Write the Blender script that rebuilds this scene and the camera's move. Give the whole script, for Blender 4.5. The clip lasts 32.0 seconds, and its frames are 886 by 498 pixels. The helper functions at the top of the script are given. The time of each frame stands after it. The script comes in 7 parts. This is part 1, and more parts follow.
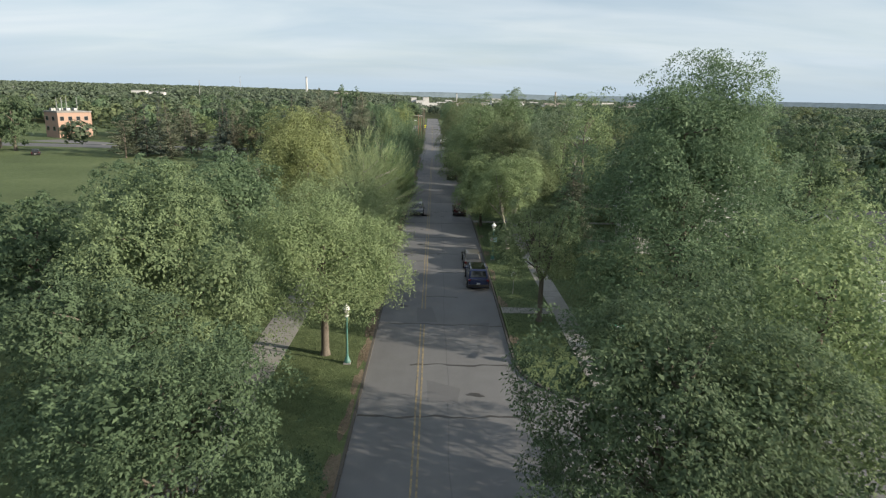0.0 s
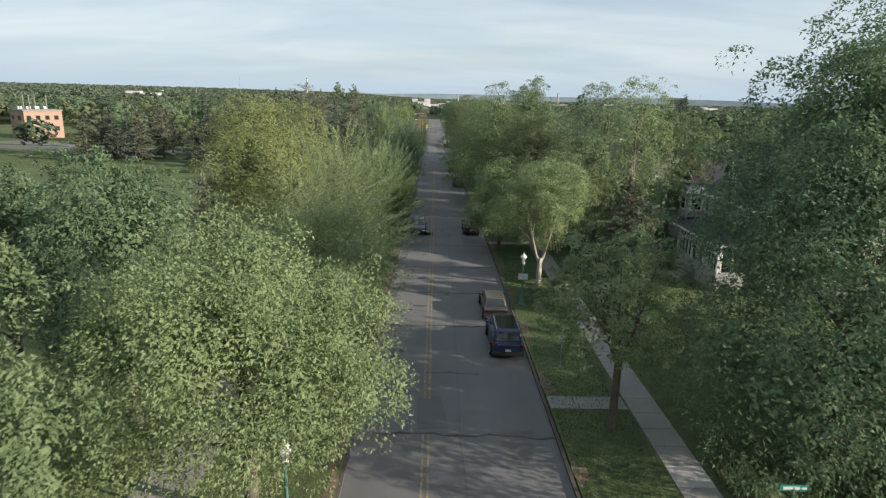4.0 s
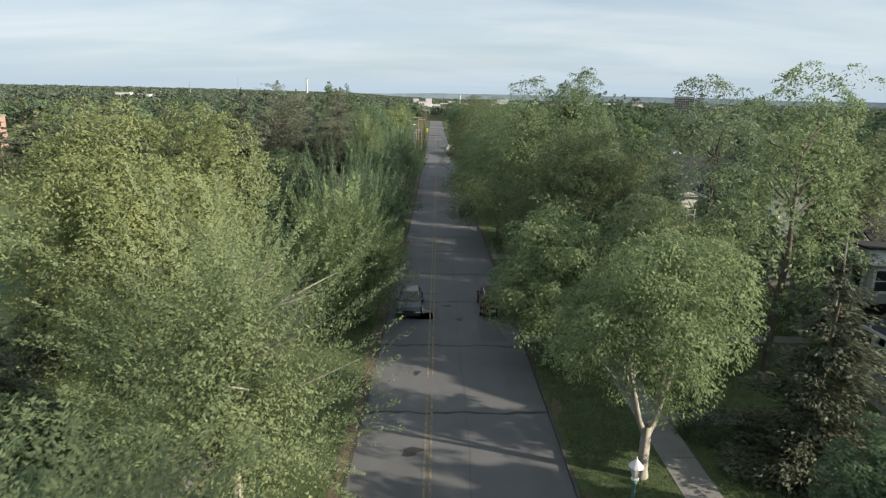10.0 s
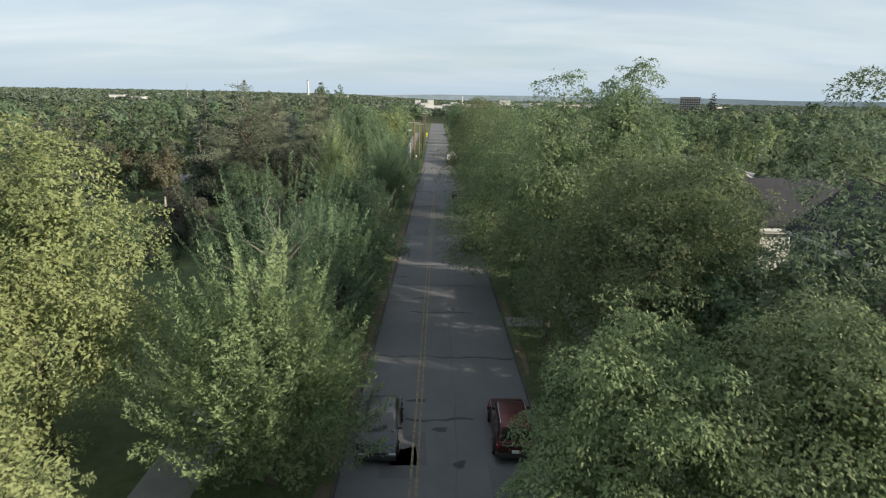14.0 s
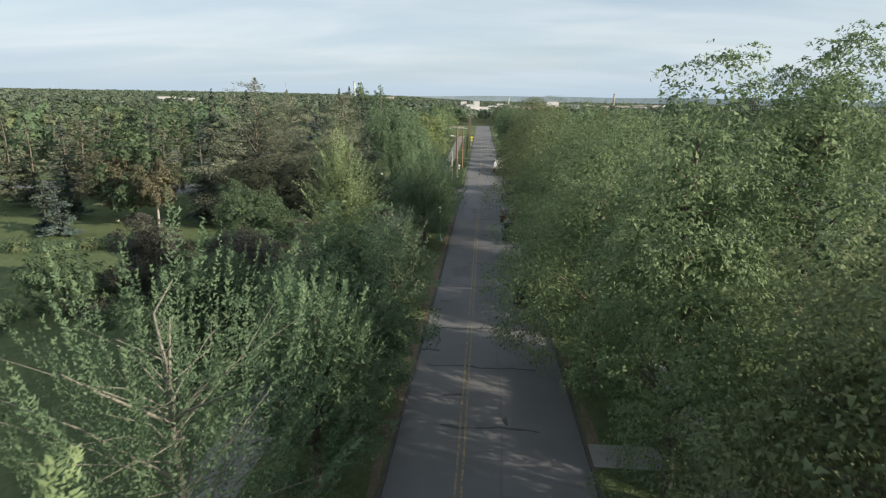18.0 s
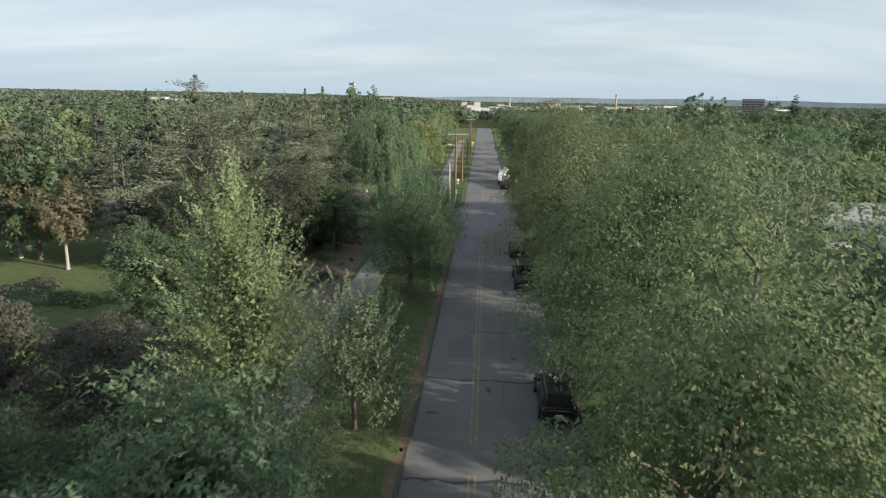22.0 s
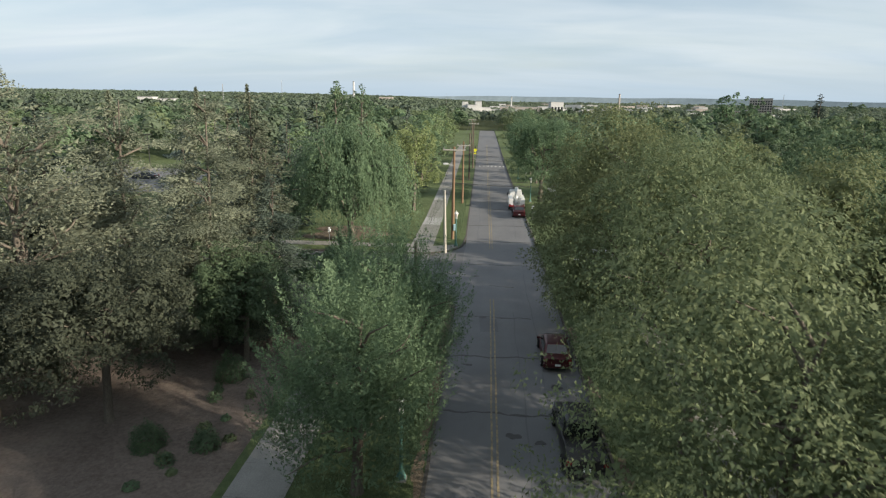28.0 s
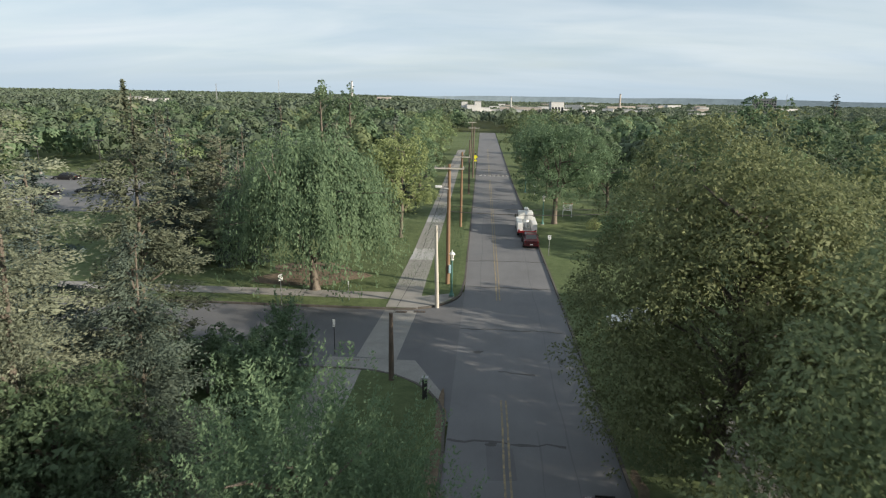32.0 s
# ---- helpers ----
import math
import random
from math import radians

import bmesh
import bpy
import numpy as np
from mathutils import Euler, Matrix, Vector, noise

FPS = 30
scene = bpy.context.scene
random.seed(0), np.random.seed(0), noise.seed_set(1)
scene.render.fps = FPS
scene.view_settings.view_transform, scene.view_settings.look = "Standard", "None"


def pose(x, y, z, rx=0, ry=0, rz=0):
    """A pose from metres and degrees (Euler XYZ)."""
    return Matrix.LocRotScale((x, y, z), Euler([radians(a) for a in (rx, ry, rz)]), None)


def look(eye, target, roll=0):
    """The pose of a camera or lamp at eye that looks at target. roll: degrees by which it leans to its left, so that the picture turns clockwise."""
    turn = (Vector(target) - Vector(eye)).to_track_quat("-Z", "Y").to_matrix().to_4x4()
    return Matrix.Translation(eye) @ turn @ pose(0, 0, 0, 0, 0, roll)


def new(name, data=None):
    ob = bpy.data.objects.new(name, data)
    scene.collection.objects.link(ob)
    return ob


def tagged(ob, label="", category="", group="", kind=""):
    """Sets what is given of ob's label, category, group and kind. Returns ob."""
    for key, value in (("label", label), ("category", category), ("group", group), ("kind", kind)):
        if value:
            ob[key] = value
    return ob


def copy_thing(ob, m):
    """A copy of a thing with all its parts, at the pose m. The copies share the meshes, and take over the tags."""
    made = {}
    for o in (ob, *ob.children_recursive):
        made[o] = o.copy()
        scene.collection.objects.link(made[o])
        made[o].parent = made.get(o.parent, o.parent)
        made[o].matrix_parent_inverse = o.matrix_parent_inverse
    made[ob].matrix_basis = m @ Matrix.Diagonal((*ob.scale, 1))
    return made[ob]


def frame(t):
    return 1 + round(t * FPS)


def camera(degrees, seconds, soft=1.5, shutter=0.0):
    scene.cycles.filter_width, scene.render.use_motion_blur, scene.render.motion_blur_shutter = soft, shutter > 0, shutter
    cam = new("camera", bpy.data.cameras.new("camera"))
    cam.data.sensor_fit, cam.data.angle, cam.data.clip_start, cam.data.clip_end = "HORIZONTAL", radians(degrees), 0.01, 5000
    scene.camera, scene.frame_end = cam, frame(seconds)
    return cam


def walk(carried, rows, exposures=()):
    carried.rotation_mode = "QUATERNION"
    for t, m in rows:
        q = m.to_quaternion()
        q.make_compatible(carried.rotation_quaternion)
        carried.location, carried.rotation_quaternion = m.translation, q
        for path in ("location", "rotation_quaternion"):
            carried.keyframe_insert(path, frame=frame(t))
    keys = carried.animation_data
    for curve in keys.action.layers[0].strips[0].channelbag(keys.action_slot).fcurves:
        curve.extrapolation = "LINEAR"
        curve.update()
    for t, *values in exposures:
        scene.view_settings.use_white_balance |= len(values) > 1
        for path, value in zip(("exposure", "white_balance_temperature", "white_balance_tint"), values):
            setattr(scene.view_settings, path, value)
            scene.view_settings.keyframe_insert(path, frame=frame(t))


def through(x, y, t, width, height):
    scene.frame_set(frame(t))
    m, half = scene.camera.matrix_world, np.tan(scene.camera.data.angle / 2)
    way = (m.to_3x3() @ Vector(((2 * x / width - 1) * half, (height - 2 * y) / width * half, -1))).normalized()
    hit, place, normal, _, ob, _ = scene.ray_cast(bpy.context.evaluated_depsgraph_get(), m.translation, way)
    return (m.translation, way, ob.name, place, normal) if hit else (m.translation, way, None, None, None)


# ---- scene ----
cam = camera(71.7, 32.0, soft=1.2, shutter=0.35)
METRES, EYE, TILT, LEAN, TURN = 137.0, 16.7, -14.2, -1.4, -0.67
ROWS = [
    (0.0, 0.0, 0.0, 0.0, 0.0, 0.0, 0.0),
    (0.5, -0.0004, 0.0162, 0.0019, -0.01, 0.02, -0.01),
    (1.0, -0.0009, 0.0325, 0.0037, -0.01, 0.06, -0.03),
    (1.5, -0.0014, 0.0487, 0.0057, 0.01, 0.07, -0.03),
    (2.0, -0.002, 0.0647, 0.0078, 0.03, 0.11, -0.02),
    (2.5, -0.0027, 0.0807, 0.0099, 0.06, 0.14, -0.02),
    (3.0, -0.0035, 0.0965, 0.0126, 0.07, 0.16, -0.02),
    (3.5, -0.0042, 0.1121, 0.0167, 0.09, 0.18, -0.01),
    (5.5, -0.0066, 0.1728, 0.0332, 0.23, 0.08, 0.09),
    (6.0, -0.0072, 0.1881, 0.0371, 0.25, 0.08, 0.11),
    (6.5, -0.0076, 0.2034, 0.041, 0.26, 0.09, 0.12),
    (7.0, -0.0078, 0.2187, 0.0449, 0.27, 0.1, 0.12),
    (7.5, -0.0079, 0.2341, 0.0488, 0.28, 0.12, 0.12),
    (8.0, -0.0077, 0.2497, 0.0528, 0.29, 0.13, 0.14),
    (8.5, -0.0074, 0.2653, 0.0568, 0.32, 0.14, 0.17),
    (9.0, -0.0072, 0.2809, 0.0609, 0.32, 0.16, 0.21),
    (9.5, -0.0071, 0.2964, 0.065, 0.33, 0.13, 0.23),
    (10.0, -0.0069, 0.3119, 0.0692, 0.33, 0.13, 0.26),
    (10.5, -0.0066, 0.3275, 0.0733, 0.33, 0.13, 0.29),
    (11.0, -0.0062, 0.343, 0.0774, 0.33, 0.13, 0.31),
    (11.5, -0.0057, 0.3586, 0.0815, 0.37, 0.16, 0.32),
    (12.0, -0.0051, 0.3739, 0.0856, 0.4, 0.15, 0.4),
    (12.5, -0.0047, 0.3892, 0.0895, 0.4, 0.19, 0.43),
    (13.0, -0.0042, 0.4046, 0.0935, 0.41, 0.19, 0.45),
    (13.5, -0.0037, 0.4199, 0.0974, 0.44, 0.21, 0.45),
    (14.0, -0.0032, 0.4343, 0.1011, 0.59, 0.24, 0.41),
    (14.5, -0.0029, 0.4494, 0.105, 1.11, 0.25, 0.29),
    (15.0, -0.0029, 0.464, 0.1088, 2.06, 0.25, 0.11),
    (15.5, -0.0032, 0.4785, 0.1125, 3.46, 0.25, -0.21),
    (17.5, -0.0058, 0.5352, 0.1257, 4.64, 0.34, -0.54),
    (18.0, -0.0064, 0.55, 0.1295, 4.64, 0.35, -0.54),
    (18.5, -0.007, 0.5649, 0.1331, 4.65, 0.36, -0.56),
    (19.0, -0.0076, 0.5798, 0.137, 4.67, 0.35, -0.54),
    (19.5, -0.0084, 0.5947, 0.1409, 4.67, 0.37, -0.55),
    (20.0, -0.0091, 0.6099, 0.1448, 4.68, 0.37, -0.58),
    (20.5, -0.0098, 0.625, 0.1486, 4.69, 0.39, -0.58),
    (21.0, -0.0104, 0.6399, 0.1525, 4.7, 0.39, -0.57),
    (21.5, -0.0109, 0.6549, 0.1563, 4.71, 0.4, -0.56),
    (22.0, -0.0116, 0.6698, 0.1602, 4.69, 0.41, -0.6),
    (22.5, -0.0122, 0.685, 0.1642, 4.72, 0.41, -0.59),
    (23.0, -0.013, 0.7005, 0.1681, 4.73, 0.42, -0.62),
    (23.5, -0.0138, 0.7159, 0.172, 4.74, 0.43, -0.62),
    (24.0, -0.0144, 0.7311, 0.1759, 4.77, 0.41, -0.55),
    (24.5, -0.0151, 0.7464, 0.1798, 4.79, 0.4, -0.54),
    (25.0, -0.0158, 0.7617, 0.1837, 4.78, 0.38, -0.51),
    (25.5, -0.0166, 0.7766, 0.1876, 4.8, 0.37, -0.47),
    (27.5, -0.02, 0.8351, 0.2029, 4.77, 0.35, -0.55),
    (28.0, -0.0207, 0.8501, 0.2066, 4.78, 0.35, -0.58),
    (28.5, -0.0215, 0.8649, 0.2104, 4.77, 0.34, -0.56),
    (29.0, -0.0222, 0.8799, 0.2142, 4.75, 0.34, -0.56),
    (29.5, -0.023, 0.895, 0.2179, 4.73, 0.34, -0.57),
    (30.0, -0.0236, 0.91, 0.2216, 4.73, 0.34, -0.56),
    (30.5, -0.0243, 0.925, 0.2254, 4.73, 0.34, -0.56),
    (31.0, -0.025, 0.94, 0.2293, 4.72, 0.34, -0.58),
    (31.5, -0.0256, 0.9552, 0.2331, 4.73, 0.34, -0.54),
    (32.0, -0.0264, 0.97, 0.237, 4.71, 0.34, -0.58),
]
walk(cam, [(t, pose(0, 0, EYE + max(0.0, t - 18.0) * 0.04, TILT, LEAN, TURN) @ pose(METRES * x, METRES * y, METRES * z, 90 + pitch, roll, yaw)) for t, x, y, z, yaw, pitch, roll in ROWS])

# ---- world and light ----
SUN_AZ, SUN_EL = 109.0, 19.5
world = bpy.data.worlds.new("world")
scene.world = world
world.use_nodes = True
wn, wl = world.node_tree.nodes, world.node_tree.links
wn.clear()
w_out = wn.new("ShaderNodeOutputWorld")
w_bg = wn.new("ShaderNodeBackground")
w_sky = wn.new("ShaderNodeTexSky")
w_sky.sky_type, w_sky.sun_disc = "NISHITA", False
w_sky.sun_elevation, w_sky.sun_rotation = radians(SUN_EL), radians(SUN_AZ)
w_sky.air_density, w_sky.dust_density, w_sky.ozone_density = 1.0, 0.7, 2.2
# thin streaks of high cloud, laid on a flat layer overhead
w_co = wn.new("ShaderNodeTexCoord")
w_sep = wn.new("ShaderNodeSeparateXYZ")
wl.new(w_co.outputs["Generated"], w_sep.inputs[0])
w_zp = wn.new("ShaderNodeMath")
w_zp.operation, w_zp.inputs[1].default_value = "ADD", 0.16
wl.new(w_sep.outputs["Z"], w_zp.inputs[0])
w_zm = wn.new("ShaderNodeMath")
w_zm.operation, w_zm.inputs[1].default_value = "MAXIMUM", 0.03
wl.new(w_zp.outputs[0], w_zm.inputs[0])
w_div = wn.new("ShaderNodeVectorMath")
w_div.operation = "DIVIDE"
w_cmb = wn.new("ShaderNodeCombineXYZ")
for w_k in range(3):
    wl.new(w_zm.outputs[0], w_cmb.inputs[w_k])
wl.new(w_co.outputs["Generated"], w_div.inputs[0])
wl.new(w_cmb.outputs[0], w_div.inputs[1])
w_map = wn.new("ShaderNodeMapping")
w_map.inputs["Scale"].default_value = (0.30, 0.70, 0.0)
w_map.inputs["Rotation"].default_value = (0, 0, radians(8))
wl.new(w_div.outputs[0], w_map.inputs[0])
w_noise = wn.new("ShaderNodeTexNoise")
w_noise.inputs["Scale"].default_value, w_noise.inputs["Detail"].default_value = 1.0, 7.0
w_noise.inputs["Roughness"].default_value, w_noise.inputs["Distortion"].default_value = 0.55, 0.2
wl.new(w_map.outputs[0], w_noise.inputs["Vector"])
w_ramp = wn.new("ShaderNodeValToRGB")
w_ramp.color_ramp.elements[0].position, w_ramp.color_ramp.elements[1].position = 0.36, 0.66
w_ramp.color_ramp.elements[0].color, w_ramp.color_ramp.elements[1].color = (0.55, 0.55, 0.55, 1), (1, 1, 1, 1)
wl.new(w_noise.outputs["Fac"], w_ramp.inputs[0])
w_mix = wn.new("ShaderNodeMix")
w_mix.data_type = "RGBA"
w_soft = wn.new("ShaderNodeTexNoise")
w_soft.inputs["Scale"].default_value, w_soft.inputs["Detail"].default_value, w_soft.inputs["Distortion"].default_value = 2.6, 6.0, 0.5
wl.new(w_map.outputs[0], w_soft.inputs["Vector"])
w_tone = wn.new("ShaderNodeValToRGB")
w_tone.color_ramp.elements[0].position, w_tone.color_ramp.elements[1].position = 0.35, 0.68
w_tone.color_ramp.elements[0].color, w_tone.color_ramp.elements[1].color = (4.9, 5.8, 6.6, 1), (6.3, 6.9, 7.3, 1)
wl.new(w_soft.outputs["Fac"], w_tone.inputs[0])
wl.new(w_tone.outputs[0], w_mix.inputs["B"])
wl.new(w_ramp.outputs["Color"], w_mix.inputs["Factor"])
wl.new(w_sky.outputs[0], w_mix.inputs["A"])
# the air pales to blue-grey along the horizon
w_low = wn.new("ShaderNodeMapRange")
w_low.interpolation_type = "SMOOTHSTEP"
w_low.inputs["From Min"].default_value, w_low.inputs["From Max"].default_value = -0.02, 0.085
wl.new(w_sep.outputs["Z"], w_low.inputs["Value"])
w_hor = wn.new("ShaderNodeMix")
w_hor.data_type = "RGBA"
w_hor.inputs["A"].default_value = (4.1, 5.1, 6.0, 1)
wl.new(w_low.outputs[0], w_hor.inputs["Factor"])
wl.new(w_mix.outputs["Result"], w_hor.inputs["B"])
wl.new(w_hor.outputs["Result"], w_bg.inputs["Color"])
w_bg.inputs["Strength"].default_value = 0.070
wl.new(w_bg.outputs[0], w_out.inputs[0])

sun = new("sun", bpy.data.lights.new("sun", "SUN"))
sun.data.energy, sun.data.angle, sun.data.color = 5.0, radians(0.6), (1.0, 0.89, 0.73)
sun_dir = Vector((math.sin(radians(SUN_AZ)) * math.cos(radians(SUN_EL)), math.cos(radians(SUN_AZ)) * math.cos(radians(SUN_EL)), math.sin(radians(SUN_EL))))
sun.matrix_world = look(tuple(sun_dir * 100), (0, 0, 0))
scene.view_settings.exposure = 0.85

# ---- materials ----
def material(name, rough=0.8, spec=0.3):
    m = bpy.data.materials.new(name)
    m.use_nodes = True
    b = m.node_tree.nodes["Principled BSDF"]
    b.inputs["Roughness"].default_value = rough
    b.inputs["Specular IOR Level"].default_value = spec
    return m, m.node_tree.nodes, m.node_tree.links, b


def noise_node(n, l, scale, detail=4.0, rough=0.6, stretch=(1, 1, 1), coords="Object"):
    co = n.new("ShaderNodeTexCoord")
    mp = n.new("ShaderNodeMapping")
    mp.inputs["Scale"].default_value = stretch
    l.new(co.outputs[coords], mp.inputs[0])
    t = n.new("ShaderNodeTexNoise")
    t.inputs["Scale"].default_value, t.inputs["Detail"].default_value, t.inputs["Roughness"].default_value = scale, detail, rough
    l.new(mp.outputs[0], t.inputs["Vector"])
    return t.outputs["Fac"]


def ramp_node(n, l, fac, stops):
    r = n.new("ShaderNodeValToRGB")
    els = r.color_ramp.elements
    while len(els) < len(stops):
        els.new(0.5)
    for e, (p, c) in zip(els, stops):
        e.position, e.color = p, (*c, 1)
    l.new(fac, r.inputs[0])
    return r.outputs[0]


def mix_node(n, l, fac, a, b, how="MIX"):
    m = n.new("ShaderNodeMix")
    m.data_type, m.blend_type = "RGBA", how
    for key, v in (("Factor", fac), ("A", a), ("B", b)):
        if isinstance(v, (int, float)):
            m.inputs[key].default_value = v
        elif isinstance(v, tuple):
            m.inputs[key].default_value = (*v, 1)
        else:
            l.new(v, m.inputs[key])
    return m.outputs["Result"]


def bump(n, l, b, fac, strength=0.3, dist=0.02):
    k = n.new("ShaderNodeBump")
    k.inputs["Strength"].default_value, k.inputs["Distance"].default_value = strength, dist
    l.new(fac, k.inputs["Height"])
    l.new(k.outputs[0], b.inputs["Normal"])


def surface(name, low, high, scale=2.0, fine=30.0, rough=0.85, spec=0.25, relief=0.2, stretch=(1, 1, 1), metal=0.0):
    """Two-scale mottled surface between two colours."""
    m, n, l, b = material(name, rough, spec)
    a = noise_node(n, l, scale, 5.0, 0.6, stretch)
    f = noise_node(n, l, fine, 4.0, 0.7, stretch)
    c = ramp_node(n, l, a, [(0.3, low), (0.7, high)])
    c = mix_node(n, l, 0.35, c, ramp_node(n, l, f, [(0.3, tuple(v * 0.6 for v in low)), (0.7, tuple(min(1, v * 1.3) for v in high))]))
    l.new(c, b.inputs["Base Color"])
    b.inputs["Metallic"].default_value = metal
    if relief:
        bump(n, l, b, f, relief, 0.01)
    return m


def leafy(name, dark, mid, light, through=0.38, patch_scale=0.55, sprig_scale=1.25):
    """Foliage: every leaf has its own shade, every tree its own cast."""
    m, n, l, b = material(name, 0.62, 0.12)
    geo = n.new("ShaderNodeNewGeometry")
    info = n.new("ShaderNodeObjectInfo")
    soft_dark, soft_light = (tuple(0.45 * a + 0.55 * b for a, b in zip(w, mid)) for w in (dark, light))
    c = ramp_node(n, l, geo.outputs["Random Per Island"], [(0.0, soft_dark), (0.55, mid), (1.0, soft_light)])
    patch = noise_node(n, l, patch_scale, 3.0, 0.6)
    c = mix_node(n, l, ramp_node(n, l, patch, [(0.38, (0, 0, 0)), (0.72, (0.55, 0.55, 0.55))]), c, light)
    sprig = noise_node(n, l, sprig_scale, 2.0, 0.5)
    c = mix_node(n, l, ramp_node(n, l, sprig, [(0.42, (0.6, 0.6, 0.6)), (0.58, (0, 0, 0))]), c, dark)
    hsv = n.new("ShaderNodeHueSaturation")
    mr = n.new("ShaderNodeMapRange")
    mr.inputs["To Min"].default_value, mr.inputs["To Max"].default_value = 0.494, 0.508
    hsv.inputs["Saturation"].default_value = 0.90
    l.new(info.outputs["Random"], mr.inputs["Value"])
    l.new(mr.outputs[0], hsv.inputs["Hue"])
    l.new(c, hsv.inputs["Color"])
    l.new(hsv.outputs[0], b.inputs["Base Color"])
    tr = n.new("ShaderNodeBsdfTranslucent")
    l.new(hsv.outputs[0], tr.inputs["Color"])
    mx = n.new("ShaderNodeMixShader")
    mx.inputs[0].default_value = through
    l.new(b.outputs[0], mx.inputs[1])
    l.new(tr.outputs[0], mx.inputs[2])
    l.new(mx.outputs[0], n["Material Output"].inputs["Surface"])
    return m


LEAF = {
    "green": leafy("leaf_green", (0.085, 0.138, 0.074), (0.127, 0.198, 0.102), (0.187, 0.268, 0.139)),
    "yellow": leafy("leaf_yellow_green", (0.156, 0.194, 0.074), (0.230, 0.276, 0.105), (0.315, 0.356, 0.150)),
    "fresh": leafy("leaf_fresh_green", (0.141, 0.201, 0.087), (0.207, 0.282, 0.121), (0.288, 0.363, 0.175)),
    "dusk": leafy("leaf_dull_dark", (0.047, 0.056, 0.038), (0.072, 0.084, 0.055), (0.108, 0.122, 0.080)),
    "autumn": leafy("leaf_brownish_olive", (0.104, 0.130, 0.056), (0.155, 0.184, 0.080), (0.216, 0.243, 0.112)),
    "maple": leafy("leaf_maple", (0.105, 0.154, 0.074), (0.155, 0.222, 0.102), (0.222, 0.300, 0.142)),
    "spray": leafy("leaf_pale_spray", (0.158, 0.204, 0.092), (0.228, 0.288, 0.133), (0.308, 0.368, 0.190)),
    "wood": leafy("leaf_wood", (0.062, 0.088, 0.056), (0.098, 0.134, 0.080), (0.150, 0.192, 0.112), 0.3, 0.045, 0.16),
    # far leaves greyed and flattened: distance haze put into the colour
    "far_wood": leafy("leaf_haze_grey", (0.075, 0.102, 0.072), (0.110, 0.143, 0.098), (0.155, 0.192, 0.130), 0.3, 0.012, 0.05),
    "deep": leafy("leaf_deep_green", (0.063, 0.098, 0.054), (0.093, 0.143, 0.072), (0.141, 0.206, 0.100)),
    "olive": leafy("leaf_olive", (0.100, 0.133, 0.064), (0.150, 0.190, 0.087), (0.218, 0.255, 0.123)),
    "grey": leafy("leaf_grey_green", (0.121, 0.164, 0.100), (0.168, 0.226, 0.134), (0.235, 0.299, 0.179)),
    "bronze": leafy("leaf_bronze", (0.105, 0.100, 0.062), (0.160, 0.150, 0.092), (0.219, 0.198, 0.122)),
    "purple": leafy("leaf_purple", (0.070, 0.072, 0.058), (0.100, 0.100, 0.080), (0.140, 0.138, 0.108)),
    "needle": leafy("needle_dark", (0.047, 0.069, 0.054), (0.074, 0.102, 0.080), (0.119, 0.149, 0.114), 0.2),
    "warm_needle": leafy("needle_warm", (0.070, 0.089, 0.057), (0.113, 0.130, 0.084), (0.174, 0.183, 0.121), 0.2),
    "pine": leafy("needle_pine", (0.122, 0.143, 0.096), (0.180, 0.202, 0.136), (0.252, 0.270, 0.186), 0.25),
    "blue_needle": leafy("needle_blue", (0.051, 0.078, 0.072), (0.082, 0.116, 0.105), (0.126, 0.163, 0.146), 0.12),
}
BARK = surface("bark", (0.075, 0.062, 0.050), (0.165, 0.145, 0.120), 3.0, 24.0, 0.95, 0.1, 0.6, (1, 1, 0.25))
PALE_BARK = surface("pale_bark", (0.19, 0.175, 0.15), (0.38, 0.355, 0.31), 3.0, 18.0, 0.9, 0.1, 0.5, (1, 1, 0.4))
GREY_BARK = surface("grey_bark", (0.11, 0.105, 0.085), (0.23, 0.22, 0.18), 3.0, 20.0, 0.92, 0.1, 0.5, (1, 1, 0.4))


def ground_material(name, low, mid, high, big=0.06, small=1.4):
    m, n, l, b = material(name, 0.95, 0.1)
    a = noise_node(n, l, big, 5.0, 0.6)
    f = noise_node(n, l, small, 6.0, 0.75)
    c = ramp_node(n, l, a, [(0.3, low), (0.5, mid), (0.72, high)])
    c = mix_node(n, l, 0.45, c, ramp_node(n, l, f, [(0.3, tuple(v * 0.5 for v in low)), (0.7, high)]))
    l.new(c, b.inputs["Base Color"])
    bump(n, l, b, noise_node(n, l, 9.0, 5.0, 0.8), 0.8, 0.08)
    return m


GRASS = ground_material("grass", (0.058, 0.080, 0.036), (0.090, 0.121, 0.054), (0.136, 0.166, 0.082))
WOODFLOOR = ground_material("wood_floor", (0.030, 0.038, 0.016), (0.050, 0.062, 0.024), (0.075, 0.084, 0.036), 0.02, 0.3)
MULCH = ground_material("mulch", (0.085, 0.066, 0.056), (0.150, 0.120, 0.102), (0.240, 0.200, 0.172), 0.25, 5.0)
DIRT = ground_material("bare_earth", (0.085, 0.065, 0.045), (0.150, 0.118, 0.085), (0.215, 0.175, 0.130), 0.4, 4.0)


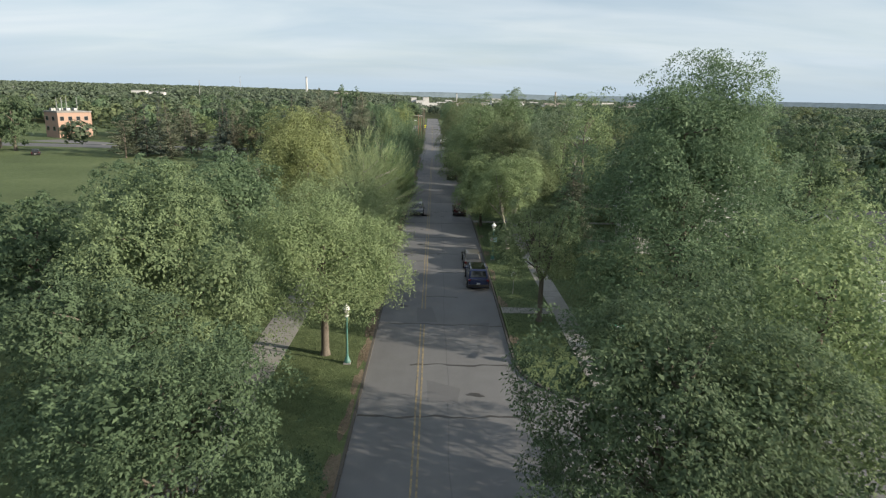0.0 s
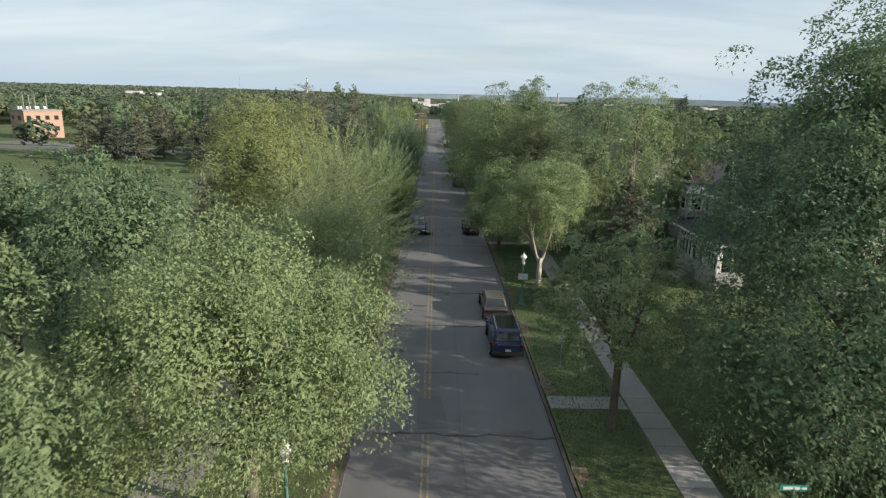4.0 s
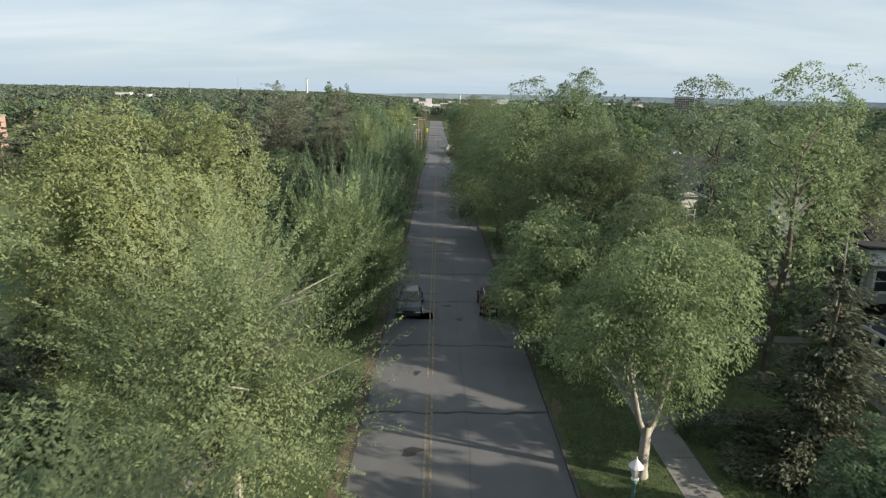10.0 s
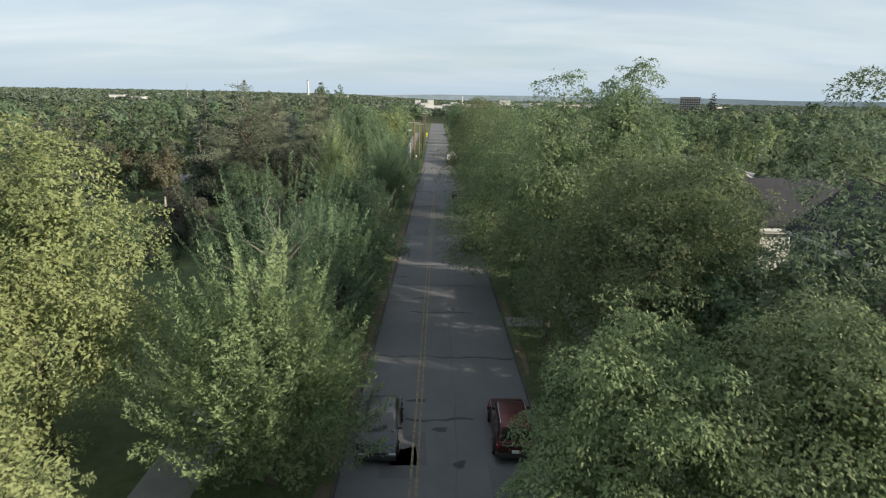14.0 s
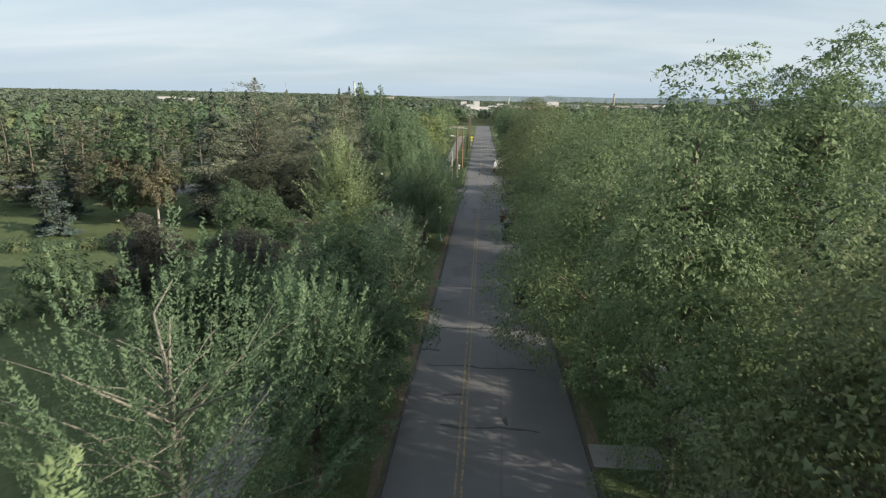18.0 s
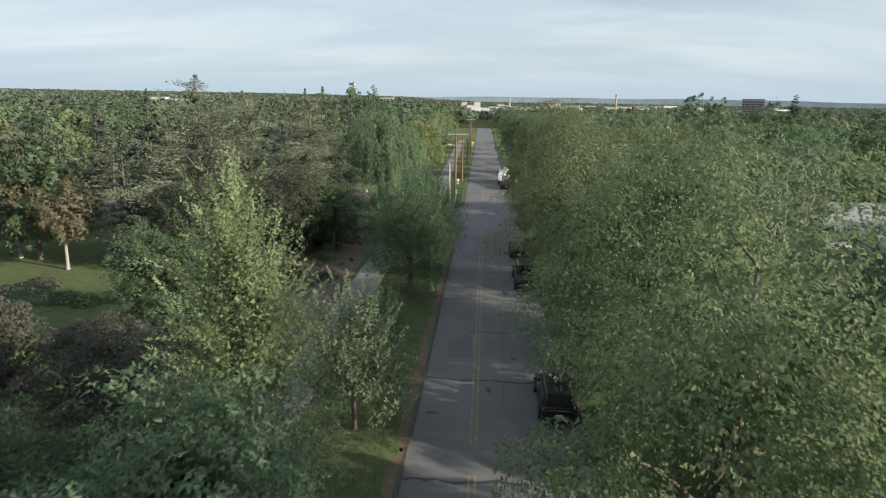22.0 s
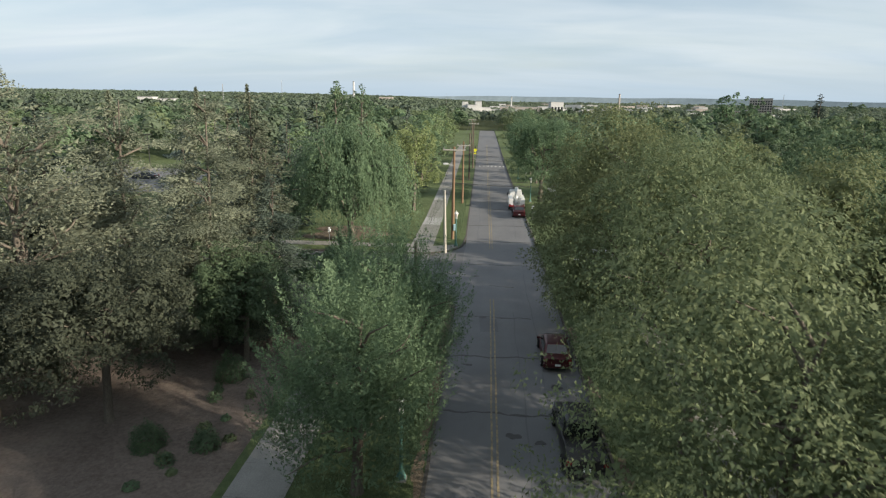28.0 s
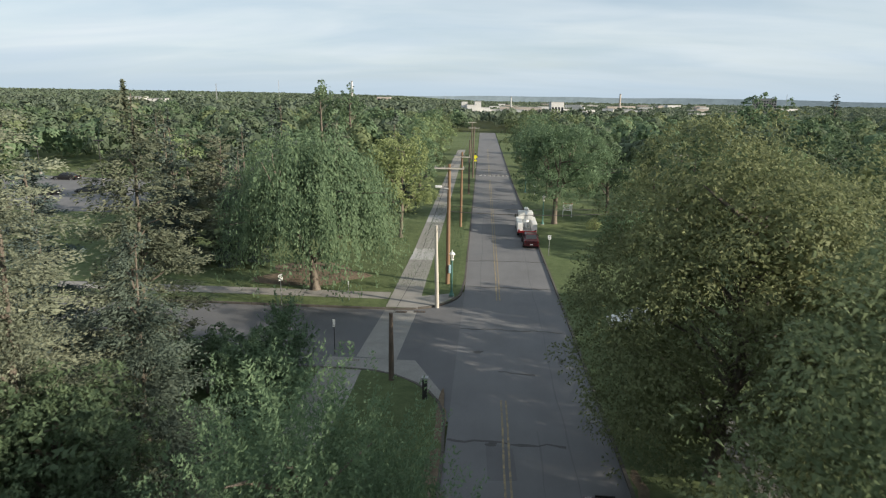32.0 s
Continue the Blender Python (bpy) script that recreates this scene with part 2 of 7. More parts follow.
def asphalt_material(name, low, high):
    m, n, l, b = material(name, 0.82, 0.3)
    streak = noise_node(n, l, 0.55, 5.0, 0.6, (1.0, 0.10, 1.0))
    blot = noise_node(n, l, 0.30, 5.0, 0.65)
    grit = noise_node(n, l, 55.0, 3.0, 0.8)
    c = ramp_node(n, l, streak, [(0.3, low), (0.7, high)])
    c = mix_node(n, l, ramp_node(n, l, blot, [(0.35, (0, 0, 0)), (0.7, (0.6, 0.6, 0.6))]), c, tuple(v * 1.28 for v in high))
    c = mix_node(n, l, 0.3, c, ramp_node(n, l, grit, [(0.3, tuple(v * 0.55 for v in low)), (0.7, tuple(v * 1.5 for v in high))]))
    l.new(c, b.inputs["Base Color"])
    bump(n, l, b, grit, 0.4, 0.01)
    return m


ASPHALT = asphalt_material("asphalt", (0.096, 0.097, 0.101), (0.126, 0.127, 0.131))
ASPHALT_PATCH = asphalt_material("asphalt_patch", (0.080, 0.081, 0.085), (0.104, 0.105, 0.110))
TAR = surface("tar", (0.022, 0.021, 0.021), (0.045, 0.043, 0.042), 4.0, 30.0, 0.6, 0.4, 0.1)
KERB = surface("kerb_concrete", (0.060, 0.055, 0.050), (0.105, 0.098, 0.088), 0.9, 14.0, 0.95, 0.15, 0.3)
CONCRETE = surface("concrete", (0.17, 0.165, 0.155), (0.25, 0.245, 0.23), 0.7, 14.0, 0.9, 0.2, 0.2)
NEW_CONCRETE = surface("new_concrete", (0.30, 0.295, 0.285), (0.37, 0.365, 0.355), 0.7, 14.0, 0.9, 0.2, 0.15)


def worn_paint(name, paint, road):
    m, n, l, b = material(name, 0.8, 0.25)
    w = noise_node(n, l, 3.5, 6.0, 0.75)
    l.new(mix_node(n, l, ramp_node(n, l, w, [(0.38, (0, 0, 0)), (0.6, (1, 1, 1))]), paint, road), b.inputs["Base Color"])
    return m


YELLOW = worn_paint("worn_yellow_paint", (0.29, 0.23, 0.125), (0.125, 0.115, 0.10))
WHITE_PAINT = worn_paint("worn_white_paint", (0.55, 0.54, 0.52), (0.15, 0.14, 0.14))

# ---- mesh helpers ----
def quads(name, c, u, v, fold=None):
    """One mesh of small pointed leaves: centres c, half lengths u, half widths v; fold lifts the tip."""
    k = len(c)
    f = np.zeros_like(c) if fold is None else fold
    co = np.empty((k, 3, 3), np.float32)
    co[:, 0], co[:, 1], co[:, 2] = c - u * 0.8 + v, c - u * 0.8 - v, c + u + f
    return raw_mesh(name, co.reshape(-1, 3), np.arange(3 * k, dtype=np.int32), np.full(k, 3, np.int32))


def raw_mesh(name, co, loops, sizes):
    me = bpy.data.meshes.new(name)
    me.vertices.add(len(co))
    me.vertices.foreach_set("co", np.ascontiguousarray(co, np.float32).ravel())
    me.loops.add(len(loops))
    me.loops.foreach_set("vertex_index", loops)
    me.polygons.add(len(sizes))
    me.polygons.foreach_set("loop_start", np.concatenate(([0], np.cumsum(sizes)[:-1])).astype(np.int32))
    me.update(calc_edges=True)
    return me


def part(name, bm, mat, parent=None, label="", m=None):
    """Link a bmesh (or a ready mesh) as one mesh object under a thing."""
    if isinstance(bm, bmesh.types.BMesh):
        me = bpy.data.meshes.new(name)
        bmesh.ops.recalc_face_normals(bm, faces=bm.faces)
        bm.to_mesh(me)
        bm.free()
    else:
        me = bm
    if mat and not me.materials:
        me.materials.append(mat)
    ob = new(name, me)
    ob.parent = parent
    if m is not None:
        ob.matrix_basis = m
    return tagged(ob, label)


def thing(name, m, label, category, group="", kind=""):
    ob = new(name)
    ob.matrix_basis = m
    return tagged(ob, label, category, group, kind)


def box(bm, x0, y0, z0, x1, y1, z1, bevel=0.0):
    g = bmesh.ops.create_cube(bm, size=1.0, matrix=Matrix.LocRotScale(((x0 + x1) / 2, (y0 + y1) / 2, (z0 + z1) / 2), None, (x1 - x0, y1 - y0, z1 - z0)))
    if bevel:
        bmesh.ops.bevel(bm, geom=list({e for w in g["verts"] for e in w.link_edges}), offset=bevel, segments=2, affect="EDGES", profile=0.7)
    return bm


def boxed(*a, **k):
    return box(bmesh.new(), *a, **k)


def slab(points, z0, z1):
    """A flat prism over a ground outline."""
    bm = bmesh.new()
    f = bm.faces.new([bm.verts.new((x, y, z0)) for x, y in points])
    g = bmesh.ops.extrude_face_region(bm, geom=[f])
    for w in g["geom"]:
        if isinstance(w, bmesh.types.BMVert):
            w.co.z = z1
    return bm


def lathe(rings, sides=12):
    """A turned shape from (radius, z) pairs."""
    bm = bmesh.new()
    rows = [[bm.verts.new((r * math.cos(2 * math.pi * i / sides), r * math.sin(2 * math.pi * i / sides), z)) for i in range(sides)] for r, z in rings]
    for a, b in zip(rows, rows[1:]):
        for i in range(sides):
            bm.faces.new((a[i], a[(i + 1) % sides], b[(i + 1) % sides], b[i]))
    bm.faces.new(rows[0][::-1])
    bm.faces.new(rows[-1])
    return bm


def tubes(name, paths, sides=6):
    """One mesh of tapered tubes; each path is a list of (point, radius)."""
    co, loops, sizes, base = [], [], [], 0
    ang = np.arange(sides) * 2 * np.pi / sides
    for p in paths:
        pts = np.array([q[0] for q in p], float)
        rad = [q[1] for q in p]
        for i in range(len(pts)):
            d = pts[min(i + 1, len(pts) - 1)] - pts[max(i - 1, 0)]
            d /= np.linalg.norm(d) + 1e-9
            a = np.cross(d, (0.9, 0.1, 0.2) if abs(d[2]) > 0.8 else (0, 0, 1))
            a /= np.linalg.norm(a) + 1e-9
            b = np.cross(d, a)
            co.append(pts[i] + rad[i] * (np.cos(ang)[:, None] * a + np.sin(ang)[:, None] * b))
            if i:
                s = base + (i - 1) * sides
                for j in range(sides):
                    k = (j + 1) % sides
                    loops += [s + j, s + k, s + sides + k, s + sides + j]
                    sizes.append(4)
        base += len(pts) * sides
    return raw_mesh(name, np.concatenate(co), np.array(loops, np.int32), np.array(sizes, np.int32))


# ---- trees ----
def unit(a):
    return a / (np.linalg.norm(a, axis=-1, keepdims=True) + 1e-9)


def leaves(rng, c, n, size, narrow=0.56, spread=0.35):
    """Leaf quads at centres c, facing roughly along n."""
    k = len(c)
    n = unit(unit(n) + rng.normal(0, 0.34, (k, 3)))
    u = unit(np.cross(n, rng.normal(0, 1, (k, 3))))
    v = np.cross(n, u)
    s = size * rng.uniform(1 - spread, 1 + spread, (k, 1)) * 0.5
    return c, u * s, v * s * narrow, n * s * 0.25


def sphere_dirs(rng, k):
    return unit(rng.normal(0, 1, (k, 3)))


def crown_broad(rng, r, h, count, size, lobes=44, loose=1.0, cone=0.0, tuft=0.075, droop=0.3, hollow=0.78, core=0.24):
    """Rounded crown: boughs bulge out of it, each one shingled with domed tufts of leaves; z runs from 0 (lowest leaves) to h."""
    d = sphere_dirs(rng, lobes)
    d[:, 2] = np.where(d[:, 2] < -0.66, -d[:, 2], d[:, 2])
    bulge = 0.90 + 0.16 * np.sin(d[:, 0] * 3.1 + rng.uniform(0, 6)) * np.sin(d[:, 1] * 2.7 + rng.uniform(0, 6)) + rng.uniform(-0.24, 0.10, lobes)
    depth = rng.uniform(0.50, 0.86, lobes) * bulge
    rc = r * rng.uniform(0.18, 0.33, lobes) * loose * (44 / lobes) ** 0.30
    cen = d * depth[:, None] * np.array([r, r, h * 0.5]) + np.array([0, 0, h * 0.47])
    taper = 1.0 - cone * np.clip(cen[:, 2] / h, 0, 1)
    cen[:, :2] *= taper[:, None]
    rc = rc * (0.5 + 0.5 * taper)
    tall = max(1.0, 0.5 * h / r) ** 0.6
    form = np.array([1.1, 1.1, 0.92 * tall])
    # tufts only where a bough's skin is not buried in its neighbours
    tries = max(300, int(count / 9))
    at = rng.choice(lobes, tries, p=rc ** 2 / np.sum(rc ** 2))
    e = unit(sphere_dirs(rng, tries) + 0.40 * d[at] + np.array([0, 0, 0.22]))
    tp = cen[at] + e * (rc[at] * rng.uniform(hollow, 1.08, tries))[:, None] * form
    gap = np.linalg.norm((tp[:, None, :] - cen[None]) / form, axis=2) / rc[None]
    gap[np.arange(tries), at] = 9.0
    tp, e, at = (w[gap.min(1) > 0.80] for w in (tp, e, at))
    keep = np.arange(len(tp))[: max(60, int(count / 72))]
    tp, e, at = tp[keep], e[keep], at[keep]
    tufts = len(tp)
    rt = r * tuft * rng.uniform(0.75, 2.0, tufts)
    sprig = rng.random(tufts) < 0.24
    tp = tp + e * (sprig * rt * rng.uniform(0.3, 1.5, tufts))[:, None]
    rt = np.where(sprig, rt * 0.70, rt)
    axis = unit(e * 0.80 + np.array([0, 0, 0.32]) + rng.normal(0, 0.18, (tufts, 3)))
    own = rng.choice(tufts, count, p=rt ** 1.8 / np.sum(rt ** 1.8))
    f = unit(sphere_dirs(rng, count) + 0.80 * axis[own])
    far = rng.uniform(0.25, 1.06, count) ** 0.5
    p = tp[own] + f * (rt[own] * far)[:, None] * np.array([1.25, 1.25, 0.85])
    p[:, 2] -= droop * rt[own] * far ** 2
    u = unit(f * 0.8 + 0.45 * rng.normal(0, 1, (count, 3)) + np.array([0, 0, -droop * 1.3]))
    n = unit(f * 0.7 + axis[own] * 0.7 + rng.normal(0, 0.34, (count, 3)))
    v = unit(np.cross(n, u))
    s = size * rng.uniform(0.62, 1.38, (count, 1)) * 0.5
    # shaded leaves at the heart of every bough
    k = int(count * core)
    at = rng.choice(lobes, k, p=rc ** 2 / np.sum(rc ** 2))
    e = sphere_dirs(rng, k)
    heart = cen[at] * np.array([0.97, 0.97, 1.0]) + e * (rc[at] * rng.uniform(0.35, 0.82, k))[:, None] * form
    back = leaves(rng, heart, e + np.array([0, 0, 0.4]), size * 1.6, 0.60)
    return tuple(np.concatenate([a, b]) for a, b in zip((p, u * s, v * s * 0.46, n * s * -0.15), back)), cen


def crown_shoots(rng, r, h, count, size, shoots=170, cone=0.0, up=0.55, reach=0.34, core=0.26, fuzz=0.045):
    """Open feathery crown: flat sprays of leaves set along rising shoots."""
    d = sphere_dirs(rng, shoots)
    d[:, 2] = np.where(d[:, 2] < -0.30, -d[:, 2], d[:, 2])
    root = d * (rng.uniform(0.30, 0.80, shoots) ** 0.6)[:, None] * np.array([r, r, h * 0.5]) * 0.85 + np.array([0, 0, h * 0.45])
    taper = 1.0 - cone * np.clip(root[:, 2] / h, 0, 1)
    root[:, :2] *= taper[:, None]
    w = unit(d * np.array([1, 1, 0.6]) + np.array([0, 0, up]) + rng.normal(0, 0.20, (shoots, 3)))
    ln = r * reach * rng.uniform(0.55, 1.35, shoots)
    tip = root + w * ln[:, None]
    tip[:, 2] = np.clip(tip[:, 2], 0.05 * h, 1.04 * h)
    thick = rng.uniform(0.7, 1.35, shoots)
    side = unit(np.cross(w, np.array([0, 0, 1.0]) + rng.normal(0, 0.25, (shoots, 3))))
    face = np.cross(side, w)
    face *= np.where(face[:, 2:] < 0, -1.0, 1.0)
    own = rng.integers(0, shoots, count)
    t = rng.uniform(-0.25, 1.0, count)
    wide = r * fuzz * thick[own] * (1.30 - t * 1.05)
    sw = rng.uniform(-1.7, 1.7, count)
    off = side[own] * (sw * wide)[:, None] + face[own] * (rng.normal(0, 0.42, count) * wide)[:, None]
    bend = 0.18 * (tip - root)[own, :] * np.array([1, 1, -0.7]) * (t ** 2)[:, None] * (1 - min(up, 1.0))
    p = root[own] + (tip - root)[own] * t[:, None] + off + bend
    u = unit(w[own] * 0.7 + side[own] * np.sign(sw)[:, None] * 0.7 + rng.normal(0, 0.28, (count, 3)))
    n = unit(face[own] * 0.9 + 0.35 * d[own] + unit(off) * 0.25 + rng.normal(0, 0.25, (count, 3)))
    v = unit(np.cross(n, u))
    s = size * rng.uniform(0.62, 1.38, (count, 1)) * 0.5
    k = int(count * core)
    at = rng.integers(0, shoots, k)
    heart = root[at] * np.array([0.88, 0.88, 0.98]) + (tip - root)[at] * rng.uniform(-0.5, 0.25, (k, 1)) + rng.normal(0, r * 0.05, (k, 3))
    back = leaves(rng, heart, d[at] + np.array([0, 0, 0.5]), size * 1.5, 0.55)
    return tuple(np.concatenate([a, b]) for a, b in zip((p, u * s, v * s * 0.44, n * s * 0.1), back)), 0.5 * (root + tip)


def crown_weeping(rng, r, h, count, size, strands=300):
    d = sphere_dirs(rng, strands)
    d[:, 2] = np.abs(d[:, 2]) ** 0.8
    root = d * rng.uniform(0.7, 1.0, (strands, 1)) * np.array([r, r, h * 0.55]) * np.array([0.92, 0.92, 0.9]) + np.array([0, 0, h * 0.45])
    ln = h * rng.uniform(0.12, 0.36, strands) * (0.6 + 0.6 * np.hypot(d[:, 0], d[:, 1]))
    own = rng.integers(0, strands, count)
    t = rng.uniform(0, 1, count)
    p = root[own] + np.stack([d[own, 0] * t * r * 0.12, d[own, 1] * t * r * 0.12, -t * ln[own]], 1) + rng.normal(0, 0.17, (count, 3))
    p[:, 2] = np.maximum(p[:, 2], 0.0)
    k = len(p)
    n = unit(d[own] + rng.normal(0, 0.5, (k, 3)))
    v = unit(np.cross(n, np.array([0, 0, 1.0]) + rng.normal(0, 0.15, (k, 3))))
    u = np.cross(v, n)
    s = size * rng.uniform(0.7, 1.3, (k, 1)) * 0.5
    return (p, u * s, v * s * 0.42, n * s * 0.2), root


def crown_conifer(rng, r, h, count, size, gap=0.55, droop=0.38, power=0.55, ragged=0.34, lift=0.0, pad=0.5):
    """Spruce or pine: whorls of boughs, shorter towards the tip, hung with pads of needles."""
    boughs = []
    z = 0.0
    while z < h * 0.96:
        ln = r * (0.05 + 0.95 * max(0.0, 1 - z / h) ** power)
        for _ in range(max(4, int(5 + 4 * (1 - z / h)))):
            boughs.append((rng.uniform(0, 2 * np.pi), z + rng.uniform(-0.5, 0.5) * gap, ln * rng.uniform(1 - ragged * 1.7, 1 + ragged * 0.4)))
        z += gap * rng.uniform(0.8, 1.2)
    boughs = np.array(boughs)
    # pads along every bough
    pads = max(200, int(count / 26))
    wt = boughs[:, 2] ** 1.1 + 0.12
    at = rng.choice(len(boughs), pads, p=wt / np.sum(wt))
    a, z0, ln = boughs[at].T
    t = rng.uniform(0.10, 1.0, pads) ** 0.62
    side = rng.normal(0, 0.15, pads) * ln * (1.15 - t * 0.5)
    zz = z0 - droop * ln * t ** 1.4 + 0.12 * ln * t ** 4 + lift * ln * t ** 2
    ca, sa = np.cos(a), np.sin(a)
    pp = np.stack([ca * ln * t - sa * side, sa * ln * t + ca * side, zz], 1)
    rp = (0.16 + 0.115 * ln) * rng.uniform(0.7, 1.4, pads)
    own = rng.choice(pads, count, p=rp ** 1.6 / np.sum(rp ** 1.6))
    f = unit(sphere_dirs(rng, count) + np.array([0, 0, 0.35]))
    p = pp[own] + f * (rp[own] * rng.uniform(0.25, 1.0, count) ** 0.6)[:, None] * np.array([1.25, 1.25, pad])
    p[:, 2] = np.maximum(p[:, 2], 0.02)
    ca, sa = ca[own], sa[own]
    tip = rng.random(count) < 0.010
    zt = rng.uniform(0.86, 1.0, count)
    slim = r * 0.9 * (1.0 - zt) * rng.uniform(0.1, 1.0, count)
    p[tip] = np.stack([ca * slim, sa * slim, zt * h], 1)[tip]
    out = np.stack([ca, sa, np.full(count, -0.6 * droop + lift)], 1)
    u = unit(out + 0.5 * f + rng.normal(0, 0.30, (count, 3)))
    n = unit(np.array([0, 0, 0.25]) + 0.5 * out + 0.8 * f + rng.normal(0, 0.2, (count, 3)))
    v = unit(np.cross(n, u))
    s = size * rng.uniform(0.65, 1.3, (count, 1)) * 0.5
    return (p, u * s, v * s * 0.42, n * s * -0.12), np.stack([np.cos(boughs[:, 0]) * boughs[:, 2] * 0.6, np.sin(boughs[:, 0]) * boughs[:, 2] * 0.6, boughs[:, 1] - droop * 0.4 * boughs[:, 2]], 1)


def crown_pine(rng, r, h, count, size, plates=84):
    """Pine: long level boughs, lifted at their ends, in loose tiers."""
    return crown_conifer(rng, r, h, count, size, 1.25 * 84 / plates, 0.02, 0.62, 0.26, 0.10, 0.5)


def wood(rng, name, base_h, low, cen, r, h, girth, limbs=14, forks=1, twigs=0, up=0.72):
    """Trunk and limbs that reach for the crown's masses."""
    paths = []
    fork_z = base_h * (0.45 if forks == 2 else rng.uniform(0.7, 0.9)) if forks > 1 else base_h
    lean = rng.normal(0, 0.03, 2) * base_h
    top = low + h * up
    def trunk_at(z):
        return np.array([lean[0] * z / base_h, lean[1] * z / base_h, z])
    stem = [(trunk_at(0.0) - (0, 0, 0.12), girth * 1.45), (trunk_at(base_h * 0.10), girth * 1.05), (trunk_at(base_h * 0.55), girth * 0.92), (trunk_at(fork_z), girth * 0.85)]
    if forks == 1:
        for s in (0.3, 0.65, 1.0):
            stem.append((trunk_at(fork_z + (top - fork_z) * s) + np.append(rng.normal(0, 0.03 * r, 2), 0), girth * (0.85 - 0.72 * s)))
        paths.append(stem)
    else:
        paths.append(stem)
        stems = []
        for k in range(forks):
            a = 2 * np.pi * k / forks + rng.uniform(0, 0.8)
            far = np.array([math.cos(a) * r * 0.38, math.sin(a) * r * 0.38, top - fork_z])
            arm = [trunk_at(fork_z * 0.94) + far * s * np.array([1, 1, s ** 0.35 if s else 0]) for s in (0.0, 0.2, 0.5, 0.8, 1.0)]
            stems.append(arm)
            paths.append([(q, girth * (0.68 - 0.14 * i)) for i, q in enumerate(arm)])
    order = rng.permutation(len(cen))[:limbs + twigs]
    for j, i in enumerate(order):
        end = cen[i] + np.array([0, 0, low])
        z = min(top * 0.97, max(base_h * 0.72, end[2] - np.hypot(end[0], end[1]) * rng.uniform(0.5, 1.0)))
        if forks == 1:
            start = trunk_at(z)
        else:
            arm = min(stems, key=lambda w: np.hypot(*(w[3] - end)[:2]))
            start = arm[1] + (arm[4] - arm[1]) * rng.uniform(0.0, 0.75)
        thick = girth * (0.34 if j < limbs else 0.13)
        mid = (start + end) * 0.5 + np.append(rng.normal(0, 0.06 * r, 2), 0.05 * r)
        paths.append([(start, thick), (mid, thick * 0.62), (end, thick * 0.22)])
    return tubes(name, paths, 7 if girth > 0.12 else 5)


SHAPES = {"broad": crown_broad, "shoots": crown_shoots, "weeping": crown_weeping, "conifer": crown_conifer, "pine": crown_pine}
seed_at = [100]
# leaf count and leaf size for crowns beside the street, and for those further off
CROWD, SMALL, CROWD_OFF, SMALL_OFF = 1.5, 0.72, 0.95, 0.84


def tree(x, y, top, r, low, shape="broad", leaf="green", count=15000, size=0.24, girth=0.2, label="", name="tree", z=0.12, forks=1, limbs=14, twigs=0, bark=None, category="tree", group="", inner=0.12, **k):
    """A tree at (x, y): height of its tip, radius of its crown, height of its lowest leaves."""
    seed_at[0] += 1
    rng = np.random.default_rng(seed_at[0])
    root = thing(name, pose(x, y, z, 0, 0, rng.uniform(-20, 20)), label, category, group)
    close = abs(x) < (20 if y < 100 else 26) and 8 < y < 166 and top > 4
    (c, u, v, f), cen = SHAPES[shape](rng, r, top - low, int(count * (CROWD if close else CROWD_OFF)), size * (SMALL if close else SMALL_OFF), **k)
    spread = np.percentile(np.hypot(c[:, 0], c[:, 1]), 97)
    z_lo, z_hi = np.percentile(c[:, 2], 1.2), np.percentile(c[:, 2], 99.6 if shape in ("broad", "shoots") else 99.7)
    fit_c = np.array([r / spread, r / spread, (top - low) / (z_hi - z_lo)])
    c, cen = (c - (0, 0, z_lo)) * fit_c + np.array([0, 0, low]), (cen - (0, 0, z_lo)) * fit_c
    keep = (np.hypot(c[:, 0], c[:, 1]) < 1.09 * r) & (c[:, 2] < top + 0.35) & (c[:, 2] > low - 0.5)
    c, u, v, f = c[keep], u[keep], v[keep], f[keep]
    # shaded inner leaves keep the crown from showing daylight
    if inner and shape not in ("broad", "shoots"):
        q = rng.choice(len(c), int(len(c) * inner))
        mid = np.array([0, 0, low + 0.42 * (top - low)])
        c = np.concatenate([c, mid + (c[q] - mid) * (0.72 if shape != "conifer" else (0.55, 0.55, 0.96))])
        u, v, f = np.concatenate([u, u[q] * 1.7]), np.concatenate([v, v[q] * 1.9]), np.concatenate([f, f[q] * 1.5])
    part("trunk", wood(rng, "trunk", max(low + 0.12 * (top - low), 0.6) if shape != "conifer" else max(low, 0.4), low, cen if shape != "conifer" else cen[::3], r, top - low, girth, limbs, forks, twigs, 0.98 if shape == "conifer" else 0.75), bark or BARK, root)
    part("crown", quads("crown", c, u, v, f), LEAF[leaf], root)
    return root

# ---- ground, street, pavements ----
def west_edge(y):
    return float(np.interp(y, [-60, 60, 120, 190, 260, 430], [-3.95, -3.85, -3.55, -3.45, -3.9, -5.2]))


def east_edge(y):
    return float(np.interp(y, [-60, 75, 115, 190, 255, 430], [5.35, 5.35, 4.75, 4.3, 3.3, 2.0]))


def middle(y):
    return float(np.interp(y, [-60, 190, 253, 430], [-0.6, -0.62, -1.0, -2.0]))


def arc(cx, cy, r, a0, a1, k=8):
    return [(cx + r * math.cos(radians(a0 + (a1 - a0) * i / k)), cy + r * math.sin(radians(a0 + (a1 - a0) * i / k))) for i in range(k + 1)]


def structure(name, bm, mat, label, category):
    ob = part(name, bm, mat)
    return tagged(ob, label, category, "", "structure")


def smooth(a, b, v):
    k = min(1.0, max(0.0, (v - a) / (b - a)))
    return k * k * (3 - 2 * k)


